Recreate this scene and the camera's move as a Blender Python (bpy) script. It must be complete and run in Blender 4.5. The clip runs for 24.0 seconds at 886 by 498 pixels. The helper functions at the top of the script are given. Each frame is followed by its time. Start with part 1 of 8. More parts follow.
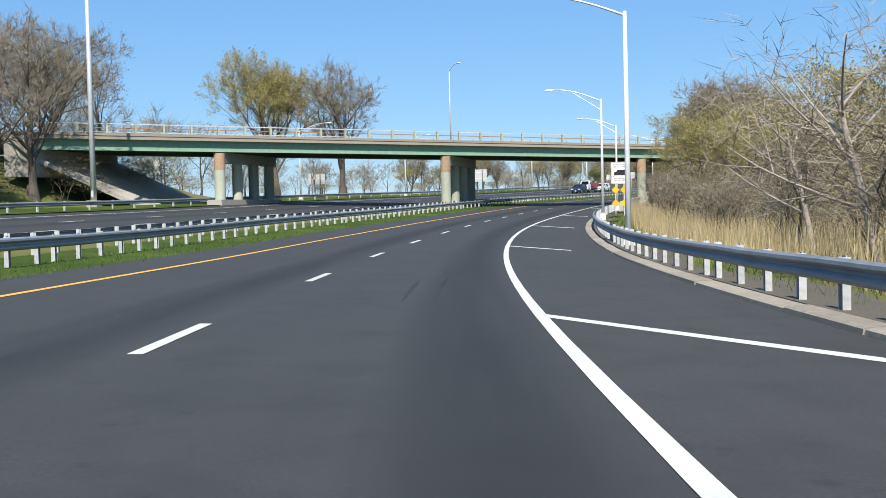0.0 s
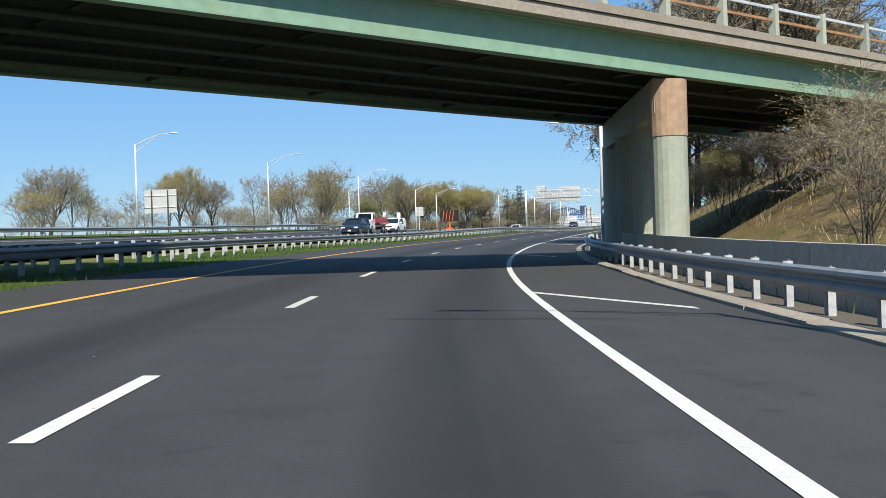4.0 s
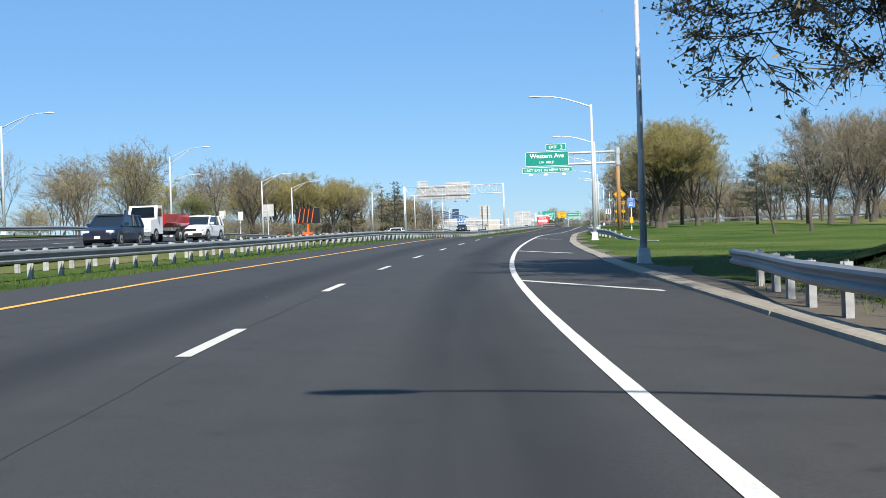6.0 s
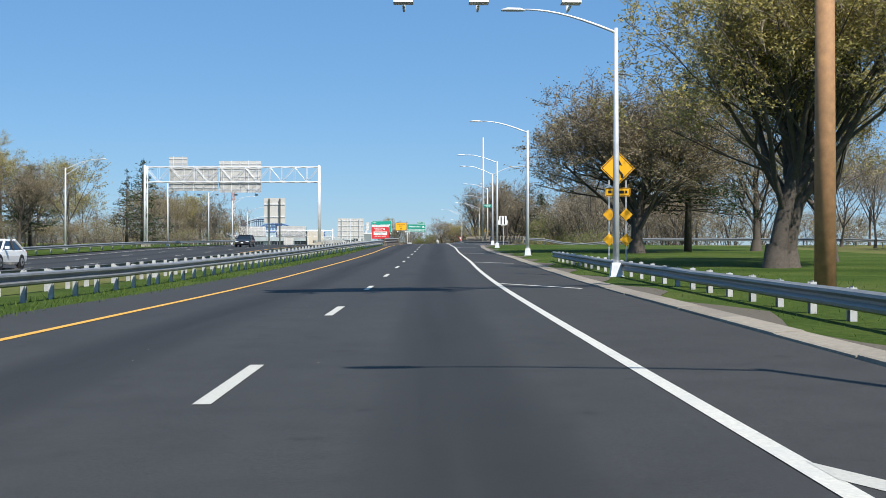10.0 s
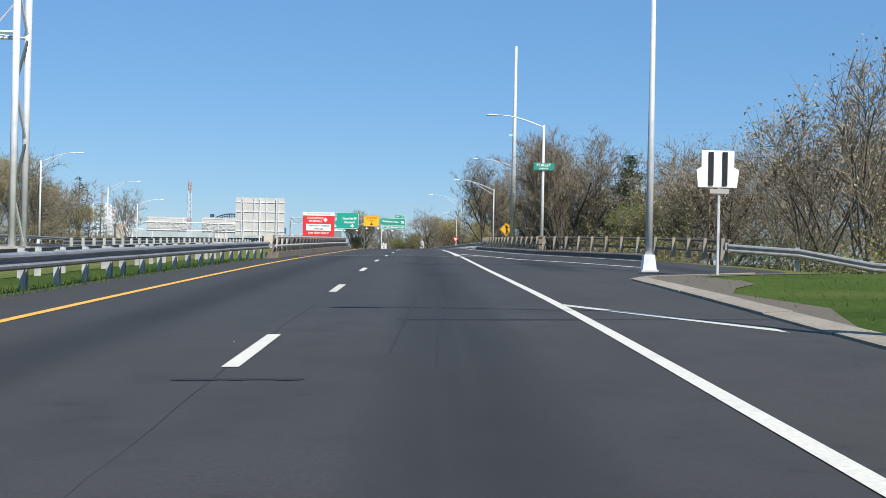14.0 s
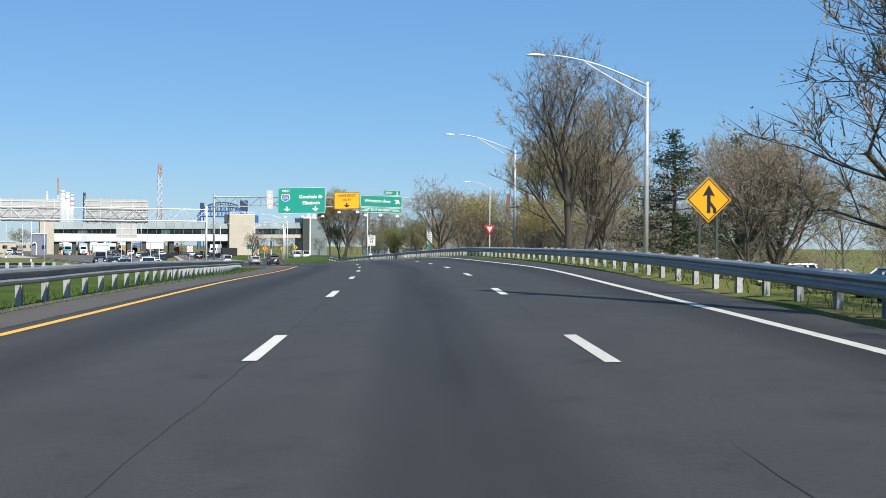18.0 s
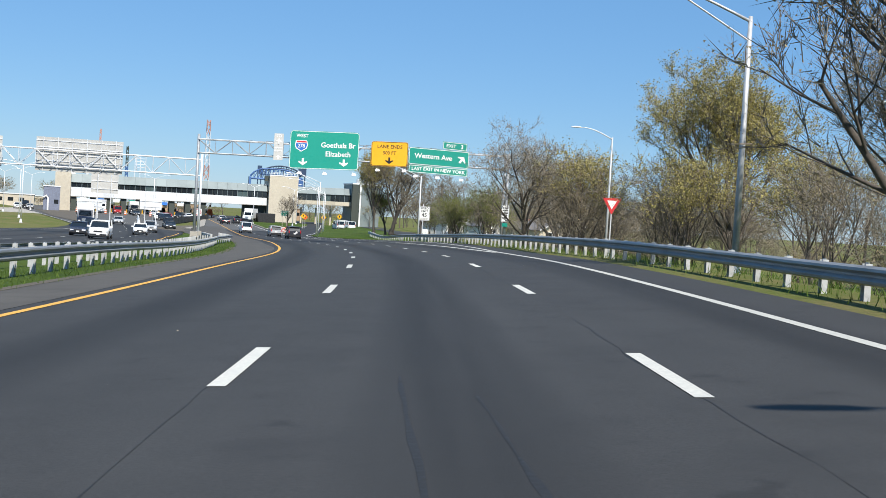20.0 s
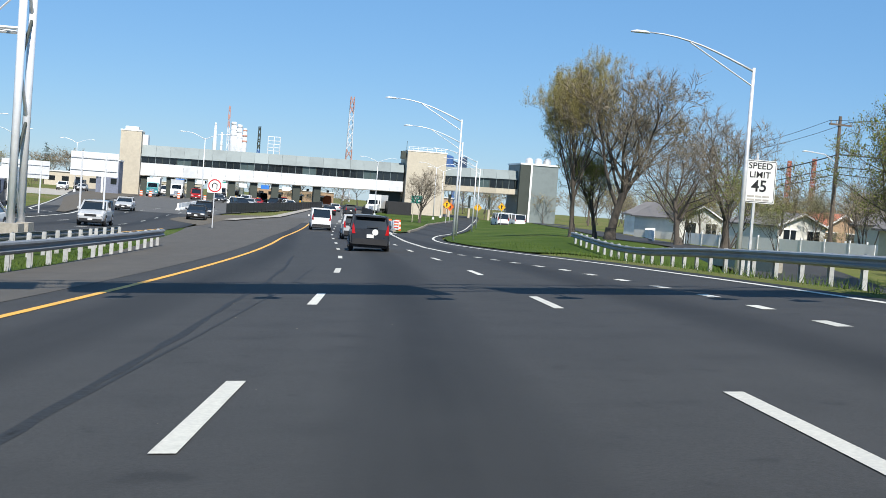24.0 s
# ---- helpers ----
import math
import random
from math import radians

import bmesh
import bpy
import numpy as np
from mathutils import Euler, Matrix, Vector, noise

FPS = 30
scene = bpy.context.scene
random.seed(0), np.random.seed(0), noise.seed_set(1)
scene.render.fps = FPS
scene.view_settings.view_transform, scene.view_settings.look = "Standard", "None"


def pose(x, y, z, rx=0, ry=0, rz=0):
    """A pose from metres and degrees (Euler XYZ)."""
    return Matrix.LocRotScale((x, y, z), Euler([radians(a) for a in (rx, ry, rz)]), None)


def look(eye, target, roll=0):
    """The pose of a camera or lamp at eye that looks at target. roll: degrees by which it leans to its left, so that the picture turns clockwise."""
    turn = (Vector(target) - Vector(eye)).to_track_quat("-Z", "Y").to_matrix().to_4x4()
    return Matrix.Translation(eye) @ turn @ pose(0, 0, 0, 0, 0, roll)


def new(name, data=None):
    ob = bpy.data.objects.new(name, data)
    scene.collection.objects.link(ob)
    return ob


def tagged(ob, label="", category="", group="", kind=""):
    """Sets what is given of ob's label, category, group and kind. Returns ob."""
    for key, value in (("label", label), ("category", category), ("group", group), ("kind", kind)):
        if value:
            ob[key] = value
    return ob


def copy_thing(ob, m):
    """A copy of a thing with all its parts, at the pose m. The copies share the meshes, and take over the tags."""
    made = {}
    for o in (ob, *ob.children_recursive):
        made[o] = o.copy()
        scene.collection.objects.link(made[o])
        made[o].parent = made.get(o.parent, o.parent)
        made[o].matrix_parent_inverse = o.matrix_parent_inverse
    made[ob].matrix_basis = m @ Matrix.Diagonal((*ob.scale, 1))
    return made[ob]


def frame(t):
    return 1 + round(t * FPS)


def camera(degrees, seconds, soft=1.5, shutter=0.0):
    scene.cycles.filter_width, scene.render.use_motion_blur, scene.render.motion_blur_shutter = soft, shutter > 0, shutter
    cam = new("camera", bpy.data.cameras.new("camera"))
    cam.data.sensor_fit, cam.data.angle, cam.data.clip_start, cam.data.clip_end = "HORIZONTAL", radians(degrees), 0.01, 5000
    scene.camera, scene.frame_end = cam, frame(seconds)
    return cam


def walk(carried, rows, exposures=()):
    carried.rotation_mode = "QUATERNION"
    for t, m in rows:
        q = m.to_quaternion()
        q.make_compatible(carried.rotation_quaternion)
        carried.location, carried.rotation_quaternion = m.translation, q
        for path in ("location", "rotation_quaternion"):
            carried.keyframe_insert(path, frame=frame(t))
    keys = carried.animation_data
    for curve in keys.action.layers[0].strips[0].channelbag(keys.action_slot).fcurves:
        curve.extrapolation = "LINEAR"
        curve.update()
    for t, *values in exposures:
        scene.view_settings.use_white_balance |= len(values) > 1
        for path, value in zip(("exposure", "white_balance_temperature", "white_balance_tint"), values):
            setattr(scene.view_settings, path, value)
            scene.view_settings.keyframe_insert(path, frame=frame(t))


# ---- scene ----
# ------------------------------------------------------------------ camera and the road's line
EYE = 1.16
cam = camera(41.0, 24.0, soft=0.7)

# seconds, x, y, z, yaw, pitch, roll
RIDE = [
    (0.0, 0.79, 0.01, 1.49, 0.45, -2.12, 1.39),
    (0.5, 0.60, 13.28, 1.31, -1.02, -1.76, 1.33),
    (1.0, 0.80, 26.52, 1.18, -2.46, -1.39, 1.55),
    (1.5, 1.30, 39.73, 1.13, -4.01, -1.17, 1.14),
    (3.5, 7.23, 92.00, 1.55, -10.14, -0.37, 1.33),
    (4.0, 9.40, 104.92, 1.71, -11.59, -0.12, 1.69),
    (4.5, 11.87, 117.76, 1.88, -13.21, -0.25, 1.91),
    (5.0, 14.77, 130.48, 2.07, -14.73, -0.19, 2.12),
    (5.5, 18.09, 143.08, 2.30, -16.31, -0.28, 1.77),
    (6.0, 21.69, 155.57, 2.50, -17.86, -0.12, 1.80),
    (6.5, 25.61, 167.95, 2.70, -19.24, 0.06, 0.84),
    (7.0, 29.79, 180.20, 2.90, -20.57, -0.07, 1.23),
    (7.5, 34.24, 192.34, 3.10, -22.04, 0.10, 1.38),
    (8.0, 38.97, 204.34, 3.35, -23.42, 0.06, 1.44),
    (8.5, 43.96, 216.21, 3.64, -24.63, 0.22, 1.37),
    (9.0, 49.13, 227.97, 3.95, -25.43, 0.41, 0.56),
    (9.5, 54.43, 239.64, 4.27, -25.93, 0.38, 0.39),
    (11.5, 76.13, 285.79, 4.77, -26.79, 0.20, -1.21),
    (12.0, 81.65, 297.21, 5.01, -26.85, 0.27, -1.13),
    (12.5, 87.16, 308.60, 5.23, -26.80, 0.19, -0.93),
    (13.0, 92.67, 319.97, 5.46, -26.80, 0.27, -1.22),
    (13.5, 98.23, 331.28, 5.73, -26.97, 0.17, -0.98),
    (14.0, 103.81, 342.55, 6.00, -27.06, 0.35, -1.20),
    (14.5, 109.37, 353.81, 6.31, -27.07, 0.31, -1.07),
    (15.0, 114.81, 365.09, 6.57, -27.05, 0.21, -0.55),
    (15.5, 120.20, 376.36, 6.80, -27.03, 0.01, -0.59),
    (16.0, 125.66, 387.58, 7.03, -27.01, -0.35, -0.74),
    (16.5, 131.11, 398.77, 7.23, -27.13, -0.27, -1.84),
    (17.0, 136.54, 409.94, 7.40, -27.06, -0.70, -1.40),
    (17.5, 141.94, 421.09, 7.57, -26.94, -0.65, -0.75),
    (18.0, 147.24, 432.27, 7.72, -26.83, -0.28, -0.46),
    (18.5, 152.48, 443.45, 7.84, -26.46, -0.77, -0.62),
    (19.0, 157.69, 454.60, 7.90, -25.89, -1.41, -1.68),
    (19.5, 162.76, 465.80, 7.89, -24.97, -1.52, -2.63),
    (21.5, 181.13, 511.12, 7.53, -20.65, -2.16, -4.34),
    (22.0, 185.17, 522.59, 7.26, -19.99, -2.30, -4.28),
    (22.5, 189.03, 534.10, 6.99, -19.10, -2.33, -4.33),
    (23.0, 192.64, 545.66, 6.74, -18.06, -2.22, -4.46),
    (23.5, 196.01, 557.27, 6.50, -17.06, -2.19, -4.60),
    (24.0, 199.14, 568.91, 6.24, -16.07, -2.25, -4.28),
]
walk(cam, [(t, pose(x, y, z, 90 + pitch, roll, yaw)) for t, x, y, z, yaw, pitch, roll in RIDE], [(0, 0.66), (1.5, 0.66), (4, 0.56), (5, 0.46), (5.7, 0.66), (6.3, 0.64), (7, 0.46), (9, 0.42), (13, 0.44), (24, 0.5)])


def smooth(values, width):
    k = np.exp(-0.5 * (np.arange(-90, 91) / width) ** 2)
    ends = 2 * values[0] - values[90:0:-1], 2 * values[-1] - values[-2:-92:-1]
    return np.convolve(np.concatenate([ends[0], values, ends[1]]), k / k.sum(), "valid")


# The road's line runs under the ride, and on past both of its ends.
S0, S1 = -160, 1300
STEP = np.arange(S0, S1 + 1, 1.0)
_xy = [(r[1], r[2]) for r in RIDE]
_way = np.concatenate([[0], np.cumsum([math.dist(a, b) for a, b in zip(_xy, _xy[1:])])])
_mid = (_way[1:] + _way[:-1]) / 2
_ang = [math.degrees(math.atan2(a[0] - b[0], b[1] - a[1])) for a, b in zip(_xy, _xy[1:])]
END = _way[-1]
_head = np.interp(STEP, [-160, -40] + list(_mid) + [END + d for d in (24, 50, 76, 115, 160)] + [1300],
                  [14, 5.5] + _ang + [_ang[-1] + d for d in (2.6, 4.6, 6.2, 8.0, 9.0)] + [_ang[-1] + 9.6])
HEAD = np.radians(smooth(_head, 12))
BANK = np.radians(smooth(np.interp(STEP, list(_way) + [END + 70, END + 140, END + 220],
                                   [r[6] for r in RIDE] + [-2.4, -0.6, 0.0]), 20))
_z = [r[3] - EYE for r in RIDE]
PZ = smooth(np.interp(STEP, [-160, -60] + list(_way) + [END + d for d in (50, 80, 110, 150, 200, 260)] + [1300],
                      [_z[0] + 2.0, _z[0] + 0.9] + _z + [_z[-1] - d for d in (1.13, 1.68, 2.02, 2.15, 2.05, 1.85, 1.85)]), 7)
_sx, _sy = (np.cumsum(a) for a in (-np.sin(HEAD), np.cos(HEAD)))
# the summed headings, drawn onto the ride's own places
_off = [(r[1] - float(np.interp(w, STEP, _sx)), r[2] - float(np.interp(w, STEP, _sy))) for r, w in zip(RIDE, _way)]
PX = _sx + smooth(np.interp(STEP, _way, [o[0] for o in _off]), 10)
PY = _sy + smooth(np.interp(STEP, _way, [o[1] for o in _off]), 10)


def line(s):
    """x, y, z, heading and bank of the road's line at s metres."""
    return [float(np.interp(s, STEP, a)) for a in (PX, PY, PZ, HEAD, BANK)]


def rise(s, o):
    """How far the land left of the curve climbs over the road's own slope."""
    return max(0.0, min(23.0, -12.0 - o)) * 0.055 * min(1.0, max(0.0, (330 - s) / 90))


def at(s, o=0.0, h=0.0):
    """The place s metres along, o metres to the right of the line, h above the road there."""
    x, y, z, a, b = line(s)
    return Vector((x + o * math.cos(a), y + o * math.sin(a), z - math.tan(b) * max(-12.0, min(9.0, o)) + rise(s, o) + h))


def turn(s):
    """The road's heading at s, in degrees."""
    return math.degrees(line(s)[3])


def run(t):
    """Metres along after t seconds of the ride."""
    return float(np.interp(t, [r[0] for r in RIDE], _way))

# ------------------------------------------------------------------ light
world = bpy.data.worlds.new("sky")
scene.world = world
world.use_nodes = True
_n = world.node_tree.nodes
_sky = _n.new("ShaderNodeTexSky")
_sky.sky_type = "NISHITA"
_sky.sun_disc = False
SUN_UP, SUN_AZ = 48.0, 180.5   # degrees over the horizon; heading of the sun
_sky.sun_elevation = radians(SUN_UP)
_sky.sun_rotation = radians(-SUN_AZ)
_sky.air_density, _sky.dust_density, _sky.ozone_density = 1.0, 0.0, 1.4
_n["Background"].inputs["Strength"].default_value = 0.067
_hs = _n.new("ShaderNodeHueSaturation")
_hs.inputs["Saturation"].default_value = 1.08
world.node_tree.links.new(_sky.outputs[0], _hs.inputs["Color"])
_tint = _n.new("ShaderNodeMix")
_tint.data_type, _tint.blend_type = "RGBA", "MULTIPLY"
_tint.inputs[0].default_value = 1.0
_tint.inputs[7].default_value = (0.80, 0.96, 1.17, 1)
world.node_tree.links.new(_hs.outputs[0], _tint.inputs[6])
_even = _n.new("ShaderNodeMix")
_even.data_type = "RGBA"
_even.inputs[0].default_value = 0.5      # clear spring air: an even blue with a pale rim
_even.inputs[7].default_value = (1.75, 4.6, 8.8, 1)
world.node_tree.links.new(_tint.outputs[2], _even.inputs[6])
world.node_tree.links.new(_even.outputs[2], _n["Background"].inputs["Color"])
sun = new("sun", bpy.data.lights.new("sun", "SUN"))
sun.data.energy, sun.data.angle, sun.data.color = 4.9, radians(0.5), (1.0, 0.95, 0.87)
_d = Vector((-math.sin(radians(SUN_AZ)) * math.cos(radians(SUN_UP)), math.cos(radians(SUN_AZ)) * math.cos(radians(SUN_UP)), math.sin(radians(SUN_UP))))
sun.matrix_world = look(_d * 100, (0, 0, 0))

# ------------------------------------------------------------------ materials
def shader(name):
    m = bpy.data.materials.new(name)
    m.use_nodes = True
    t = m.node_tree
    return m, t, t.nodes["Principled BSDF"]


def node(t, kind, **inputs):
    n = t.nodes.new(kind)
    for key, value in inputs.items():
        n.inputs[key.replace("_", " ")].default_value = value
    return n


def ramp(t, fac, stops):
    r = t.nodes.new("ShaderNodeValToRGB")
    while len(r.color_ramp.elements) < len(stops):
        r.color_ramp.elements.new(0.5)
    for e, (pos, col) in zip(r.color_ramp.elements, stops):
        e.position, e.color = pos, (*col, 1)
    t.links.new(fac, r.inputs["Fac"])
    return r.outputs["Color"]


def mixed(t, mode, fac, a, b):
    m = t.nodes.new("ShaderNodeMix")
    m.data_type, m.blend_type = "RGBA", mode
    if isinstance(fac, (int, float)):
        m.inputs[0].default_value = fac
    else:
        t.links.new(fac, m.inputs[0])
    for sock, v in ((m.inputs[6], a), (m.inputs[7], b)):
        if isinstance(v, tuple):
            sock.default_value = (*v, 1)
        else:
            t.links.new(v, sock)
    return m.outputs[2]


def scaled(c, k):
    return tuple(min(1.0, v * k) for v in c)


def stuff_mat(name, c, rough=0.7, metal=0.0, grain=8.0, spread=0.25, stain=0.6, dirt=None, bump=0.15, vary=0.12, coat=0.0):
    """A surface in the colour c with fine grain, broad stains and a little difference from piece to piece."""
    m, t, b = shader(name)
    co = t.nodes.new("ShaderNodeTexCoord")
    fine = node(t, "ShaderNodeTexNoise", Scale=grain, Detail=6.0, Roughness=0.65)
    broad = node(t, "ShaderNodeTexNoise", Scale=stain, Detail=4.0, Roughness=0.6)
    for n in (fine, broad):
        t.links.new(co.outputs["Object"], n.inputs["Vector"])
    col = ramp(t, fine.outputs["Fac"], [(0.3, scaled(c, 1 - spread)), (0.7, scaled(c, 1 + spread))])
    d = dirt or scaled(c, 0.62)
    mask = node(t, "ShaderNodeMapRange", From_Min=0.5, From_Max=0.78, To_Min=0.0, To_Max=0.6)
    t.links.new(broad.outputs["Fac"], mask.inputs["Value"])
    col = mixed(t, "MIX", mask.outputs[0], col, d)
    info = t.nodes.new("ShaderNodeObjectInfo")
    k = node(t, "ShaderNodeMapRange", To_Min=1 - vary, To_Max=1 + vary)
    t.links.new(info.outputs["Random"], k.inputs["Value"])
    hsv = t.nodes.new("ShaderNodeHueSaturation")
    t.links.new(k.outputs[0], hsv.inputs["Value"])
    t.links.new(col, hsv.inputs["Color"])
    t.links.new(hsv.outputs[0], b.inputs["Base Color"])
    b.inputs["Metallic"].default_value = metal
    r = node(t, "ShaderNodeMapRange", From_Min=0.3, From_Max=0.7, To_Min=max(0.05, rough - 0.12), To_Max=min(1, rough + 0.12))
    t.links.new(fine.outputs["Fac"], r.inputs["Value"])
    t.links.new(r.outputs[0], b.inputs["Roughness"])
    b.inputs["Coat Weight"].default_value = coat
    if bump:
        bp = node(t, "ShaderNodeBump", Strength=bump, Distance=0.02)
        t.links.new(fine.outputs["Fac"], bp.inputs["Height"])
        t.links.new(bp.outputs[0], b.inputs["Normal"])
    return m


def asphalt_mat(name, c, track):
    """Worn asphalt on a sheet whose UV gives metres across and along: oiled lane middles, pale wheel tracks, grain, patches."""
    m, t, b = shader(name)
    co = t.nodes.new("ShaderNodeTexCoord")
    fine = node(t, "ShaderNodeTexNoise", Scale=38.0, Detail=8.0, Roughness=0.75)
    mid = node(t, "ShaderNodeTexNoise", Scale=1.3, Detail=5.0, Roughness=0.6)
    t.links.new(co.outputs["Object"], fine.inputs["Vector"])
    t.links.new(co.outputs["Object"], mid.inputs["Vector"])
    stretch = node(t, "ShaderNodeMapping", Scale=(1.0, 0.03, 1.0))
    t.links.new(co.outputs["UV"], stretch.inputs["Vector"])
    streak = node(t, "ShaderNodeTexNoise", Scale=1.6, Detail=5.0, Roughness=0.6)
    t.links.new(stretch.outputs[0], streak.inputs["Vector"])
    sep = t.nodes.new("ShaderNodeSeparateXYZ")
    t.links.new(co.outputs["UV"], sep.inputs[0])
    # lane middles: one cycle in each lane of 3.9 m
    ph = node(t, "ShaderNodeMath")
    ph.operation = "MULTIPLY_ADD"
    t.links.new(sep.outputs["X"], ph.inputs[0])
    ph.inputs[1].default_value, ph.inputs[2].default_value = 2 * math.pi / 3.9, -2 * math.pi * 0.35 / 3.9
    cosn = t.nodes.new("ShaderNodeMath")
    cosn.operation = "COSINE"
    t.links.new(ph.outputs[0], cosn.inputs[0])
    col = ramp(t, fine.outputs["Fac"], [(0.28, scaled(c, 0.62)), (0.5, c), (0.75, scaled(c, 1.5))])
    oil = node(t, "ShaderNodeMapRange", From_Min=0.25, From_Max=1.0, To_Min=0.0, To_Max=track)
    t.links.new(cosn.outputs[0], oil.inputs["Value"])
    col = mixed(t, "MIX", oil.outputs[0], col, scaled(c, 0.3))
    sm = node(t, "ShaderNodeMapRange", From_Min=0.45, From_Max=0.75, To_Min=0.0, To_Max=0.45)
    t.links.new(streak.outputs["Fac"], sm.inputs["Value"])
    col = mixed(t, "MIX", sm.outputs[0], col, scaled(c, 1.28))
    pm = node(t, "ShaderNodeMapRange", From_Min=0.48, From_Max=0.72, To_Min=0.0, To_Max=0.6)
    t.links.new(mid.outputs["Fac"], pm.inputs["Value"])
    col = mixed(t, "MIX", pm.outputs[0], col, scaled(c, 0.66))
    wide = node(t, "ShaderNodeTexNoise", Scale=0.21, Detail=6.0, Roughness=0.7)
    t.links.new(co.outputs["Object"], wide.inputs["Vector"])
    wm = node(t, "ShaderNodeMapRange", From_Min=0.42, From_Max=0.68, To_Min=0.0, To_Max=0.5)
    t.links.new(wide.outputs["Fac"], wm.inputs["Value"])
    col = mixed(t, "MIX", wm.outputs[0], col, scaled(c, 0.74))
    spot = node(t, "ShaderNodeTexNoise", Scale=2.6, Detail=3.0, Roughness=0.5)
    t.links.new(co.outputs["Object"], spot.inputs["Vector"])
    so = node(t, "ShaderNodeMapRange", From_Min=0.66, From_Max=0.74, To_Min=0.0, To_Max=0.55)
    t.links.new(spot.outputs["Fac"], so.inputs["Value"])
    col = mixed(t, "MIX", so.outputs[0], col, scaled(c, 0.5))
    t.links.new(col, b.inputs["Base Color"])
    b.inputs["Roughness"].default_value = 0.82
    b.inputs["Specular IOR Level"].default_value = 0.35
    bp = node(t, "ShaderNodeBump", Strength=0.35, Distance=0.01)
    t.links.new(fine.outputs["Fac"], bp.inputs["Height"])
    t.links.new(bp.outputs[0], b.inputs["Normal"])
    return m


def grass_mat(name, stops, broad_scale=0.16):
    m, t, b = shader(name)
    co = t.nodes.new("ShaderNodeTexCoord")
    fine = node(t, "ShaderNodeTexNoise", Scale=7.0, Detail=8.0, Roughness=0.75)
    broad = node(t, "ShaderNodeTexNoise", Scale=broad_scale, Detail=5.0, Roughness=0.65)
    for n in (fine, broad):
        t.links.new(co.outputs["Object"], n.inputs["Vector"])
    add = node(t, "ShaderNodeMix")
    add.data_type = "FLOAT"
    add.inputs[0].default_value = 0.5
    t.links.new(fine.outputs["Fac"], add.inputs[2])
    t.links.new(broad.outputs["Fac"], add.inputs[3])
    col = ramp(t, add.outputs[0], stops)
    t.links.new(col, b.inputs["Base Color"])
    b.inputs["Roughness"].default_value = 0.95
    b.inputs["Specular IOR Level"].default_value = 0.1
    bp = node(t, "ShaderNodeBump", Strength=0.8, Distance=0.06)
    t.links.new(fine.outputs["Fac"], bp.inputs["Height"])
    t.links.new(bp.outputs[0], b.inputs["Normal"])
    return m


def leaf_mat(name, a, c, sheen=0.25):
    """Small leaves and twigs: colours from a to c by piece, a little light through them."""
    m, t, b = shader(name)
    g = t.nodes.new("ShaderNodeNewGeometry")
    info = t.nodes.new("ShaderNodeObjectInfo")
    mixr = node(t, "ShaderNodeMath")
    mixr.operation = "MULTIPLY_ADD"
    t.links.new(info.outputs["Random"], mixr.inputs[0])
    mixr.inputs[1].default_value = 0.35
    t.links.new(g.outputs["Random Per Island"], mixr.inputs[2])
    col = ramp(t, mixr.outputs[0], [(0.0, a), (1.0, c)])
    t.links.new(col, b.inputs["Base Color"])
    b.inputs["Roughness"].default_value = 0.7
    b.inputs["Specular IOR Level"].default_value = 0.2
    tr = t.nodes.new("ShaderNodeBsdfTranslucent")
    t.links.new(col, tr.inputs["Color"])
    mx = t.nodes.new("ShaderNodeMixShader")
    mx.inputs[0].default_value = sheen
    t.links.new(b.outputs[0], mx.inputs[1])
    t.links.new(tr.outputs[0], mx.inputs[2])
    t.links.new(mx.outputs[0], t.nodes["Material Output"].inputs["Surface"])
    return m


ASPHALT = asphalt_mat("asphalt", (0.0405, 0.040, 0.0388), 0.78)
SHOULDER = asphalt_mat("shoulder_asphalt", (0.044, 0.0425, 0.040), 0.0)
DECK = asphalt_mat("bridge_asphalt", (0.047, 0.046, 0.044), 0.4)
TAR = stuff_mat("tar", (0.013, 0.013, 0.014), 0.6, grain=20, bump=0.1)
DUSTY = asphalt_mat("dusty_asphalt", (0.088, 0.080, 0.068), 0.0)
WORN = asphalt_mat("worn_asphalt", (0.105, 0.101, 0.093), 0.0)
SKID = stuff_mat("tyre_rubber_mark", (0.016, 0.0158, 0.0155), 0.75, grain=20, bump=0.1)
PAINT = stuff_mat("road_paint", (0.53, 0.515, 0.455), 0.7, grain=26, spread=0.16, stain=2.2, dirt=(0.42, 0.42, 0.4), bump=0.1)
YELLOW = stuff_mat("yellow_road_paint", (0.70, 0.36, 0.045), 0.6, grain=26, spread=0.16, stain=2.2, dirt=(0.42, 0.25, 0.06), bump=0.1)
CONCRETE = stuff_mat("concrete", (0.36, 0.33, 0.28), 0.9, grain=9, spread=0.2, stain=0.5, dirt=(0.2, 0.18, 0.15), bump=0.3)
CURB = stuff_mat("kerb_concrete", (0.27, 0.235, 0.185), 0.9, grain=11, spread=0.22, stain=0.8, dirt=(0.2, 0.17, 0.13), bump=0.35)
COLUMN = stuff_mat("column_concrete", (0.34, 0.36, 0.285), 0.9, grain=6, spread=0.12, stain=0.5, dirt=(0.3, 0.26, 0.2), bump=0.2)
CAP = stuff_mat("stained_concrete", (0.36, 0.24, 0.15), 0.9, grain=5, spread=0.2, stain=0.9, dirt=(0.24, 0.18, 0.12), bump=0.25)
GREEN_STEEL = stuff_mat("green_painted_steel", (0.19, 0.30, 0.21), 0.55, grain=3, spread=0.12, stain=0.35, dirt=(0.22, 0.24, 0.16), bump=0.05)
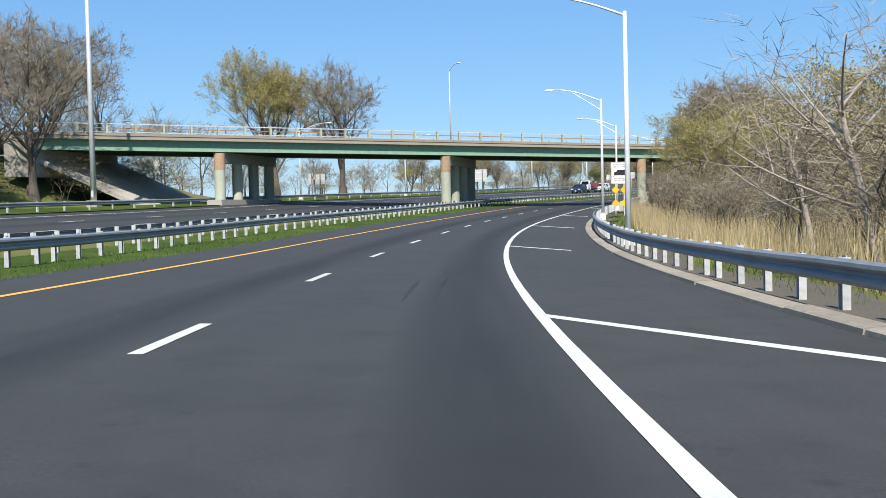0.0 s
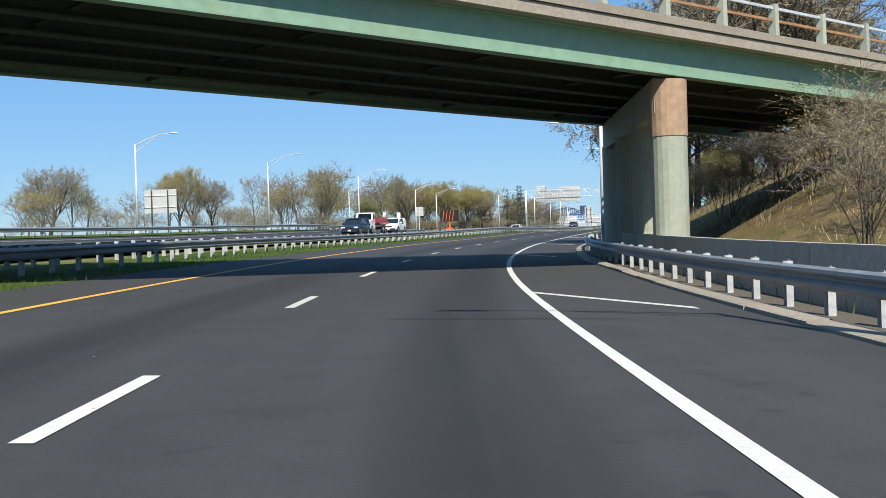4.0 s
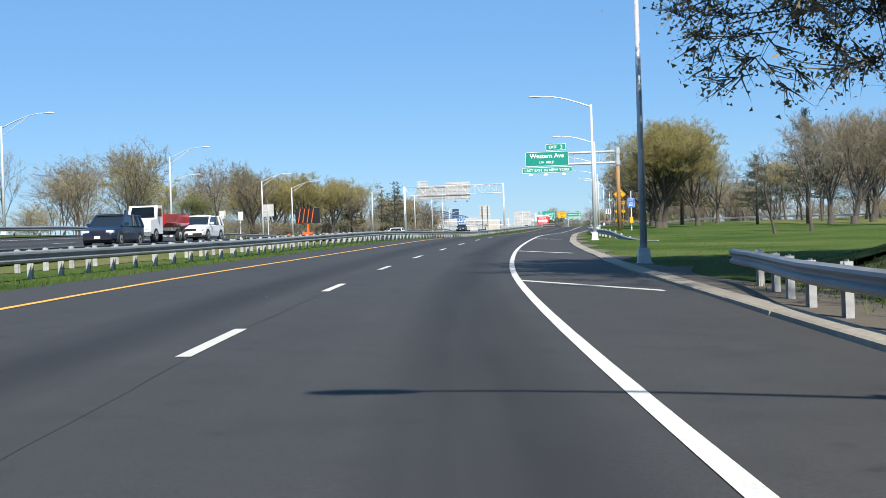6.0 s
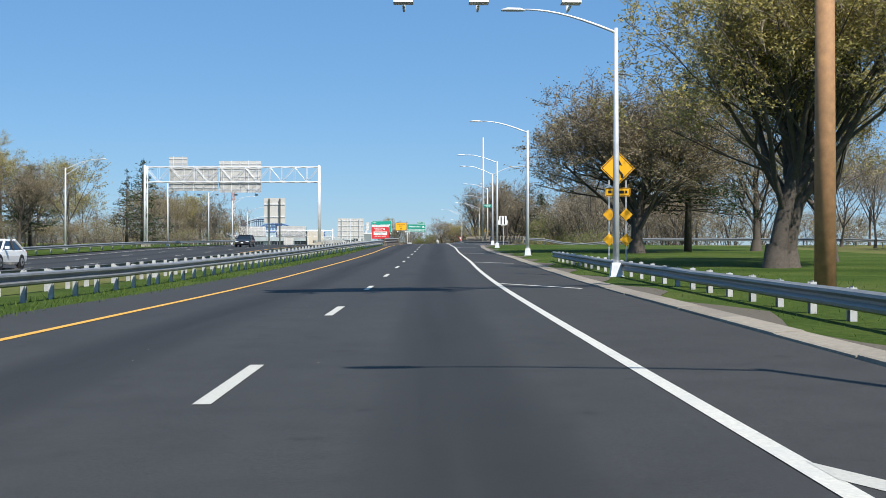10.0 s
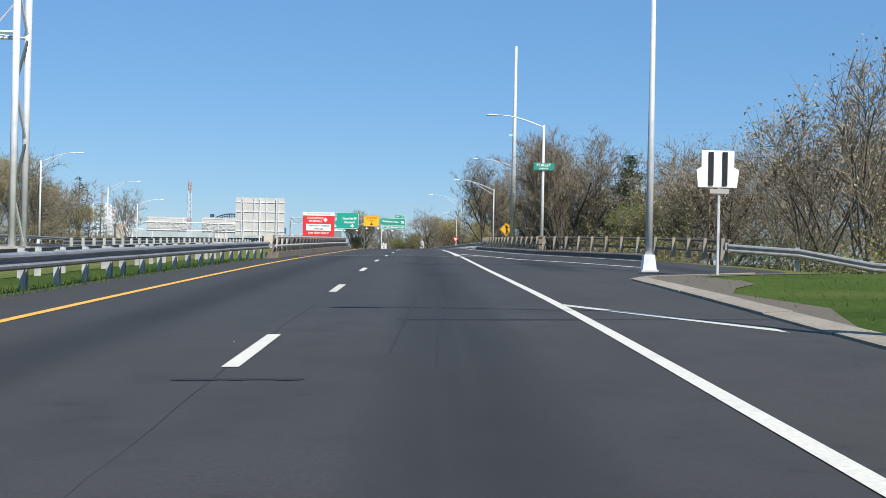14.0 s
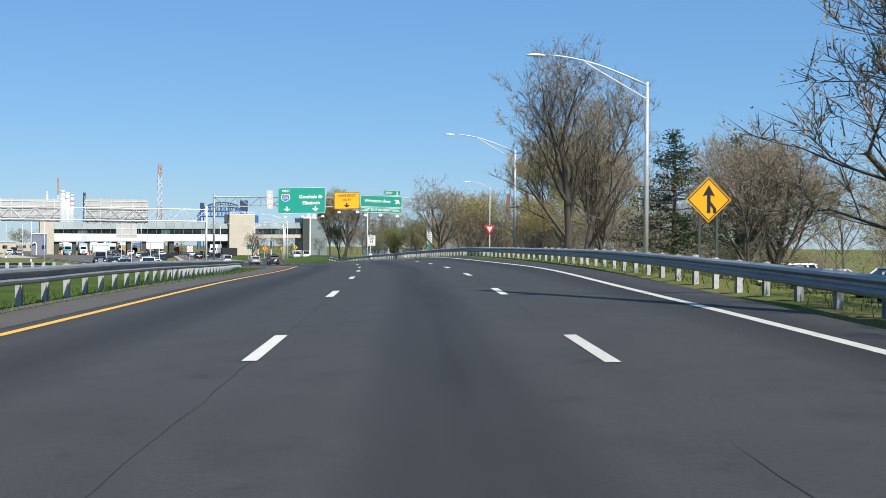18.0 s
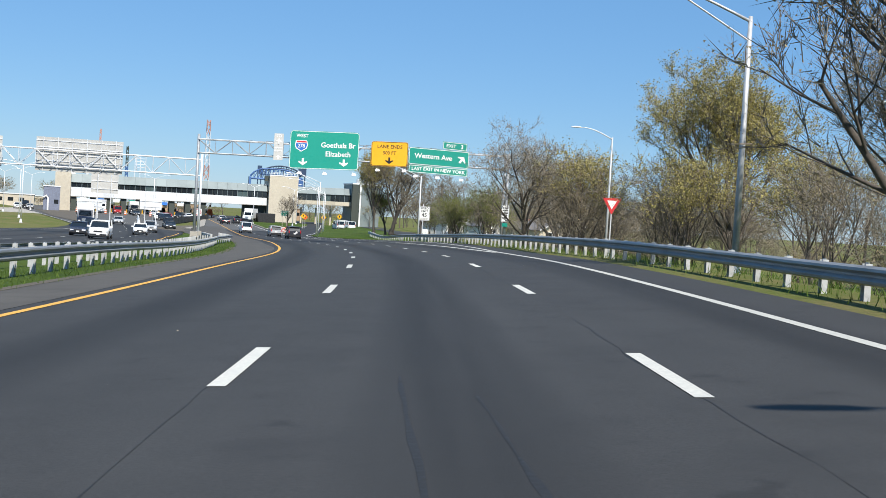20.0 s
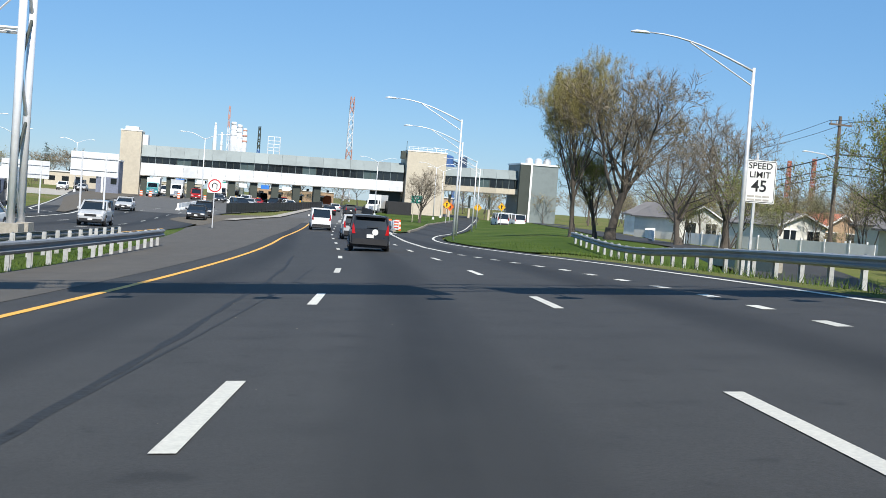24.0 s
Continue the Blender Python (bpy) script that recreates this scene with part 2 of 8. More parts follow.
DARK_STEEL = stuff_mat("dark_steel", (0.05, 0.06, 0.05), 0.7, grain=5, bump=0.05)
GALV = stuff_mat("galvanised_steel", (0.55, 0.56, 0.57), 0.5, 0.35, grain=6, spread=0.14, stain=0.9, dirt=(0.4, 0.4, 0.38), bump=0.05)
RAIL = stuff_mat("rail_steel", (0.25, 0.256, 0.262), 0.5, 0.3, grain=5, spread=0.18, stain=0.7, dirt=(0.13, 0.125, 0.115), bump=0.06)
POST = stuff_mat("post_steel", (0.44, 0.445, 0.44), 0.6, 0.2, grain=7, spread=0.18, stain=1.5, dirt=(0.3, 0.28, 0.25), bump=0.06)
GANTRY = stuff_mat("weathered_gantry_steel", (0.33, 0.345, 0.36), 0.5, 0.3, grain=5, spread=0.16, stain=0.8, dirt=(0.22, 0.22, 0.21), bump=0.05)
ALU = stuff_mat("aluminium", (0.70, 0.71, 0.72), 0.42, 0.25, grain=4, spread=0.07, stain=0.6, dirt=(0.5, 0.5, 0.5), bump=0.03)
RUSTPOLE = stuff_mat("rusted_pole", (0.34, 0.19, 0.09), 0.8, 0.1, grain=5, spread=0.25, stain=0.5, dirt=(0.22, 0.12, 0.06), bump=0.15)
SIGNBACK = stuff_mat("sign_back", (0.50, 0.49, 0.46), 0.55, 0.2, grain=2, spread=0.06, stain=0.5, dirt=(0.42, 0.4, 0.36), bump=0.02)
GREEN = stuff_mat("green_sign", (0.0, 0.26, 0.19), 0.55, grain=3, spread=0.03, stain=0.3, dirt=(0.005, 0.245, 0.18), bump=0.0)
SIGNYEL = stuff_mat("yellow_sign", (0.80, 0.40, 0.01), 0.45, grain=3, spread=0.05, stain=0.6, dirt=(0.7, 0.34, 0.01), bump=0.0)
SIGNRED = stuff_mat("red_sign", (0.58, 0.03, 0.035), 0.5, grain=3, spread=0.05, stain=0.6, dirt=(0.5, 0.03, 0.03), bump=0.0)
SIGNBLUE = stuff_mat("blue_sign", (0.03, 0.16, 0.50), 0.5, grain=3, spread=0.05, bump=0.0)
WHITE = stuff_mat("white_sheet", (0.80, 0.80, 0.78), 0.5, grain=3, spread=0.04, stain=0.7, dirt=(0.72, 0.71, 0.68), bump=0.0)
BLACK = stuff_mat("black_sheet", (0.012, 0.012, 0.014), 0.5, grain=4, spread=0.1, bump=0.0)
GREYBAR = stuff_mat("faded_lettering", (0.38, 0.36, 0.33), 0.6, grain=4, spread=0.08, bump=0.0)
ORANGE = stuff_mat("orange_paint", (0.75, 0.13, 0.015), 0.5, grain=4, spread=0.1, bump=0.0)
AMBER = stuff_mat("amber_lens", (0.7, 0.28, 0.01), 0.25, grain=4, spread=0.1, bump=0.0)
BARK = stuff_mat("bark", (0.085, 0.071, 0.058), 0.95, grain=14, spread=0.35, stain=1.4, dirt=(0.05, 0.045, 0.035), bump=0.6)
PALEBARK = stuff_mat("pale_bark", (0.30, 0.26, 0.22), 0.95, grain=10, spread=0.3, stain=1.2, dirt=(0.16, 0.13, 0.1), bump=0.5)
TWIG = leaf_mat("twigs", (0.095, 0.080, 0.060), (0.26, 0.22, 0.165), 0.0)
BUD_GOLD = leaf_mat("golden_buds", (0.24, 0.20, 0.06), (0.44, 0.38, 0.14), 0.35)
BUD_BROWN = leaf_mat("brown_buds", (0.16, 0.125, 0.062), (0.33, 0.27, 0.15), 0.25)
BUD_GREEN = leaf_mat("green_buds", (0.11, 0.14, 0.035), (0.25, 0.27, 0.075), 0.3)
BUD_PALE = leaf_mat("pale_buds", (0.24, 0.19, 0.13), (0.42, 0.36, 0.26), 0.3)
NEEDLE = leaf_mat("needles", (0.014, 0.028, 0.012), (0.045, 0.072, 0.028), 0.1)
REED = leaf_mat("dry_reeds", (0.36, 0.27, 0.14), (0.60, 0.48, 0.28), 0.3)
BLADE = leaf_mat("grass_blades", (0.04, 0.08, 0.012), (0.11, 0.165, 0.03), 0.3)
LAWN = grass_mat("lawn", [(0.32, (0.018, 0.034, 0.007)), (0.44, (0.040, 0.070, 0.011)), (0.54, (0.066, 0.10, 0.018)), (0.66, (0.13, 0.12, 0.05))])
LITTER = grass_mat("leaf_litter", [(0.34, (0.055, 0.075, 0.018)), (0.44, (0.12, 0.105, 0.04)), (0.55, (0.19, 0.13, 0.07)), (0.68, (0.25, 0.19, 0.12))], 0.5)
FIELD = grass_mat("ground", [(0.30, (0.06, 0.085, 0.02)), (0.45, (0.10, 0.125, 0.03)), (0.58, (0.16, 0.14, 0.06)), (0.70, (0.24, 0.19, 0.11))])
DIRT = stuff_mat("gravel_dirt", (0.105, 0.088, 0.064), 0.95, grain=22, spread=0.4, stain=0.8, dirt=(0.09, 0.08, 0.06), bump=0.5)
GLASS, _t, _b = shader("dark_glass")
_b.inputs["Base Color"].default_value = (0.012, 0.016, 0.02, 1)
_b.inputs["Roughness"].default_value = 0.06
_b.inputs["Specular IOR Level"].default_value = 0.8
DARKPOST = stuff_mat("stained_and_shaded_concrete", (0.17, 0.14, 0.115), 0.9, grain=8, spread=0.3, stain=1.2, dirt=(0.09, 0.07, 0.055), bump=0.3)
PANEL = stuff_mat("grey_green_panel", (0.20, 0.235, 0.235), 0.55, 0.1, grain=1.5, spread=0.07, stain=0.3, bump=0.02)
FASCIA = stuff_mat("pale_fascia", (0.70, 0.71, 0.71), 0.5, 0.1, grain=1.5, spread=0.06, stain=0.3, bump=0.02)
TAN = stuff_mat("tan_concrete", (0.47, 0.42, 0.33), 0.9, grain=2.5, spread=0.1, stain=0.35, dirt=(0.38, 0.33, 0.26), bump=0.1)
BRICKRED = stuff_mat("brick_red", (0.42, 0.14, 0.085), 0.85, grain=5, spread=0.2)
POLEWOOD = stuff_mat("pole_wood", (0.12, 0.095, 0.075), 0.95, grain=9, spread=0.3)
PANEL_GLASS = stuff_mat("grey_glass", (0.07, 0.10, 0.10), 0.2, grain=1, spread=0.1, bump=0.0)
BLUESTEEL = stuff_mat("blue_steel", (0.05, 0.12, 0.30), 0.6, grain=2, spread=0.1, bump=0.02)
RUBBER = stuff_mat("rubber", (0.014, 0.014, 0.015), 0.85, grain=20, spread=0.2, bump=0.1)
CHROME = stuff_mat("wheel_metal", (0.55, 0.56, 0.58), 0.3, 0.8, grain=6, spread=0.1, bump=0.0)
REDLENS = stuff_mat("red_lens", (0.42, 0.01, 0.012), 0.2, grain=6, spread=0.1, bump=0.0)
CLEARLENS = stuff_mat("clear_lens", (0.75, 0.76, 0.78), 0.15, grain=6, spread=0.05, bump=0.0)
TRIM = stuff_mat("black_trim", (0.018, 0.018, 0.02), 0.6, grain=8, spread=0.15, bump=0.03)


def car_paint(name, c):
    return stuff_mat(name, c, 0.36, 0.05, grain=2, spread=0.04, stain=0.8, dirt=scaled(c, 0.85), bump=0.0, coat=0.25, vary=0.0)

# ------------------------------------------------------------------ building blocks
class Geo:
    """Faces gathered for one mesh."""

    def __init__(self):
        self.v, self.f = [], []

    def add(self, pts, faces):
        n = len(self.v)
        self.v += [tuple(p) for p in pts]
        self.f += [tuple(i + n for i in f) for f in faces]
        return self

    def box(self, c, size, turn_z=0.0, m=None, taper=1.0):
        x, y, z = (d / 2 for d in size)
        pts = [Vector((sx * x * (taper if sz > 0 else 1), sy * y * (taper if sz > 0 else 1), sz * z)) for sz in (-1, 1) for sy in (-1, 1) for sx in (-1, 1)]
        r = Matrix.Rotation(radians(turn_z), 3, "Z") if turn_z else None
        pts = [(r @ p if r else p) + Vector(c) for p in pts]
        if m:
            pts = [m @ p for p in pts]
        return self.add(pts, [(0, 2, 3, 1), (4, 5, 7, 6), (0, 1, 5, 4), (2, 6, 7, 3), (0, 4, 6, 2), (1, 3, 7, 5)])

    def tube(self, pts, radii, n=8, caps=True):
        pts = [Vector(p) for p in pts]
        if isinstance(radii, (int, float)):
            radii = [radii] * len(pts)
        out, faces, side = [], [], None
        for i, p in enumerate(pts):
            d = (pts[min(i + 1, len(pts) - 1)] - pts[max(i - 1, 0)]).normalized()
            if side is None:
                side = d.cross(Vector((0, 0, 1)) if abs(d.z) < 0.9 else Vector((1, 0, 0))).normalized()
            else:
                side = (side - d * side.dot(d)).normalized()
            up = d.cross(side)
            out += [p + (side * math.cos(a) + up * math.sin(a)) * radii[i] for a in (2 * math.pi * k / n for k in range(n))]
        for i in range(len(pts) - 1):
            faces += [(i * n + k, i * n + (k + 1) % n, (i + 1) * n + (k + 1) % n, (i + 1) * n + k) for k in range(n)]
        if caps:
            faces += [tuple(range(n - 1, -1, -1)), tuple((len(pts) - 1) * n + k for k in range(n))]
        return self.add(out, faces)

    def prism(self, outline, y0, y1):
        """An outline of (x, z) drawn out from y0 to y1."""
        n = len(outline)
        pts = [(x, y0, z) for x, z in outline] + [(x, y1, z) for x, z in outline]
        return self.add(pts, [tuple(range(n)), tuple(range(2 * n - 1, n - 1, -1))] + [(k, k + n, (k + 1) % n + n, (k + 1) % n) for k in range(n)])

    def sweep(self, profile, rows, closed=False):
        """A profile of points (across, up), one list for each row, or one for all; rows are functions of them to places."""
        n = len(profile)
        out, faces = [], []
        for row in rows:
            out += [row(a, b) for a, b in profile]
        for i in range(len(rows) - 1):
            for k in range(n if closed else n - 1):
                faces.append((i * n + k, (i + 1) * n + k, (i + 1) * n + (k + 1) % n, i * n + (k + 1) % n))
        if closed:
            faces += [tuple(range(n)), tuple((len(rows) - 1) * n + k for k in range(n - 1, -1, -1))]
        return self.add(out, faces)

    def mesh(self, name, mat, smooth=False):
        me = bpy.data.meshes.new(name)
        me.from_pydata(self.v, [], self.f)
        for one in mat if isinstance(mat, (list, tuple)) else [mat]:
            me.materials.append(one)
        if smooth:
            me.shade_smooth()
        return me


def part(name, geo, mat, parent, label="", smooth=False):
    """One mesh under a thing or a part."""
    ob = new(name, geo if isinstance(geo, bpy.types.Mesh) else geo.mesh(name, mat, smooth))
    ob.parent = parent
    if label:
        tagged(ob, label)
    return ob


def thing(name, m, label, category, group="", kind=""):
    ob = new(name)
    ob.matrix_world = m
    return tagged(ob, label, category, group, kind)


def solid(name, geo, mat, label, category, group="", kind="", smooth=False):
    return tagged(new(name, geo.mesh(name, mat, smooth)), label, category, group, kind)


def stand(s, o, h=0.0, yaw=0.0):
    """The pose of a thing beside the road, facing along it."""
    p = at(s, o, h)
    return Matrix.Translation(p) @ Matrix.Rotation(line(s)[3] + radians(yaw), 4, "Z")


_fonts = {}


def words(text, size, bold=0.0):
    """A mesh of letters, upright, facing -y, its middle at the origin."""
    key = (text, size, bold)
    if key not in _fonts:
        cu = bpy.data.curves.new("letters", "FONT")
        cu.body, cu.size, cu.align_x, cu.align_y, cu.offset = text, size, "CENTER", "CENTER", bold
        cu.resolution_u = 3
        ob = bpy.data.objects.new("letters", cu)
        me = bpy.data.meshes.new_from_object(ob)
        bpy.data.objects.remove(ob)
        me.transform(Matrix.Rotation(radians(90), 4, "X"))
        _fonts[key] = me
    return _fonts[key].copy()


def lettering(text, size, at_xz, y, mat, parent, bold=0.0, stretch=1.0):
    me = words(text, size, bold)
    me.materials.clear()
    me.materials.append(mat)
    me.transform(Matrix.Translation((at_xz[0], y, at_xz[1])) @ Matrix.Diagonal((stretch, 1, 1, 1)))
    return part("lettering", me, mat, parent)


def table(*rows):
    """A value along the road, from pairs of metres and value."""
    xs, ys = [r[0] for r in rows], [r[1] for r in rows]
    return lambda s: float(np.interp(s, xs, ys))


def curve(*rows):
    """As table, with its corners rounded over some metres."""
    xs, ys = [r[0] for r in rows], [r[1] for r in rows]
    return lambda s: float(np.interp([s - 6, s - 3, s, s + 3, s + 6], xs, ys).mean())

# ------------------------------------------------------------------ ground, roads, markings, kerbs
DASH_O = curve((-60, -2.6), (12, -2.61), (35, -2.58), (46, -2.45), (56, -2.25), (113, -2.2), (137, -2.25), (170, -2.34), (192, -2.2), (215, -1.95), (240, -1.8), (320, -1.42), (350, -1.5), (374, -1.6), (408, -1.64), (430, -1.55), (453, -1.5), (474, -1.45), (497, -1.51), (510, -1.5), (570, -1.1), (592, -1.03), (603, -1.10), (616, -1.15), (637, -1.02), (661, -1.06), (680, -0.85), (691, -0.63), (710, 0.4), (733, 2.1), (781, 6.9), (830, 11), (900, 16), (960, 20))
EDGE_O = curve((-60, 1.12), (5, 1.19), (14, 1.22), (26, 1.25), (45, 1.25), (57, 1.3), (85, 1.53), (111, 1.73), (118, 1.74), (126, 1.6), (137, 1.39), (144, 1.31), (153, 1.31), (163, 1.4), (178, 1.45), (190, 1.48), (199, 1.61), (215, 1.68), (226, 1.78), (240, 1.9), (249, 2.03), (264, 2.12), (317, 2.2), (324, 2.32), (343, 2.25), (356, 2.08), (367, 2.05), (377, 2.1), (392, 2.03), (430, 1.95), (453, 1.8), (480, 1.78), (497, 1.95), (568, 2.41), (602, 2.35), (625, 2.44), (645, 2.3), (652, 2.13), (659, 2.0), (675, 2.2), (691, 2.7), (710, 3.9), (733, 5.6), (781, 10.3), (830, 14.4), (900, 19.5), (960, 23.5))
YEL_O = curve((-60, -6.7), (22, -6.7), (45, -6.5), (60, -6.1), (121, -6.05), (150, -6.3), (185, -6.75), (204, -6.35), (235, -5.85), (326, -5.15), (352, -5.0), (402, -5.2), (450, -5.0), (480, -4.9), (503, -5.5), (516, -5.5), (575, -4.95), (612, -4.95), (634, -4.6), (660, -4.3), (683, -3.95), (705, -2.6), (730, -0.9), (781, 3.4), (830, 7.2), (900, 12.2), (960, 16))
OUTER_O = curve((396, 11.0), (410, 8.9), (426, 5.5), (440, 4.7), (452, 4.2), (473, 4.4), (488, 4.35), (499, 4.8), (518, 4.65), (560, 5.0), (575, 6.0), (601, 7.36), (627, 7.9), (648, 7.4), (660, 6.5), (673, 5.6), (684, 5.7), (697, 7.2), (709, 9.7), (741, 17.0), (792, 28.2), (820, 34.5), (850, 41), (900, 50))
PAVE_R = table((-60, 4.3), (12, 4.3), (45, 4.5), (118, 4.55), (138, 4.3), (150, 3.9), (168, 4.08), (178, 4.4), (204, 4.7), (226, 4.3), (324, 4.85), (334, 4.9), (354, 4.45), (374, 4.46), (391, 5.0), (396, 11.2), (410, 9.9), (427, 6.4), (440, 5.5), (454, 5.0), (473, 5.3), (500, 5.9), (560, 6.3), (600, 8.4), (648, 8.2), (660, 7.2), (673, 6.3), (684, 6.4), (697, 7.9), (709, 10.3), (741, 17.6), (792, 28.8), (820, 35.1), (850, 41.6), (900, 52), (960, 60))
PAVE_L = table((-60, -8.4), (60, -8.2), (121, -7.9), (185, -8.4), (205, -8.1), (326, -6.9), (352, -6.7), (400, -6.6), (415, -6.1), (470, -5.9), (500, -7.0), (560, -7.4), (600, -8.0), (640, -8.2), (670, -10.0), (700, -11.0), (730, -9.3), (755, -4.3), (781, -1.2), (830, 4.6), (900, 10), (960, 14))
OPP_N = table((-160, -15.5), (200, -15.5), (330, -16), (440, -17), (560, -17), (620, -15.5), (660, -14.5), (700, -11.3), (730, -11.2), (757, -10.0), (770, -7.3), (846, 8.0), (900, 13), (960, 17))
OPP_F = table((-160, -31), (420, -31), (520, -36), (620, -40), (660, -35), (690, -30), (724, -28.2), (760, -31), (800, -35), (850, -40), (960, -48))
RAIL_L = table((-60, -10), (27, -10.3), (56, -10.9), (137, -10.3), (160, -10.9), (185, -10.3), (208, -9.5), (240, -9.5), (335, -8.35), (359, -8.06), (383, -7.0), (413, -6.6), (464, -6.6), (484, -6.9), (512, -8.4), (560, -9.6), (600, -10.0), (620, -9.8), (634, -8.3), (662, -8.6))


def ease(x):
    x = max(0.0, min(1.0, x))
    return x * x * (3 - 2 * x)


def plateau(d, flat, foot):
    return ease((foot - abs(d)) / (foot - flat))


def land(s, o):
    """The ground's height over the road's own slope."""
    h = 0.0
    if o > 6.9:    # banks of the bridge, both ends
        _d = s - (146 + 0.79 * (o - 6.4))
        h += ease((85 - o) / 40) * min(5.7, 0.5 * max(0.0, o - 6.9)) * (plateau(_d, 8, 24) if _d < 0 else plateau(_d, 24, 46))
    if o < -40:
        h += 5.0 * ease((120 + o) / 40) * ease((-o - 41) / 10) * plateau(s - (116 + 0.79 * (o + 36)), 8, 30)
    r = PAVE_R(s)
    if o > r:      # falls away beside the overpass, then stays low
        drop = 5.0 * plateau(s - 445, 32, 52) + 2.2 * plateau(s - 560, 70, 120)
        h -= min(5.0, drop) * ease((o - r - 1.5) / 8) * (1 if s > 405 else ease((s - 396) / 9))
    if s < 110 and o > 7:
        h -= 0.7 * ease((o - 6.5) / 5) * ease((118 - s) / 12)
    if 640 < s < 860 and o > r:
        h += 0.7 * ease((o - r - 0.5) / 9) * plateau(s - 750, 60, 105)
    if abs(o) > 45:
        h += 1.1 * noise.noise((s * 0.02, o * 0.02, 0))
    return h


def strip(name, left, right, s0, s1, h, mat, step=2.5, lie=False, uv=True, cuts=2, kind="", label="", category="", parent=None, joins=None):
    """A sheet that follows the road between two offsets."""
    left = left if callable(left) else (lambda s, v=left: v)
    right = right if callable(right) else (lambda s, v=right: v)
    n = max(1, round((s1 - s0) / step))
    v, f, co = [], [], []
    for i in range(n + 1):
        s = s0 + (s1 - s0) * i / n
        a, b = left(s), right(s)
        for k in range(cuts + 1):
            o = a + (b - a) * k / cuts
            v.append(at(s, o, h + (land(s, o) if lie else 0.0)))
            co.append((o, s))
        if i < n:
            q = cuts + 1
            f += [(i * q + k, i * q + k + 1, (i + 1) * q + k + 1, (i + 1) * q + k) for k in range(cuts)]
    me = bpy.data.meshes.new(name)
    me.from_pydata(v, [], f)
    me.materials.append(mat)
    layer = me.uv_layers.new(name="road")
    layer.data.foreach_set("uv", [c for lp in me.loops for c in co[lp.vertex_index]])
    ob = new(name, me)
    if parent:
        ob.parent = parent
    return tagged(ob, label, category, "", kind)


# the ground: one sheet along the road, let down to a plain that reaches the horizon
_os = [-320, -240, -180, -140, -110, -90, -75, -65, -58, -52, -47, -43, -40, -36, -33, -31, -24, -16, -14, -12, -10.5, -9, -7, -4, 0, 4, 5, 6, 7, 8, 9, 10, 11, 12, 14, 17, 20, 24, 29, 35, 42, 50, 60, 75, 95, 120, 160, 220, 300]
_g = Geo()
_ss = list(range(-150, 1151, 5))
for _s in _ss:
    for _o in _os:
        _paved = (PAVE_L(_s) - 0.5 < _o < PAVE_R(_s) + 0.5) or (OPP_F(_s) - 0.3 < _o < OPP_N(_s) + 0.3)
        _p = at(_s, _o, land(_s, _o) - (0.16 if _paved else 0.035))
        if abs(_o) > 230:
            _p.z = -3.2
        _g.v.append(tuple(_p))
_n = len(_os)
for _i in range(len(_ss) - 1):
    _g.f += [(_i * _n + k, _i * _n + k + 1, (_i + 1) * _n + k + 1, (_i + 1) * _n + k) for k in range(_n - 1)]
_g.add([(-3500, -3500, -3.6), (3500, -3500, -3.6), (3500, 3500, -3.6), (-3500, 3500, -3.6)], [(0, 1, 2, 3)])
ground = solid("ground", _g, [FIELD], "grassy ground with dry patches beside the highway", "ground", kind="structure", smooth=True)

strip("lawn", lambda s: PAVE_R(s) + 0.25, lambda s: PAVE_R(s) + (26 if s < 380 else 26 - (s - 380) * 0.7), 182, 396, 0.03, LAWN, step=3, lie=True, cuts=12, kind="structure", label="mown green lawn beside the kerb", category="lawn")
strip("bank", lambda s: PAVE_R(s) + 1.7 + max(0.0, (s - 172) * 0.32), lambda s: PAVE_R(s) + 20, 124, 196, 0.045, LITTER, step=1.5, lie=True, cuts=16, kind="structure", label="grassy bank strewn with dead brown leaves", category="bank")
strip("median_grass", lambda s: RAIL_L(s) - 2.2, PAVE_L, -100, 410, 0.0, LAWN, step=4, cuts=3, kind="structure", label="green grass strip under the median guard rail", category="grass")
strip("median_grass", lambda s: OPP_N(s) + 0.2, PAVE_L, 468, 704, 0.0, LAWN, step=4, cuts=4, kind="structure", label="patchy grass between the two carriageways", category="grass")
strip("verge", lambda s: OPP_F(s) - 14, lambda s: OPP_F(s) - 0.2, -100, 470, 0.05, LAWN, step=5, cuts=3, kind="structure", label="grass verge behind the far guard rail", category="grass")

road = strip("road", PAVE_L, PAVE_R, -120, 960, 0.0, ASPHALT, cuts=6, kind="structure", label="dark grey worn asphalt carriageway with painted lanes", category="road")
opposite = strip("road", OPP_F, OPP_N, -140, 960, 0.0, ASPHALT, step=4, cuts=5, kind="structure", label="asphalt carriageway of the oncoming traffic", category="road")
strip("road", -62, lambda s: OPP_F(s) + 0.5, 800, 960, -0.02, CONCRETE, step=6, cuts=3, kind="structure", label="pale concrete apron before the toll plaza", category="road")
strip("bridge_deck", lambda s: PAVE_L(s) + 0.05, lambda s: PAVE_R(s) - 0.05, 418.5, 457.5, 0.004, DECK, cuts=6, kind="structure", label="paler asphalt of the overpass deck between its joints", category="road")
strip("shoulder", lambda s: EDGE_O(s) + 0.02, lambda s: PAVE_R(s) - 0.02, -120, 396, 0.004, SHOULDER, cuts=2, kind="structure", label="asphalt shoulder with diagonal white stripes", category="road")
strip("shoulder", lambda s: PAVE_L(s) - 0.35, lambda s: YEL_O(s) - 0.02, -120, 412, 0.005, SHOULDER, cuts=2, kind="structure", label="narrow dusty asphalt shoulder by the yellow line", category="road")


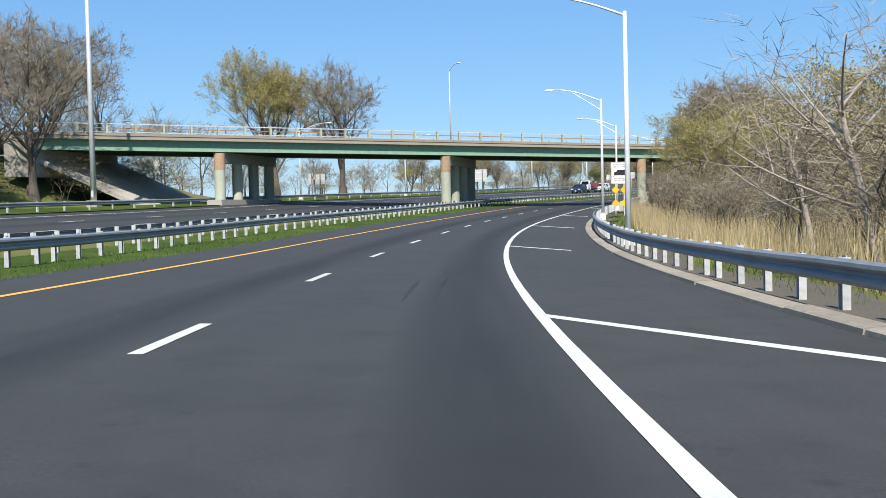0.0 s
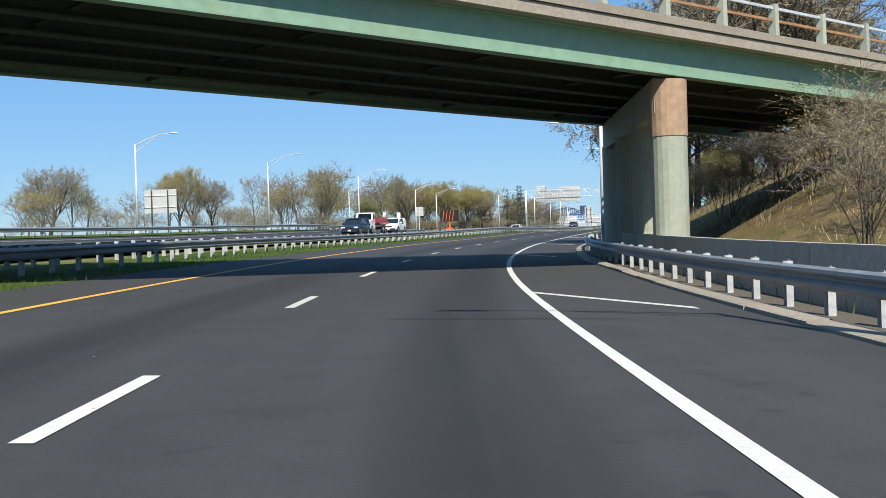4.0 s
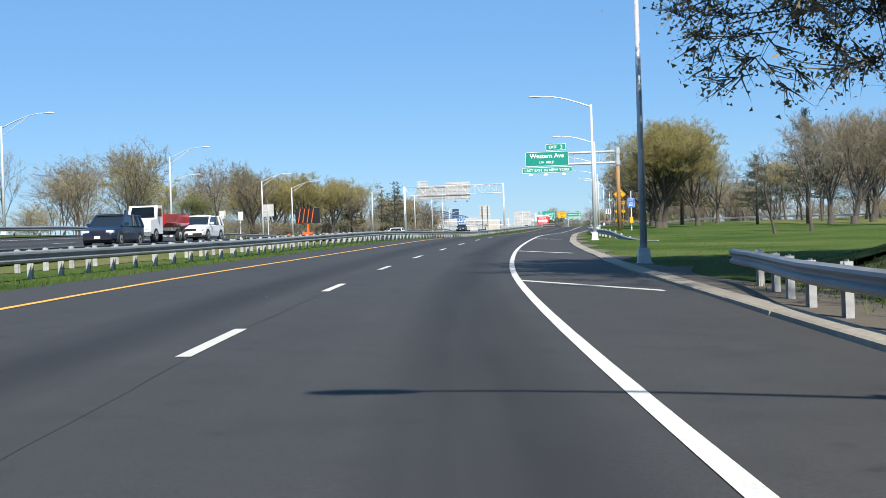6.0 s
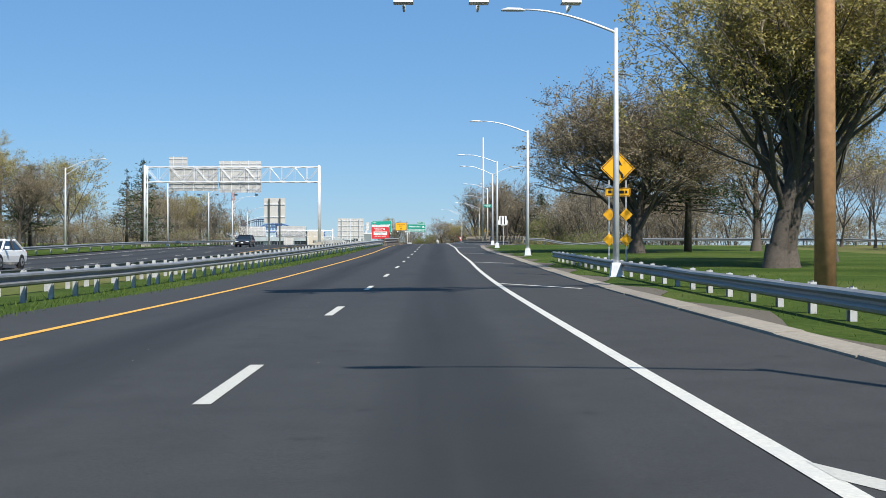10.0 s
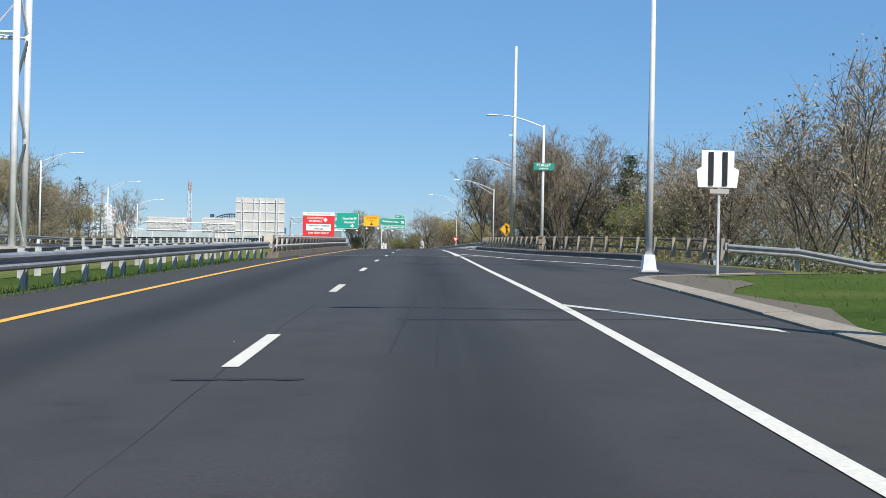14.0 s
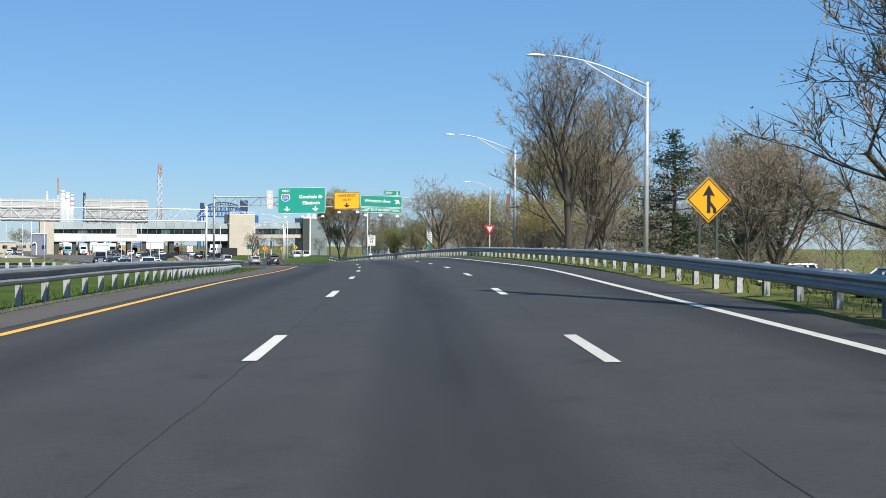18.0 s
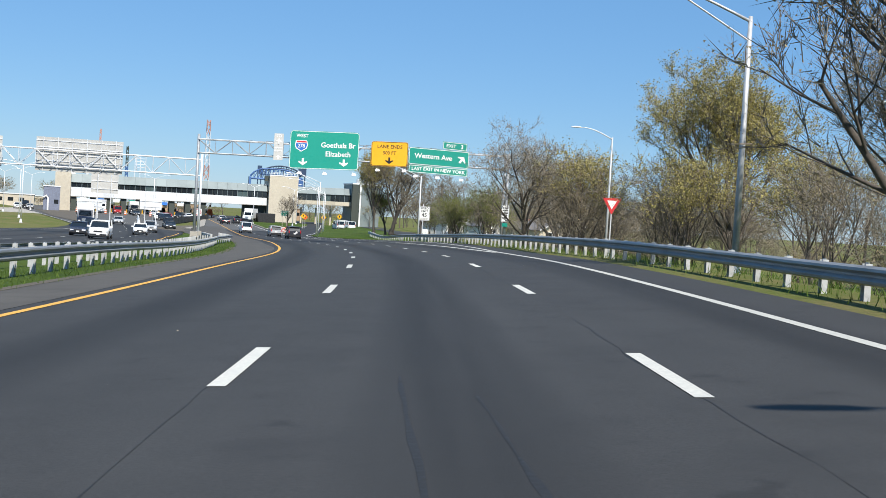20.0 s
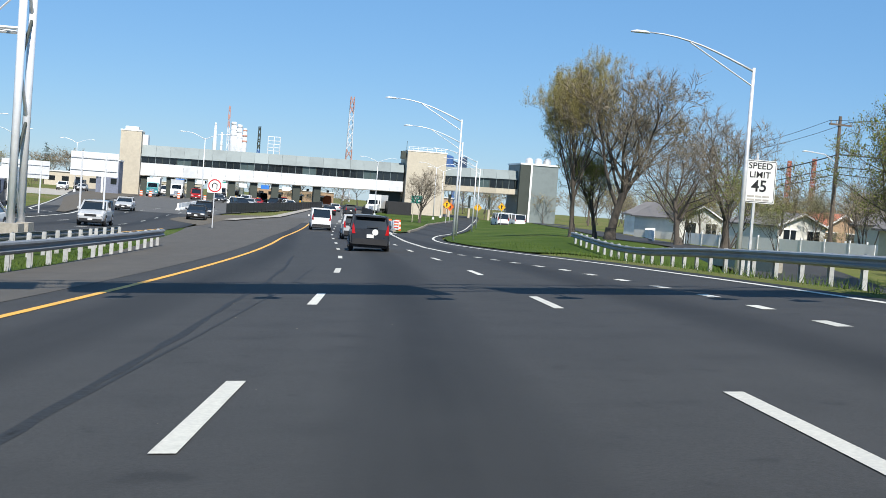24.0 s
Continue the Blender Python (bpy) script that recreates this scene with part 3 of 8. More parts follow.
def stripe(offset, s0, s1, width, mat, name, parent=road, h=0.0066, step=3.0):
    return strip(name, lambda s: offset(s) - width / 2, lambda s: offset(s) + width / 2, s0, s1, h, mat, step=step, cuts=1, parent=parent)


stripe(YEL_O, -100, 900, 0.16, YELLOW, "yellow_line")
stripe(EDGE_O, -100, 417.2, 0.15, PAINT, "edge_line")
strip("edge_line", lambda s: EDGE_O(s) - 0.14 - 0.07 * ease((436 - s) / 18), lambda s: EDGE_O(s) + 0.08 + 0.02 * ease((436 - s) / 18), 418.6, 453.5, 0.0085, PAINT, step=1.5, cuts=1, parent=road)
stripe(OUTER_O, 408, 620, 0.17, PAINT, "edge_line")
stripe(OUTER_O, 620, 850, 0.17, PAINT, "edge_line")
_merge = table((400, 7.3), (407, 5.7), (411.2, 4.25), (420, 3.05), (422.1, 2.68), (427, 2.05))
stripe(_merge, 400, 426, 0.19, PAINT, "merge_line")
_exit = table((560, 5.0), (584, 5.24), (610, 5.05), (628, 5.5), (640, 5.0), (654, 3.7), (666, 3.27), (680, 3.5), (700, 4.5), (708, 5.0))
stripe(_exit, 562, 611, 0.2, PAINT, "lane_line")
_k = table((0, 11.7), (2, 35.0), (9, 113.4), (12, 146.8), (14, 169.9), (16, 192.2), (18, 214.9), (20, 237.0), (21, 248.4), (27, 317.1), (28, 328.8), (29, 340.3), (30, 350.8), (31, 361.8), (32, 373.3), (34, 396.9), (36, 420.0), (38, 443.3), (41, 474.0), (43, 497.5), (49, 568.6), (51, 592.2), (53, 615.5), (54, 626.7), (64, 738), (76, 870))


def dash(s, offset, length=3.0, width=0.145):
    length = min(length, 2.8) if s > 410 else length
    stripe(offset, s - length / 2, s + length / 2, width, PAINT, "lane_dash", step=1.6)


for _i in range(-5, 76):
    dash(_k(_i) if _i >= 0 else 11.7 + 11.4 * _i, DASH_O)
for _i in range(39, 62):
    dash(_k(_i) - 0.6, EDGE_O)
for _i in range(15):
    dash(613.5 + 2.9 * _i, _exit, 0.9, 0.2)
stripe(_exit, 657, 708, 0.2, PAINT, "gore_line")
stripe(table((706, 5.2), (712, 6.6), (760, 15.4), (816, 28.8)), 706, 816, 0.17, PAINT, "edge_line")
stripe(table((706, 5.1), (733, 6.6), (781, 11.3), (830, 15.3)), 706, 830, 0.17, PAINT, "edge_line")
for _o in (4.2, 8.4):      # lanes of the oncoming carriageway
    for _i in range(0, 70, 1):
        _s = -60 + 12.2 * _i
        stripe(lambda s, a=_o: OPP_N(s) - a, _s, _s + 3, 0.15, PAINT, "lane_dash", opposite, step=3)
stripe(lambda s: OPP_N(s) - 0.6, -120, 700, 0.15, YELLOW, "yellow_line", opposite, step=5)
stripe(lambda s: OPP_F(s) + 2.6, -120, 700, 0.15, PAINT, "edge_line", opposite, step=5)

# diagonal stripes over the right shoulder
for _s in (-15, 14.3, 42.1, 69, 98, 127.5, 155.6, 183.4, 210.8, 237.6, 267, 296, 324.4, 352, 380):
    _a, _b = EDGE_O(_s) + 0.05, PAVE_R(_s) - 0.55
    _w = 0.16
    _g = Geo()
    _b -= {155.6: 0.35, 42.1: 0.6}.get(_s, 0.0)
    _q, _run = [], 1.85 if _s < 250 else 2.3
    for _u in (0, 0.33, 0.67, 1):
        _oo = _a + (_b - _a) * _u
        _q += [at(_s - _run * _u * (_b - _a) - _w * 1.6, _oo, 0.0082), at(_s - _run * _u * (_b - _a) + _w * 1.6, _oo, 0.0082)]
    _g.add(_q, [(2 * k, 2 * k + 2, 2 * k + 3, 2 * k + 1) for k in range(3)])
    part("diagonal_stripe", _g, PAINT, road)

# expansion joints of the overpass, and sealed cracks along the lanes
for _s, _lean in ((418.3, 0.25), (448.6, 0.33), (455.9, 0.7)):
    for _dx, _w, _m, _rough in ((0.17, 0.10, CONCRETE, 0.05), (0.0, 0.15, TAR, 0.02), (-0.06, 0.03, SIGNBACK, 0.004), (-0.22, 0.11, CONCRETE, 0.06)):
        if _s > 450 and _m != CONCRETE:
            continue
        _g = Geo()
        _n = 44
        for _i in range(_n + 1):
            _oo = PAVE_L(_s) + 0.2 + (PAVE_R(_s) - PAVE_L(_s) - 0.4) * _i / _n
            _x = _s + _dx - _lean * _oo
            _w0, _w1 = (max(0.004, _w / 2 + random.uniform(-_rough, _rough)) for _ in (0, 1))
            _k2 = 0.35 if _s > 440 else 1.0
            _g.v += [tuple(at(_x - _w0 * _k2, _oo, 0.014)), tuple(at(_x + _w1 * _k2, _oo, 0.014))]
        _g.f = [(2 * k, 2 * k + 2, 2 * k + 3, 2 * k + 1) for k in range(_n)]
        part("expansion_joint", _g, _m, road)


def crack(offset, s0, s1, width, name="sealed_crack", h=0.0025, mat=None, wander=0.10, ragged=0.35):
    """A wandering band of tar."""
    g, s, i = Geo(), s0, 0
    while s < s1:
        w = width * random.uniform(ragged, 1.0)
        if ragged < 0.1:      # a seam that fades in and out
            w *= max(0.04, min(1.0, 0.6 + 2.2 * noise.noise((s * 0.11, width * 90, 4.7))))
        o = offset(s) + wander * noise.noise((s * 0.15, offset(s), 0)) + random.uniform(-0.15, 0.15) * wander
        g.v += [tuple(at(s, o - w / 2, h)), tuple(at(s, o + w / 2, h))]
        s += 0.7
        i += 1
    g.f = [(2 * k, 2 * k + 1, 2 * k + 3, 2 * k + 2) for k in range(i - 1)]
    part(name, g, mat or TAR, road)


crack(lambda s: DASH_O(s) - 0.18 + 0.05 * math.sin(s * 0.3), 421, 457, 0.30, h=0.0065, ragged=0.55)
crack(lambda s: EDGE_O(s) - 0.25 + 0.05 * math.sin(s * 0.27), 419, 457, 0.22, h=0.0065)
crack(lambda s: DASH_O(s) - 1.6 + 0.012 * (s - 560), 545, 640, 0.05, mat=SKID, wander=0.05)
crack(lambda s: DASH_O(s) - 0.9 - 0.02 * (s - 612), 612, 650, 0.12, "tyre_mark", mat=SKID, wander=0.1)
crack(lambda s: DASH_O(s) + 0.02, 322, 418, 0.022, mat=SKID, wander=0.12, ragged=0.05)
crack(lambda s: DASH_O(s) + 0.04, 458, 560, 0.016, mat=SKID, wander=0.14, ragged=0.05)
crack(lambda s: EDGE_O(s) - 0.05, 456, 560, 0.032, mat=SKID, wander=0.16, ragged=0.05)
crack(lambda s: 3.6 - 0.165 * (s - 418), 419, 431, 0.10, mat=TAR, wander=0.15, ragged=0.5)
crack(lambda s: DASH_O(s) + 0.08, 150, 250, 0.024, mat=SKID, wander=0.12, ragged=0.05)
crack(lambda s: -1.94 + 0.042 * (s - 592), 560, 606, 0.06, mat=SKID, wander=0.05, ragged=0.3)
# tyre marks: faint, broken, bending a little
for _s, _o, _l, _a, _w in ((17, -0.6, 5, 0.0, 0.09), (17.5, -0.1, 4.5, 0.0, 0.09), (21, -0.1, 3, 0.01, 0.08), (201, -0.40, 17.5, 0.02, 0.11), (201.6, 0.0, 17, 0.014, 0.06), (156.3, -0.9, 6.2, 0.01, 0.07), (157, -0.58, 5.6, 0.012, 0.07), (372, 0.1, 12, 0.02, 0.06), (373, -0.3, 10, 0.02, 0.06), (505, 0.6, 16, -0.05, 0.06), (506, 1.1, 14, -0.05, 0.06)):
    crack(lambda s, a=_o, b=_a, c=_s: a + b * (s - c) + 0.0004 * (s - c) ** 2, _s, _s + _l, _w, "tyre_mark", mat=SKID, wander=0.05, ragged=0.15)
# short dark seams across the lanes
for _s, _a, _b in ((100, -2, 4), (121, -0.6, 2.5), (206, -1.2, 4.6), (350, 0.3, 3), (371, -1.9, -0.9), (377, -0.3, 4.7), (392, 0.4, 1.4), (403, -0.4, 6), (33, 1.5, 4.2)):
    _g = Geo()
    for _i in range(9):
        _oo = _a + (_b - _a) * _i / 8
        _w = random.uniform(0.03, 0.09)
        _g.v += [tuple(at(_s - _w + 0.04 * (_oo - _a), _oo, 0.0055)), tuple(at(_s + _w + 0.04 * (_oo - _a), _oo, 0.0055))]
    _g.f = [(2 * k, 2 * k + 2, 2 * k + 3, 2 * k + 1) for k in range(8)]
    part("sealed_crack", _g, SKID, road)


def kerb(s0, s1, offset, name="kerb", width=0.34, height=0.10, mat=None, length=3.0, label="low pale concrete kerb in cast lengths"):
    top = thing(name, Matrix(), label, "kerb", "kerbs", "structure")
    s = s0
    while s < s1:
        e = min(s + length, s1) - 0.025
        j, k = random.uniform(-0.012, 0.012), random.uniform(-0.012, 0.008)
        prof = [(0, -0.12), (0.02, height * 0.75 + k), (0.07, height + k), (width, height + k + 0.02), (width, -0.12)]
        rows = [lambda a, b, ss=s + (e - s) * u / 2: at(ss, offset(ss) + j + a, b) for u in (0, 1, 2)]
        part("kerb_stone", Geo().sweep(prof, rows, True), mat or CURB, top)
        s += length
    return top


kerb(-30, 128, PAVE_R, height=0.07)
kerb(128, 186, PAVE_R, height=0.07)
kerb(186, 394, PAVE_R, width=0.42, height=0.045)
kerb(412, 466, lambda s: PAVE_R(s) - 0.05, width=0.5, height=0.24, mat=DARKPOST, label="weathered dark concrete kerb of the overpass")
kerb(414, 466, lambda s: PAVE_L(s) - 0.6, width=0.6, height=0.24, mat=DARKPOST, label="stained brown kerb under the overpass railing")
strip("dirt_edge", lambda s: PAVE_R(s) + 0.3, lambda s: PAVE_R(s) + 1.6 + 0.5 * math.sin(s * 0.4), -30, 190, 0.05, DIRT, step=2, kind="structure", label="bare gravelly soil behind the kerb", category="ground")
strip("dirt_edge", lambda s: PAVE_R(s) + 0.35, lambda s: PAVE_R(s) + 0.8 + 0.45 * math.sin(s * 0.7) + 1.2 * plateau(s - 391, 3, 11), 190, 395, 0.045, DIRT, step=2, kind="structure", label="bare soil between kerb and lawn", category="ground")
strip("dirt_edge", lambda s: PAVE_L(s) - 0.55, lambda s: PAVE_L(s) - 0.2, 470, 600, 0.012, DIRT, step=2, kind="structure", label="dusty soil along the left shoulder", category="ground")

STREET = table((655, 17), (690, 21), (720, 27.5), (769, 38.2), (840, 46), (900, 60))
strip("lawn", lambda s: PAVE_R(s) + 0.2, lambda s: STREET(s) - 0.5, 660, 850, 0.03, LAWN, step=3, lie=True, cuts=7, kind="structure", label="bright green lawn between the ramp and the side street", category="lawn")
strip("side_street", STREET, lambda s: STREET(s) + 6.5, 655, 850, 0.05, SHOULDER, step=4, lie=True, cuts=4, kind="structure", label="pale grey side street behind the lawn", category="road")
kerb(655, 845, lambda s: STREET(s) - 0.4, height=0.55, width=0.4, length=6, mat=CONCRETE, label="low grey concrete wall along the side street")
# the island between the through lanes and the ramp, and the one before the black fence
_il, _ir = table((708, 5.5), (733, 7.2), (781, 12.0), (802, 13.8), (850, 18)), table((708, 5.9), (714, 7.4), (766, 17), (815, 29.7), (850, 37))
strip("traffic_island", _il, _ir, 708, 850, 0.10, LAWN, step=3, cuts=4, kind="structure", label="patchy grass island between the lanes and the ramp", category="island")
kerb(710, 850, lambda s: _il(s) - 0.1, width=0.3, height=0.16, label="pale kerb of the traffic island")
kerb(714, 816, lambda s: _ir(s) - 0.2, width=0.3, height=0.16, label="pale kerb of the traffic island")
_fence = table((757, -9.6), (771, -6.8), (847, 8.5), (900, 13.4))
strip("traffic_island", lambda s: PAVE_L(s) + 0.0, lambda s: PAVE_L(s) + 1.3, 728, 880, 0.10, CONCRETE, step=3, cuts=2, kind="structure", label="pale concrete strip before the black fence", category="island")
strip("dirt_edge", lambda s: PAVE_L(s) - 4.5 * plateau(s - 735, 12, 30), PAVE_L, 706, 765, 0.02, DIRT, step=3, cuts=2, kind="structure", label="sandy gore between the carriageways", category="ground")
strip("traffic_island", table((719, -24), (783, -32.5), (850, -37)), table((719, -23.2), (783, -27.1), (850, -27)), 719, 850, 0.08, DIRT, step=4, cuts=3, kind="structure", label="dirt island between the toll lanes and the side road", category="island")
stripe(table((660, -26), (695, -22.8), (718, -22.6), (783, -26.8)), 660, 783, 0.22, PAINT, "edge_line", opposite, step=4)
stripe(table((719, -24.4), (724, -27.4), (822, -37)), 719, 822, 0.22, PAINT, "edge_line", opposite, step=4)

strip("shoulder", lambda s: PAVE_L(s) - 0.2, lambda s: YEL_O(s) - 0.35 - 0.5 * ease((s - 590) / 30), 470, 760, 0.006, DUSTY, step=4, cuts=3, kind="structure", label="dusty brown asphalt shoulder that widens to a gore", category="road")
strip("road", lambda s: OPP_F(s) + 0.5, lambda s: OPP_N(s) - 0.4, 742, 960, 0.005, WORN, step=5, cuts=5, kind="structure", label="pale worn paving of the toll lanes", category="road")
strip("road", lambda s: PAVE_L(s) + 1.4, lambda s: _il(s) - 0.2, 735, 960, 0.005, WORN, step=5, cuts=4, kind="structure", label="pale worn asphalt before the toll plaza", category="road")

# ------------------------------------------------------------------ guard rails, lamps
_pg = Geo()
_pg.box((0, -0.075, 0.31), (0.105, 0.012, 0.80)).box((0, 0.075, 0.31), (0.105, 0.012, 0.80)).box((0, 0, 0.33), (0.012, 0.14, 0.80))
POST_MESH = _pg.mesh("post", POST)
_pg = Geo().box((0, 0, 0.55), (0.15, 0.18, 0.34))
BLOCK_MESH = _pg.mesh("block", POST)
W_BEAM = [(0.0, 0.395), (0.075, 0.43), (0.085, 0.475), (0.012, 0.53), (0.012, 0.57), (0.085, 0.625), (0.075, 0.67), (0.0, 0.705),
          (-0.02, 0.70), (0.055, 0.66), (0.062, 0.63), (-0.012, 0.572), (-0.012, 0.528), (0.062, 0.47), (0.055, 0.44), (-0.02, 0.40)]
BOX_BEAM = [(0, 0.46), (0.14, 0.46), (0.14, 0.62), (0, 0.62)]


def guard_rail(offset, s0, s1, face, label, height=0.0, length=45.0, pitch=1.905, back=0.19, drop=None, group="guard rails"):
    """Rail lengths on posts; face is +1 where the beam looks to the right."""
    s = s0
    while s < s1 - 1:
        e = min(s + length, s1)
        top = thing("guard_rail", Matrix(), label, "guard rail", group)
        n = max(2, round((e - s) / 2.0))
        ss = [s + (e + 0.15 - s) * k / n for k in range(n + 1)]
        dz = drop or (lambda q: 0.0)
        rows = [lambda a, b, q=q: at(q, offset(q) + face * a, b + height + dz(q) + land(q, offset(q) + face * a) + 0.012 * noise.noise((q * 0.3, face, 1))) for q in ss]
        part("rail_beam", Geo().sweep(W_BEAM, rows, True), RAIL, top, "W-shaped steel beam")
        q = s + 0.5
        while q < e:
            m = stand(q, offset(q) - face * back, height + dz(q) + land(q, offset(q)) + random.uniform(-0.02, 0.02), random.uniform(-3, 3))
            ob = part("post", POST_MESH, POST, top)
            ob.matrix_basis = m
            q += pitch
        s = e


guard_rail(RAIL_L, -60, 414, 1, "galvanised steel guard rail on the grassy median")
guard_rail(RAIL_L, 466, 660, 1, "galvanised steel guard rail beside the yellow line")
guard_rail(lambda s: RAIL_L(s) - 2.4, -60, 414, -1, "steel guard rail of the oncoming side, seen from behind", height=-0.04, back=0.19)
guard_rail(lambda s: RAIL_L(s) - 2.2, 520, 662, -1, "steel guard rail of the oncoming side, seen from behind", height=0.05)
guard_rail(lambda s: OPP_F(s) - 1.3, -60, 520, 1, "galvanised guard rail on the far side of the oncoming lanes", length=90, pitch=3.81)
guard_rail(lambda s: PAVE_R(s) + 0.5 + 0.7 * ease((s - 172) / 9), -22, 181, -1, "weathered steel guard rail behind the kerb")
guard_rail(table((224, 9.6), (230, 7.5), (236, 6.6), (243, 6.05), (256, 5.75), (265, 5.9), (275, 6.15), (295, 6.5), (330, 6.5)), 225, 322, -1, "galvanised guard rail with a turned-down end on the lawn", height=-0.17, drop=lambda q: -0.48 * ease((235 - q) / 9))
guard_rail(table((460, 5.9), (476, 5.95), (490, 6.4), (504, 6.8), (560, 7.4), (580, 8.2), (600, 9.2), (640, 10.2), (678, 13.0)), 461, 676, -1, "galvanised guard rail beside the merging lane", drop=lambda q: -0.16 * ease((580 - q) / 50))
# the rail that closes the lawn, square to the road
_lr = thing("guard_rail", Matrix(), "dark steel guard rail across the end of the lawn", "guard rail", "guard rails")
_path = [(404 - 0.5 * (o - 11) if o < 30 else 394.5 - 0.75 * (o - 30), o) for o in np.arange(11, 78, 2.2)]
_rows = [lambda a, b, q=q: at(q[0] - a, q[1], b + 0.08 + land(*q)) for q in _path]
part("rail_beam", Geo().sweep(W_BEAM, _rows, True), RAIL, _lr)
for _q in _path:
    part("post", POST_MESH, POST, _lr).matrix_basis = stand(_q[0] + 0.2, _q[1], 0.1 + land(*_q), 70)


def overpass_rail(offset, s0, s1, label, dark, bar):
    """Splayed concrete posts on the kerb that carry two steel rails."""
    top = thing("bridge_railing", Matrix(), label, "railing", "overpass railings")
    pm = Geo().prism([(-0.09, 0.2), (0.09, 0.2), (0.06, 0.98), (-0.06, 0.98)], -0.08, 0.08).mesh("railing_post", dark)
    q = s0
    while q < s1:
        part("railing_post", pm, dark, top).matrix_basis = stand(q, offset(q), 0.0, 0)
        q += 1.9
    ss = np.linspace(s0 - 0.3, s1 + 0.2, 20)
    for h, r in ((0.52, 0.055), (0.90, 0.065)):
        part("railing_bar", Geo().tube([at(q, offset(q) + 0.13, h) for q in ss], r, 6), bar, top)
    return top


# pale posts right, dark posts left: sunlit and shaded sides set by material
overpass_rail(lambda s: PAVE_R(s) + 0.35, 404, 461, "overpass railing of concrete posts and two dark steel bars", CURB, DARKPOST)
overpass_rail(lambda s: PAVE_L(s) - 0.35, 415, 465, "overpass railing on its stained kerb, posts darkened for their shaded side", DARKPOST, POST)
guard_rail(lambda s: OPP_N(s) + 1.0, 415, 520, -1, "steel guard rail of the oncoming side, seen from behind", height=0.05)

# lamp posts -------------------------------------------------------------
HEAD_G = Geo()
HEAD_G.sweep([(-0.11, 0.0), (-0.13, 0.05), (-0.06, 0.11), (0.06, 0.11), (0.13, 0.05), (0.11, 0.0)],
             [lambda a, b, y=y, k=k: (y, a * k, b * k) for y, k in ((0.0, 0.5), (-0.15, 0.9), (-0.55, 1.0), (-0.78, 0.55))], True)
HEAD_MESH = HEAD_G.mesh("lamp_head", ALU, True)


def lamp(m, label, height=8.2, arm=3.0, lift=0.65, truss=False, arms=(1,), lean=0.0, base=True, radius=0.115, mat=None, group="street lamps", tall=0.0):
    """A tapered pole with arms towards -x."""
    mat = mat or ALU
    top = thing("street_lamp", m, label, "street lamp", group)
    h = height + tall
    part("pole", Geo().tube([(0, 0, 0.0), (0, 0, h * 0.5), (0, 0, h)], [radius, radius * 0.8, radius * 0.58], 10), mat, top, smooth=True)
    if base:
        part("base", Geo().box((0, 0, 0.24), (0.42, 0.42, 0.5), taper=0.72).box((0, 0, 0.0), (0.5, 0.5, 0.1)), mat, top)
    for sx in arms:
        n = 8
        pts = [(-sx * arm * u, 0, h - 0.15 + (lift + 0.1) * math.sin(u * math.pi / 2)) for u in (k / n for k in range(n + 1))]
        a = part("arm", Geo().tube(pts, [0.05 - 0.02 * k / n for k in range(n + 1)], 6), mat, top, smooth=True)
        if truss:
            lo = [(-sx * arm * 0.62 * u, 0, h - 0.75 + (lift + 0.45) * u) for u in (0, 0.5, 1)]
            part("brace", Geo().tube(lo, 0.03, 6), mat, top)
        hd = part("lamp_head", HEAD_MESH, ALU, top, "flat grey lamp head")
        hd.matrix_basis = Matrix.Translation((-sx * arm, 0, h + lift - 0.1)) @ Matrix.Rotation(radians(0 if sx > 0 else 180), 4, "Z")
    return top


_std = "tall aluminium street lamp with one curved arm over the road"
for _s, _o in ((41.9, 5.5), (158.7, 5.22), (193.4, 5.5), (229.7, 5.86), (265.4, 6.45), (299.5, 6.28), (338, 6.37), (372.3, 5.93)):
    # the darker grey at 193.4 stands for the oak's shade on that pole
    lamp(stand(_s, _o, land(_s, _o)), _std, mat=GALV if _s == 193.4 else ALU)
for _s, _o in ((81, 5.48), (115, 5.45)):
    lamp(stand(_s, _o, land(_s, _o)), "tall aluminium street lamp with a braced two-tube arm behind the rail", truss=True, lift=0.75)
lamp(stand(396.5, 6.7), "aluminium street lamp with two arms spread like a Y", arms=(1, -1), arm=3.0, lift=0.9, height=8.2)
_j = lamp(stand(439, 7.95, 0.1), "aluminium street lamp on the overpass kerb with a small sign", height=8.15, base=False)
part("pedestal", Geo().box((0, 0, 0.4), (0.55, 0.6, 1.1), taper=0.85), DARKPOST, _j, "stained concrete pedestal")
for _s, _o in ((476.5, 10.5), (511.4, 10.68), (546.7, 10.5), (655, 15.1), (686.5, 7.3), (709, 10.9), (741, 18.2), (765, 23.5)):
    lamp(stand(_s, _o, land(_s, _o)), "galvanised street lamp with a braced two-tube arm", truss=True, arm=4.4, lift=1.1, height=(7.55 if _s < 600 else 8.1) - land(_s, _o), mat=GALV if _s < 660 else ALU, base=_s < 660, radius=0.115 if _s < 660 else 0.085)
lamp(stand(591.2, 17.47, land(591.2, 17.47)), "slim street lamp with a short single arm behind the yield sign", arm=2.2, lift=0.6, height=7.9 - land(591.2, 17.47), mat=GALV, base=False, radius=0.09)
lamp(stand(559.6, 23.8, land(559.6, 23.8)), "slim street lamp on the lot below the road", arm=2.6, lift=0.5, height=6.6 - land(559.6, 23.8), mat=GALV, base=False, radius=0.08, group="far street lamps")
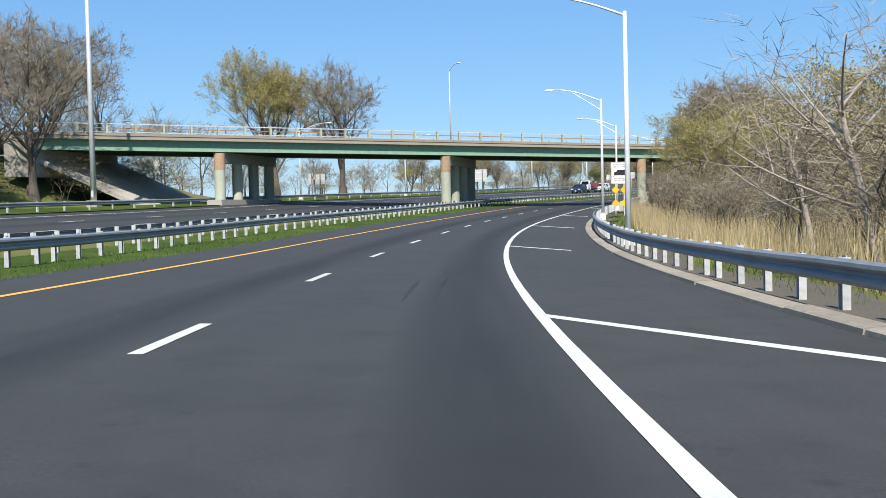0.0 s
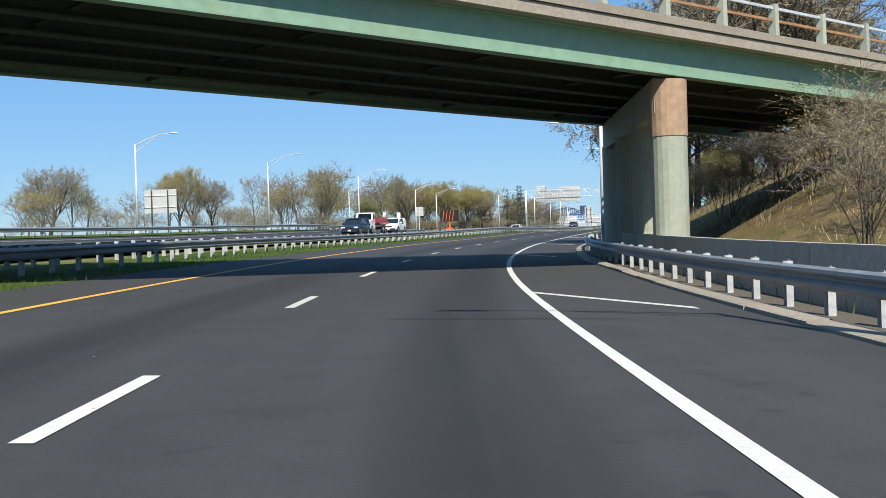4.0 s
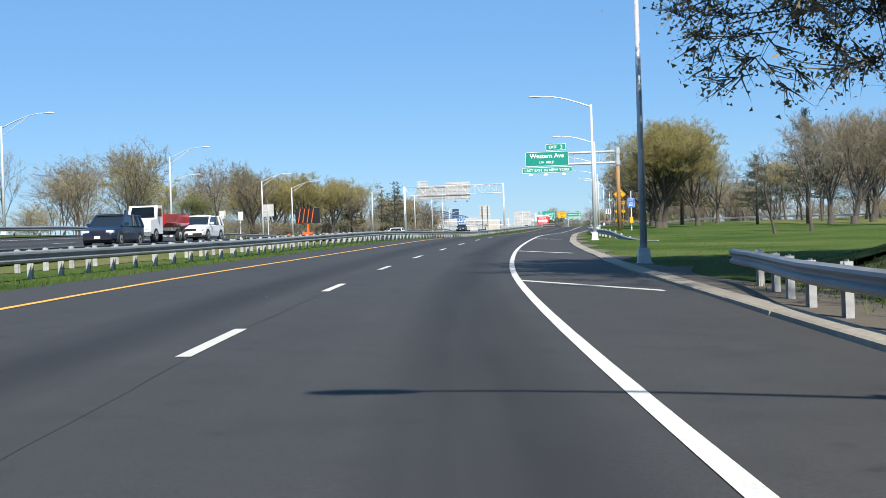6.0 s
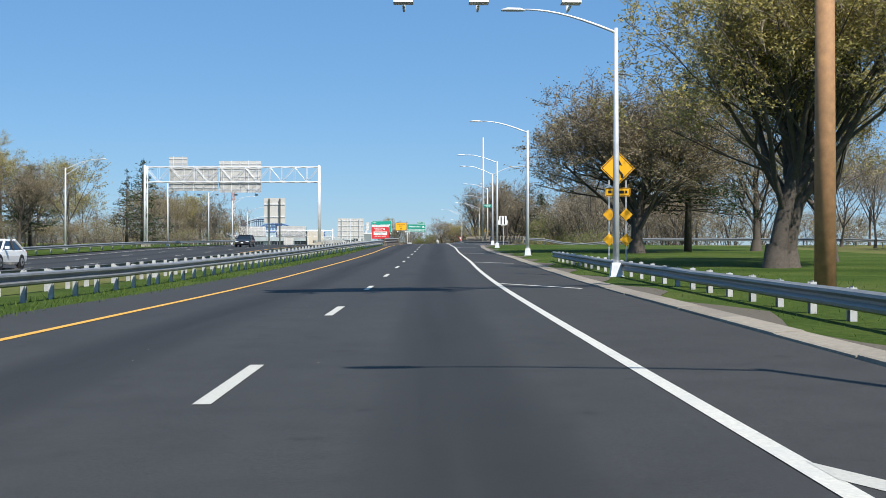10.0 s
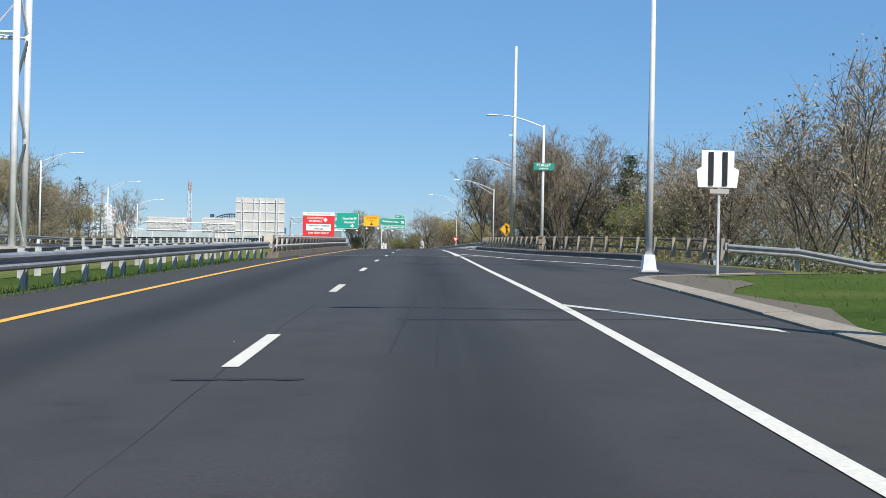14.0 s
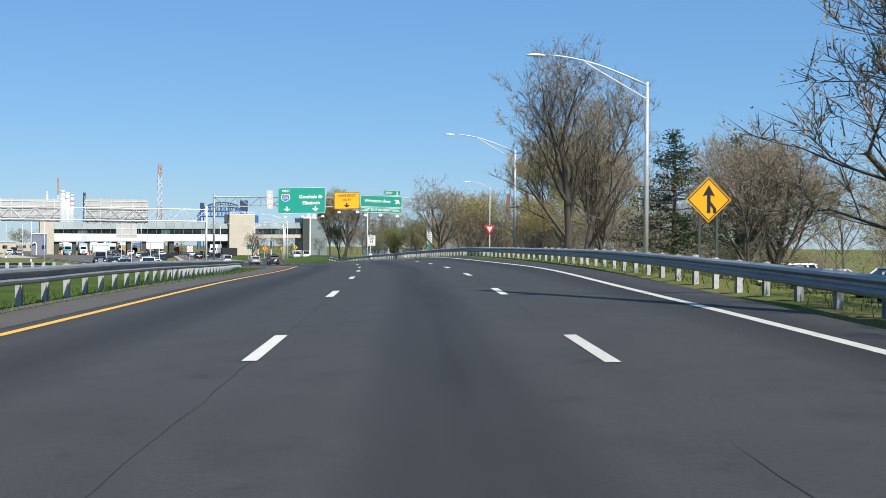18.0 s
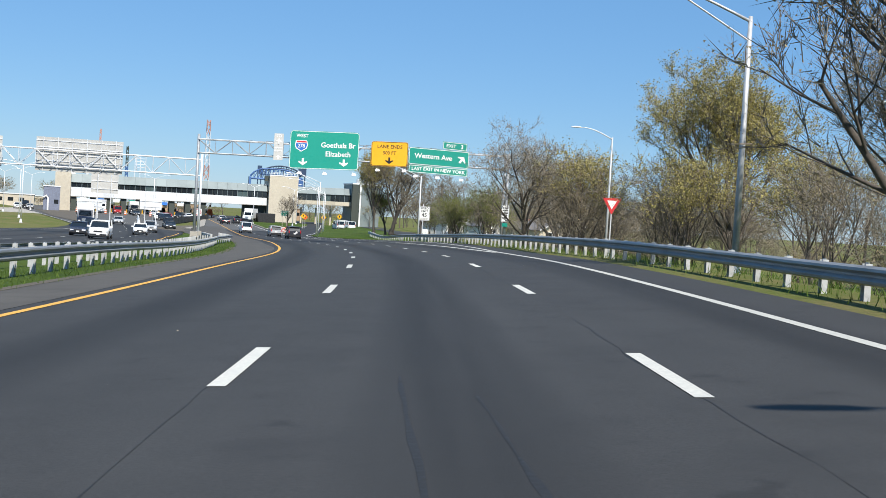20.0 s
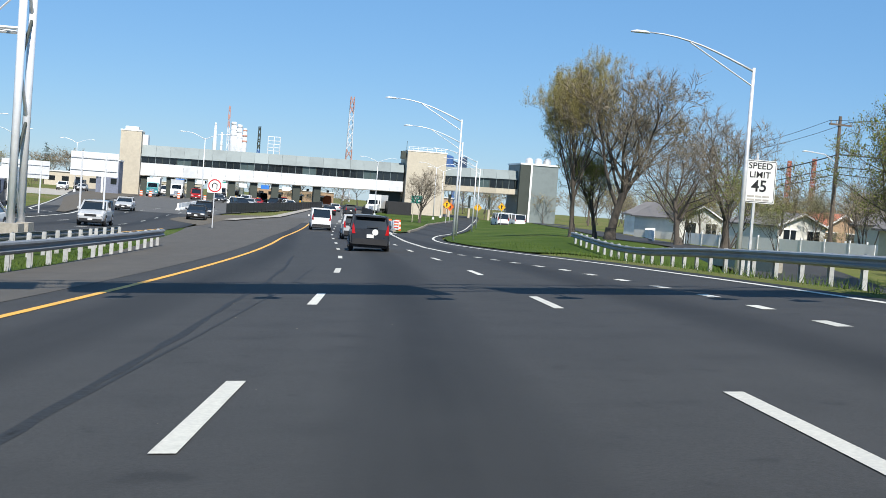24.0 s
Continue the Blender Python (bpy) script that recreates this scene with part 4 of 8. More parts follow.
# masts
for _s, _o, _h, _lab in ((470.6, 8.76, 19.4, "very tall grey steel mast behind the overpass railing"), (91.3, -35.9, 22.0, "very tall grey steel light mast on the far verge")):
    _m = thing("mast", stand(_s, _o, land(_s, _o)), _lab, "mast")
    part("pole", Geo().tube([(0, 0, 0), (0, 0, _h * 0.5), (0, 0, _h)], [0.25, 0.19, 0.13], 12), GALV, _m, smooth=True)
    part("base", Geo().box((0, 0, 0.3), (0.9, 0.9, 0.6)), CONCRETE, _m)
    part("door", Geo().box((0.02, -0.26, 1.1), (0.2, 0.06, 0.5)), GALV, _m)
    if _s > 400:
        part("cabinet", Geo().box((0.42, -0.05, 2.3), (0.35, 0.28, 0.6)), GALV, _m)
        part("sensor", Geo().box((-0.3, 0, 11.2), (0.4, 0.12, 0.18)).tube([(0, 0, 11.2), (-0.3, 0, 11.2)], 0.03, 5), ALU, _m)
for _s, _o in ((20, None), (58, None), (135, None), (172, None), (207.5, -37.1), (242, -37.6), (271.8, -35.6), (306, -48.6), (312.4, -38.2), (334, -40.0), (379, -36.8), (412, None), (446, None), (480, None), (520, None), (560, None)):
    _o = _o or OPP_F(_s) - 3.0
    lamp(stand(_s, _o, land(_s, _o)), "slim aluminium lamp on the far verge, arm over the oncoming lanes", arms=(-1,), truss=True, arm=3.4, lift=0.9, height=8.2, group="far street lamps")
for _s, _o in ((200, 46), (262, 52), (315, 58), (150, 40)):
    lamp(stand(_s, _o, land(_s, _o)), "slim aluminium lamp beyond the lawn", arms=(1,), truss=True, arm=2.6, height=7.6, group="far street lamps")

# ------------------------------------------------------------------ the steel girder bridge over the road
BA, BB = at(107.0, -31.6), at(139.3, 6.3)      # the near ends of the outer piers
_ax = (BB - BA).xy.to_3d().normalized()
_zA, _zB = at(105.5, -33.4, 5.0).z, at(139.45, 6.4, 5.5).z
_zA += (_zB - _zA) * 2.4 / 52.3
BRIDGE = Matrix.Translation((BA.x, BA.y, 0)) @ Matrix.Rotation(math.atan2(_ax.y, _ax.x), 4, "Z")
SPAN = (BB - BA).xy.length
X0, X1 = -19.0, SPAN + 17.0
DEPTH = 10.2      # across the bridge


def soffit(x):
    """Height of the girders' underside along the bridge."""
    return _zA + (_zB - _zA) * x / SPAN


bridge = thing("road_bridge", BRIDGE, "green steel girder road bridge with tan concrete deck on concrete piers", "bridge")


def along(name, prof, mat, x0=X0, x1=X1, label="", n=12):
    """A profile of (across, up from the girders' underside) drawn along the bridge."""
    rows = [lambda a, b, x=x0 + (x1 - x0) * k / n: (x, a, soffit(x) + b) for k in range(n + 1)]
    return part(name, Geo().sweep(prof, rows, True), mat, bridge, label)


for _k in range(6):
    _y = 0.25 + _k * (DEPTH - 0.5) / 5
    # inner girders near-black: shade under the deck put into their colour
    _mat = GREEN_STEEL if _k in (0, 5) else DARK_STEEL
    along("girder", [(_y - 0.2, 0), (_y + 0.2, 0), (_y + 0.2, 0.05), (_y + 0.02, 0.05), (_y + 0.02, 0.95), (_y + 0.18, 0.95), (_y + 0.18, 1.0), (_y - 0.18, 1.0), (_y - 0.18, 0.95), (_y - 0.02, 0.95), (_y - 0.02, 0.05), (_y - 0.2, 0.05)], _mat, label="green painted steel girder" if _k in (0, 5) else "inner steel girder, near-black for the shade under the deck")
along("deck_slab", [(-0.3, 1.0), (-0.3, 1.3), (DEPTH + 0.3, 1.3), (DEPTH + 0.3, 1.0)], CURB, label="tan concrete deck edge")
for _y in (-0.36, DEPTH + 0.02):
    along("kerb", [(_y, 1.32), (_y + 0.34, 1.32), (_y + 0.34, 1.55), (_y, 1.55)], CURB, label="tan concrete kerb under the railing")
    for _h, _m in ((1.98, RUSTPOLE), (2.36, GALV)):
        along("railing_bar", [(_y + 0.13, _h), (_y + 0.2, _h), (_y + 0.2, _h + 0.08), (_y + 0.13, _h + 0.08)], _m)
    _pm = Geo().box((0, 0, 2.02), (0.2, 0.26, 0.98), taper=0.9).mesh("railing_post", COLUMN)
    _x = X0 + 1
    while _x < X1:
        part("railing_post", _pm, COLUMN, bridge).matrix_basis = Matrix.Translation((_x, _y + 0.17, soffit(_x)))
        _x += 2.6
for _x in np.arange(X0 + 3, X1, 5.5):      # cross frames between the girders, near-black for the shade there
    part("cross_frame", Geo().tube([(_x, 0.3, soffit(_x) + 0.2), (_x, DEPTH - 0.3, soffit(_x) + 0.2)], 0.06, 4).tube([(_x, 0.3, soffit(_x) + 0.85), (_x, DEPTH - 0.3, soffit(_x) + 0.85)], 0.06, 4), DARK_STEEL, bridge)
_mid = 0.485 * SPAN
_rd = BRIDGE.to_3x3().inverted() @ Vector((-math.sin(line(138)[3]), math.cos(line(138)[3]), 0))
SKEW = _rd.x / _rd.y - 0.05      # the piers stand almost in line with the road below
for _x, _foot in ((0.0, at(104, -31).z), (_mid, at(120.5, -12.5).z), (SPAN - 0.35, at(140, 6.4).z)):
    _t = soffit(_x)
    part("pier_cap", Geo().sweep([(-0.6, -1.05), (0.6, -1.05), (0.6, -0.05), (-0.6, -0.05)], [lambda a, b, y=y: (_x + a + SKEW * y, y, _t + b) for y in (0.5, DEPTH)], True), COLUMN, bridge, "long concrete cap beam")
    for _k in range(4):
        _y = 0.45 + _k * (DEPTH - 0.9) / 3
        part("column", Geo().tube([(_x + SKEW * _y, _y, _foot - 0.4), (_x + SKEW * _y, _y, _t - (1.7 if _k == 0 else 0.95))], 0.52, 20), COLUMN, bridge, "round concrete column", smooth=False)
        if _k == 0:
            part("column_head", Geo().tube([(_x + SKEW * _y, _y, _t - 1.7), (_x + SKEW * _y, _y, _t - 0.1)], 0.54, 20), CAP, bridge, "brown stained column head")
    part("plinth", Geo().sweep([(-0.75, -0.6), (-0.68, 0.6), (0.68, 0.6), (0.75, -0.6)], [lambda a, b, y=y: (_x + a + SKEW * y, y, _foot + b) for y in (-0.6, DEPTH + 0.8)], True), CONCRETE, bridge)
# abutments with sloped paving
for _x, _d in ((X0 + 3.5, 1), (X1 - 3.5, -1)):
    _ab = Geo().box((_x - _d * 2.0, DEPTH / 2, soffit(_x) - 0.6), (2.0, DEPTH + 1.5, 3.6))
    _ab.v = [(x + SKEW * y, y, z) for x, y, z in _ab.v]
    part("abutment", _ab, CONCRETE, bridge)
    _z = soffit(_x) - 0.8
    _g0 = _z - 4.6
    _sp = Geo().add([(_x - _d, 0.6, _z), (_x - _d, DEPTH + 1, _z), (_x + _d * 8.5, DEPTH + 1, _g0), (_x + _d * 8.5, 0.6, _g0), (_x - _d, 0.6, _z - 0.4), (_x - _d, DEPTH + 1, _z - 0.4), (_x + _d * 8.5, DEPTH + 1, _g0 - 0.4), (_x + _d * 8.5, 0.6, _g0 - 0.4)],
                             [(0, 1, 2, 3), (4, 7, 6, 5), (0, 3, 7, 4), (1, 5, 6, 2), (3, 2, 6, 7), (0, 4, 5, 1)])
    _sp.v = [(x + SKEW * y, y, z) for x, y, z in _sp.v]
    if _d > 0:
        part("slope_paving", _sp, CONCRETE, bridge, "sloped concrete paving under the span")
_dl = lamp(BRIDGE @ Matrix.Translation((0.5 * SPAN, -0.2, soffit(0.5 * SPAN) + 1.3)) @ Matrix.Rotation(radians(90), 4, "Z"), "slim street lamp on the bridge parapet", height=7.6, arm=1.6, lift=0.5, base=False, radius=0.08)

# low concrete wall behind the rail at the pier
_wall = thing("parapet_wall", Matrix(), "low weathered concrete wall beside the bridge pier", "wall", kind="structure")
_s = 112.0
while _s < 148:
    _e = min(_s + 6, 148) - 0.03
    part("wall_panel", Geo().sweep([(0, -0.3), (0.06, 0.98), (0.36, 0.98), (0.40, -0.3)], [lambda a, b, q=q: at(q, PAVE_R(q) + 1.25 + a, b + land(q, 7) * 0) for q in (_s, (_s + _e) / 2, _e)], True), CONCRETE, _wall)
    _s += 6

# ------------------------------------------------------------------ signs and gantries
def rounded(w, h, r, n=4):
    """Outline of a plate with round corners, its middle at the origin."""
    out = []
    for cx, cz, a0 in ((w / 2 - r, -h / 2 + r, -90), (w / 2 - r, h / 2 - r, 0), (-w / 2 + r, h / 2 - r, 90), (-w / 2 + r, -h / 2 + r, 180)):
        out += [(cx + r * math.cos(radians(a0 + 90 * k / n)), cz + r * math.sin(radians(a0 + 90 * k / n))) for k in range(n + 1)]
    return out


def plate(parent, cx, cz, w, h, mat, y=0.0, border=None, name="panel", r=0.12, thick=0.05, inset=0.06, line_w=0.045):
    """A sign panel with an inlaid border, facing -y."""
    p = part(name, Geo().prism([(cx + a, cz + b) for a, b in rounded(w, h, r)], y, y + thick), mat, parent)
    if border:
        o, i = rounded(w - inset, h - inset, r * 0.9), rounded(w - inset - 2 * line_w, h - inset - 2 * line_w, r * 0.75)
        n = len(o)
        pts = [(cx + a, y - 0.005, cz + b) for a, b in o] + [(cx + a, y - 0.005, cz + b) for a, b in i]
        part("border", Geo().add(pts, [(k, (k + 1) % n, n + (k + 1) % n, n + k) for k in range(n)]), border, p)
    return p


def diamond(parent, cx, cz, side, y, mat=None, border=BLACK, name="panel"):
    d = side / math.sqrt(2)
    p = part(name, Geo().prism([(cx, cz - d), (cx + d, cz), (cx, cz + d), (cx - d, cz)], y, y + 0.02), mat or SIGNYEL, parent)
    if border:
        o, i = d * 0.94, d * 0.88
        pts = [(cx, y - 0.004, cz - o), (cx + o, y - 0.004, cz), (cx, y - 0.004, cz + o), (cx - o, y - 0.004, cz),
               (cx, y - 0.004, cz - i), (cx + i, y - 0.004, cz), (cx, y - 0.004, cz + i), (cx - i, y - 0.004, cz)]
        part("border", Geo().add(pts, [(k, (k + 1) % 4, 4 + (k + 1) % 4, 4 + k) for k in range(4)]), border, p)
    return p


def flat_shape(name, pts, y, mat, parent):
    part(name, Geo().add([(x, y, z) for x, z in pts], [tuple(range(len(pts)))]), mat, parent)


def merge_symbol(p, cx, cz, k, y):
    """Straight arrow with a lane that joins from the side."""
    flat_shape("arrow", [(cx - 0.055 * k, cz - 0.42 * k), (cx + 0.055 * k, cz - 0.42 * k), (cx + 0.055 * k, cz + 0.15 * k), (cx + 0.2 * k, cz + 0.1 * k), (cx, cz + 0.46 * k), (cx - 0.2 * k, cz + 0.1 * k), (cx - 0.055 * k, cz + 0.15 * k)], y, BLACK, p)
    flat_shape("arrow", [(cx + 0.055 * k, cz - 0.05 * k), (cx + 0.24 * k, cz - 0.28 * k), (cx + 0.24 * k, cz - 0.42 * k), (cx + 0.14 * k, cz - 0.42 * k), (cx + 0.14 * k, cz - 0.30 * k), (cx + 0.055 * k, cz - 0.19 * k)], y, BLACK, p)


def down_arrow(p, cx, cz, k, y, mat, tilt=0):
    a = [(-0.12, 0.45), (0.12, 0.45), (0.12, 0.0), (0.5, 0.12), (0.5, -0.02), (0.0, -0.38), (-0.5, -0.02), (-0.5, 0.12), (-0.12, 0.0)]
    c, s = math.cos(radians(tilt)), math.sin(radians(tilt))
    flat_shape("arrow", [(cx + k * (u * c - v * s), cz + k * (u * s + v * c)) for u, v in a], y, mat, p)


def bars(p, cx, cz, w, h, rows, y, mat, gap=0.5):
    """Lines of lettering that cannot be read."""
    for r in range(rows):
        z = cz + (rows / 2 - r - 0.5) * h
        x = cx - w / 2
        while x < cx + w / 2 - 0.04:
            l = min(random.uniform(0.12, 0.34) * w, cx + w / 2 - x)
            part("lettering", Geo().add([(x, y, z - h * gap / 2), (x + l, y, z - h * gap / 2), (x + l, y, z + h * gap / 2), (x, y, z + h * gap / 2)], [(0, 1, 2, 3)]), mat, p)
            x += l + 0.05 * w


LIGHT_G = Geo().box((0, -0.75, -0.12), (0.42, 0.34, 0.2), taper=0.7).tube([(0, 0.0, 0.1), (0, -0.1, -0.25), (0, -0.6, -0.25)], 0.03, 5)
LIGHT_MESH = LIGHT_G.mesh("sign_light", ALU)


def truss_beam(parent, x0, x1, z0, z1, depth, r=0.05, bay=1.5, mat=None, name="truss"):
    """A box truss along x: four chords as one part, the braces as another."""
    mat = mat or ALU
    for y in (0, depth):
        for z in (z0, z1):
            part("chord", Geo().tube([(x0, y, z), (x1, y, z)], r, 6), mat, parent)
    n = max(1, round((x1 - x0) / bay))
    for k in range(n):
        a, b = x0 + (x1 - x0) * k / n, x0 + (x1 - x0) * (k + 1) / n
        zz = (z0, z1) if k % 2 else (z1, z0)
        for y in (0, depth):
            part("brace", Geo().tube([(a, y, zz[0]), (b, y, zz[1])], r * 0.6, 5), mat, parent)
            part("upright", Geo().tube([(b, y, z0), (b, y, z1)], r * 0.5, 5), mat, parent)
        for z in (z0, z1):
            part("brace", Geo().tube([(a, 0, z), (b, depth, z)], r * 0.5, 5), mat, parent)


def tower_leg(parent, x, y0, y1, z, r=0.13, mat=None):
    """Two uprights side by side, zigzag bars between them."""
    mat = mat or ALU
    for y in (y0, y1):
        part("leg", Geo().tube([(x, y, -0.6), (x, y, z)], r, 10), mat, parent, smooth=True)
        part("foot", Geo().box((x, y, 0.1), (0.7, 0.7, 0.5)), CONCRETE, parent)
    n = max(3, int(z / 1.6))
    for k in range(n):
        a, b = 0.4 + (z - 0.6) * k / n, 0.4 + (z - 0.6) * (k + 1) / n
        part("brace", Geo().tube([(x, y0 if k % 2 else y1, a), (x, y1 if k % 2 else y0, b)], r * 0.45, 6), DARK_STEEL if k % 2 else mat, parent)


# cantilever sign before the exit
wa = thing("overhead_sign", stand(286.3, 0), "green overhead exit sign on a rusty cantilever post", "road sign")
part("post", Geo().tube([(8.88, 0.35, -0.6), (8.88, 0.35, 9.0)], [0.24, 0.2], 14), RUSTPOLE, wa, "rust brown steel post", smooth=True)
part("post_cap", Geo().tube([(8.88, 0.35, 7.2), (8.88, 0.35, 9.1)], 0.235, 14).tube([(8.88, 0.35, 8.42), (8.88, 0.35, 8.9)], 0.3, 12).tube([(8.88, 0.35, 7.22), (8.88, 0.35, 7.7)], 0.3, 12), GALV, wa, "grey steel sleeve with flanges")
for _z in (7.46, 8.66):
    part("arm", Geo().tube([(8.7, 0.35, _z), (-0.6, 0.35, _z)], 0.13, 10), GALV, wa, smooth=True)
for _k in range(6):
    _x = 8.3 - 1.35 * _k
    part("brace", Geo().tube([(_x, 0.35, 8.6), (_x - 1.3, 0.35, 7.5)], 0.045, 6), GALV, wa)
    if _k % 2:
        part("brace", Geo().tube([(_x, 0.35, 7.5), (_x, 0.35, 8.6)], 0.04, 6), GALV, wa)
_p = plate(wa, 1.34, 8.12, 4.7, 1.62, GREEN, border=WHITE)
lettering("Western Ave", 0.66, (1.34, 8.43), -0.012, WHITE, _p, 0.014, 1.02)
lettering("1/4", 0.40, (0.72, 7.74), -0.012, WHITE, _p, 0.006)
lettering("MILE", 0.38, (1.68, 7.74), -0.012, WHITE, _p, 0.006, 1.1)
_p = plate(wa, 2.33, 9.36, 2.24, 0.76, GREEN, border=WHITE, r=0.08)
lettering("EXIT", 0.4, (2.02, 9.35), -0.012, WHITE, _p, 0.006, 1.1)
lettering("3", 0.56, (2.93, 9.35), -0.012, WHITE, _p, 0.01)
_p = plate(wa, 1.33, 6.92, 5.45, 0.68, GREEN, border=WHITE, r=0.06)
lettering("LAST EXIT IN NEW YORK", 0.42, (1.33, 6.9), -0.012, WHITE, _p, 0.006, 1.02)
for _x in (-0.39, 1.2, 3.15):
    part("sign_light", LIGHT_MESH, GALV, wa, "pale floodlight box on a bracket").matrix_basis = Matrix.Translation((_x, 0.1, 6.52))

# gantry over all lanes
gan = thing("sign_gantry", stand(622.1, 0, 0, 0.5), "aluminium truss gantry with green and yellow overhead signs", "sign gantry")


def hang(x):
    """Height of the road below the beam at x, less the beam's fall to the right."""
    return at(622.1, x).z - at(622.1, 0).z - 0.036 * x


truss_beam(gan, -12.0, 17.2, 7.95, 9.2, 1.3, mat=GANTRY)
_p = plate(gan, -0.55, 8.54, 6.42, 3.52, GREEN, y=-0.3, border=WHITE, r=0.3)
lettering("WEST", 0.42, (-2.65, 9.82), -0.312, WHITE, _p, 0.008)
lettering("Goethals Br", 0.66, (0.70, 9.02), -0.312, WHITE, _p, 0.012)
lettering("Elizabeth", 0.66, (0.72, 8.2), -0.312, WHITE, _p, 0.012)
flat_shape("shield", [(-3.2, 8.65), (-2.7, 8.35), (-2.2, 8.65), (-2.1, 9.0), (-2.2, 9.4), (-3.2, 9.4), (-3.3, 9.0)], -0.309, WHITE, _p)
flat_shape("shield", [(-3.13, 8.7), (-2.7, 8.43), (-2.27, 8.7), (-2.18, 9.0), (-2.22, 9.16), (-3.18, 9.16), (-3.22, 9.0)], -0.312, SIGNBLUE, _p)
flat_shape("shield", [(-3.18, 9.2), (-2.22, 9.2), (-2.25, 9.35), (-3.15, 9.35)], -0.314, SIGNRED, _p)
lettering("278", 0.46, (-2.7, 8.88), -0.316, WHITE, _p, 0.008)
down_arrow(_p, -2.5, 7.4, 0.8, -0.312, WHITE)
down_arrow(_p, 1.3, 7.4, 0.8, -0.312, WHITE)
_p = plate(gan, 5.55, 8.43, 3.48, 2.3, SIGNYEL, y=-0.3, border=BLACK, r=0.22)
lettering("LANE ENDS", 0.46, (5.55, 9.1), -0.312, BLACK, _p, 0.003)
lettering("500 FT", 0.44, (5.55, 8.52), -0.312, BLACK, _p, 0.003)
down_arrow(_p, 5.55, 7.78, 0.75, -0.312, BLACK)
_p = plate(gan, 10.29, 8.37, 5.82, 1.6, GREEN, y=-0.3, border=WHITE, r=0.16)
lettering("Western Ave", 0.66, (9.75, 8.37), -0.312, WHITE, _p, 0.012)
down_arrow(_p, 12.5, 8.37, 0.85, -0.312, WHITE, tilt=143)
_p = plate(gan, 10.28, 7.17, 5.68, 0.72, GREEN, y=-0.3, border=WHITE, r=0.06)
lettering("LAST EXIT IN NEW YORK", 0.45, (10.28, 7.15), -0.312, WHITE, _p, 0.006)
_p = plate(gan, 11.78, 9.57, 2.36, 0.74, GREEN, y=-0.3, border=WHITE, r=0.08)
lettering("EXIT", 0.42, (11.4, 9.55), -0.312, WHITE, _p, 0.006, 1.1)
lettering("3", 0.56, (12.45, 9.55), -0.312, WHITE, _p, 0.01)
_p = plate(gan, -4.78, 8.72, 0.85, 2.45, SIGNBACK, y=-0.25, r=0.05)
lettering("TO", 0.36, (-4.78, 9.72), -0.262, WHITE, _p, 0.003)
for _a in ([(-0.04, 0.34), (0.04, 0.34), (0.05, -0.3), (-0.05, -0.3)], [(-0.33, -0.02), (0.33, -0.02), (0.05, 0.16), (-0.05, 0.16)], [(-0.15, -0.3), (0.15, -0.3), (0.04, -0.2), (-0.04, -0.2)]):
    flat_shape("symbol", [(-4.78 + u, 9.22 + v) for u, v in _a], -0.262 - 0.002 * len(_a), WHITE, _p)
bars(_p, -4.78, 8.5, 0.7, 0.27, 2, -0.262, WHITE)
down_arrow(_p, -4.78, 7.8, 0.42, -0.262, WHITE, tilt=180)
for _q in [c for c in gan.children] + [d for c in gan.children for d in c.children]:
    for _v in _q.data.vertices:
        _v.co.z += hang(_v.co.x)
for _x, _z in ((-2.8, 6.5), (-0.5, 6.5), (2.2, 6.5), (4.4, 7.0), (6.9, 7.0), (8.0, 6.55), (10.1, 6.55), (12.4, 6.55)):
    part("sign_light", LIGHT_MESH, GALV, gan, "pale floodlight box on a bracket").matrix_basis = Matrix.Translation((_x, -0.2, _z + hang(_x)))
tower_leg(gan, -12.0, 0.2, 1.5, 9.65 + hang(-12.0), mat=GANTRY)
tower_leg(gan, 17.2, 0.2, 1.5, 9.45 + hang(17.2), mat=GANTRY)
_p = plate(gan, 17.1, 3.7, 0.75, 1.6, WHITE, y=-0.1, border=BLACK, r=0.05, line_w=0.02, name="notice")
bars(_p, 17.1, 3.75, 0.55, 0.24, 5, -0.112, BLACK)
_p = plate(gan, 17.1, 2.6, 0.55, 0.35, GREEN, y=-0.1, r=0.03, name="notice")


def sign_back(parent, x0, x1, z0, z1, y=0.0, ribs=3, uprights=0, mat=None):
    """A panel seen from behind, with stiffening bars."""
    p = part("panel", Geo().box(((x0 + x1) / 2, y + 0.12, (z0 + z1) / 2), (x1 - x0, 0.04, z1 - z0)), mat or SIGNBACK, parent, "bare grey back of a sign")
    for k in range(ribs):
        z = z0 + (z1 - z0) * (k + 0.5) / ribs
        part("rib", Geo().box(((x0 + x1) / 2, y + 0.07, z), (x1 - x0 - 0.05, 0.06, 0.07)), ALU, p)
    for k in range(uprights):
        x = x0 + (x1 - x0) * (k + 0.5) / uprights
        part("upright", Geo().box((x, y + 0.03, (z0 + z1) / 2), (0.07, 0.06, z1 - z0 + 0.1)), ALU, p)
    return p


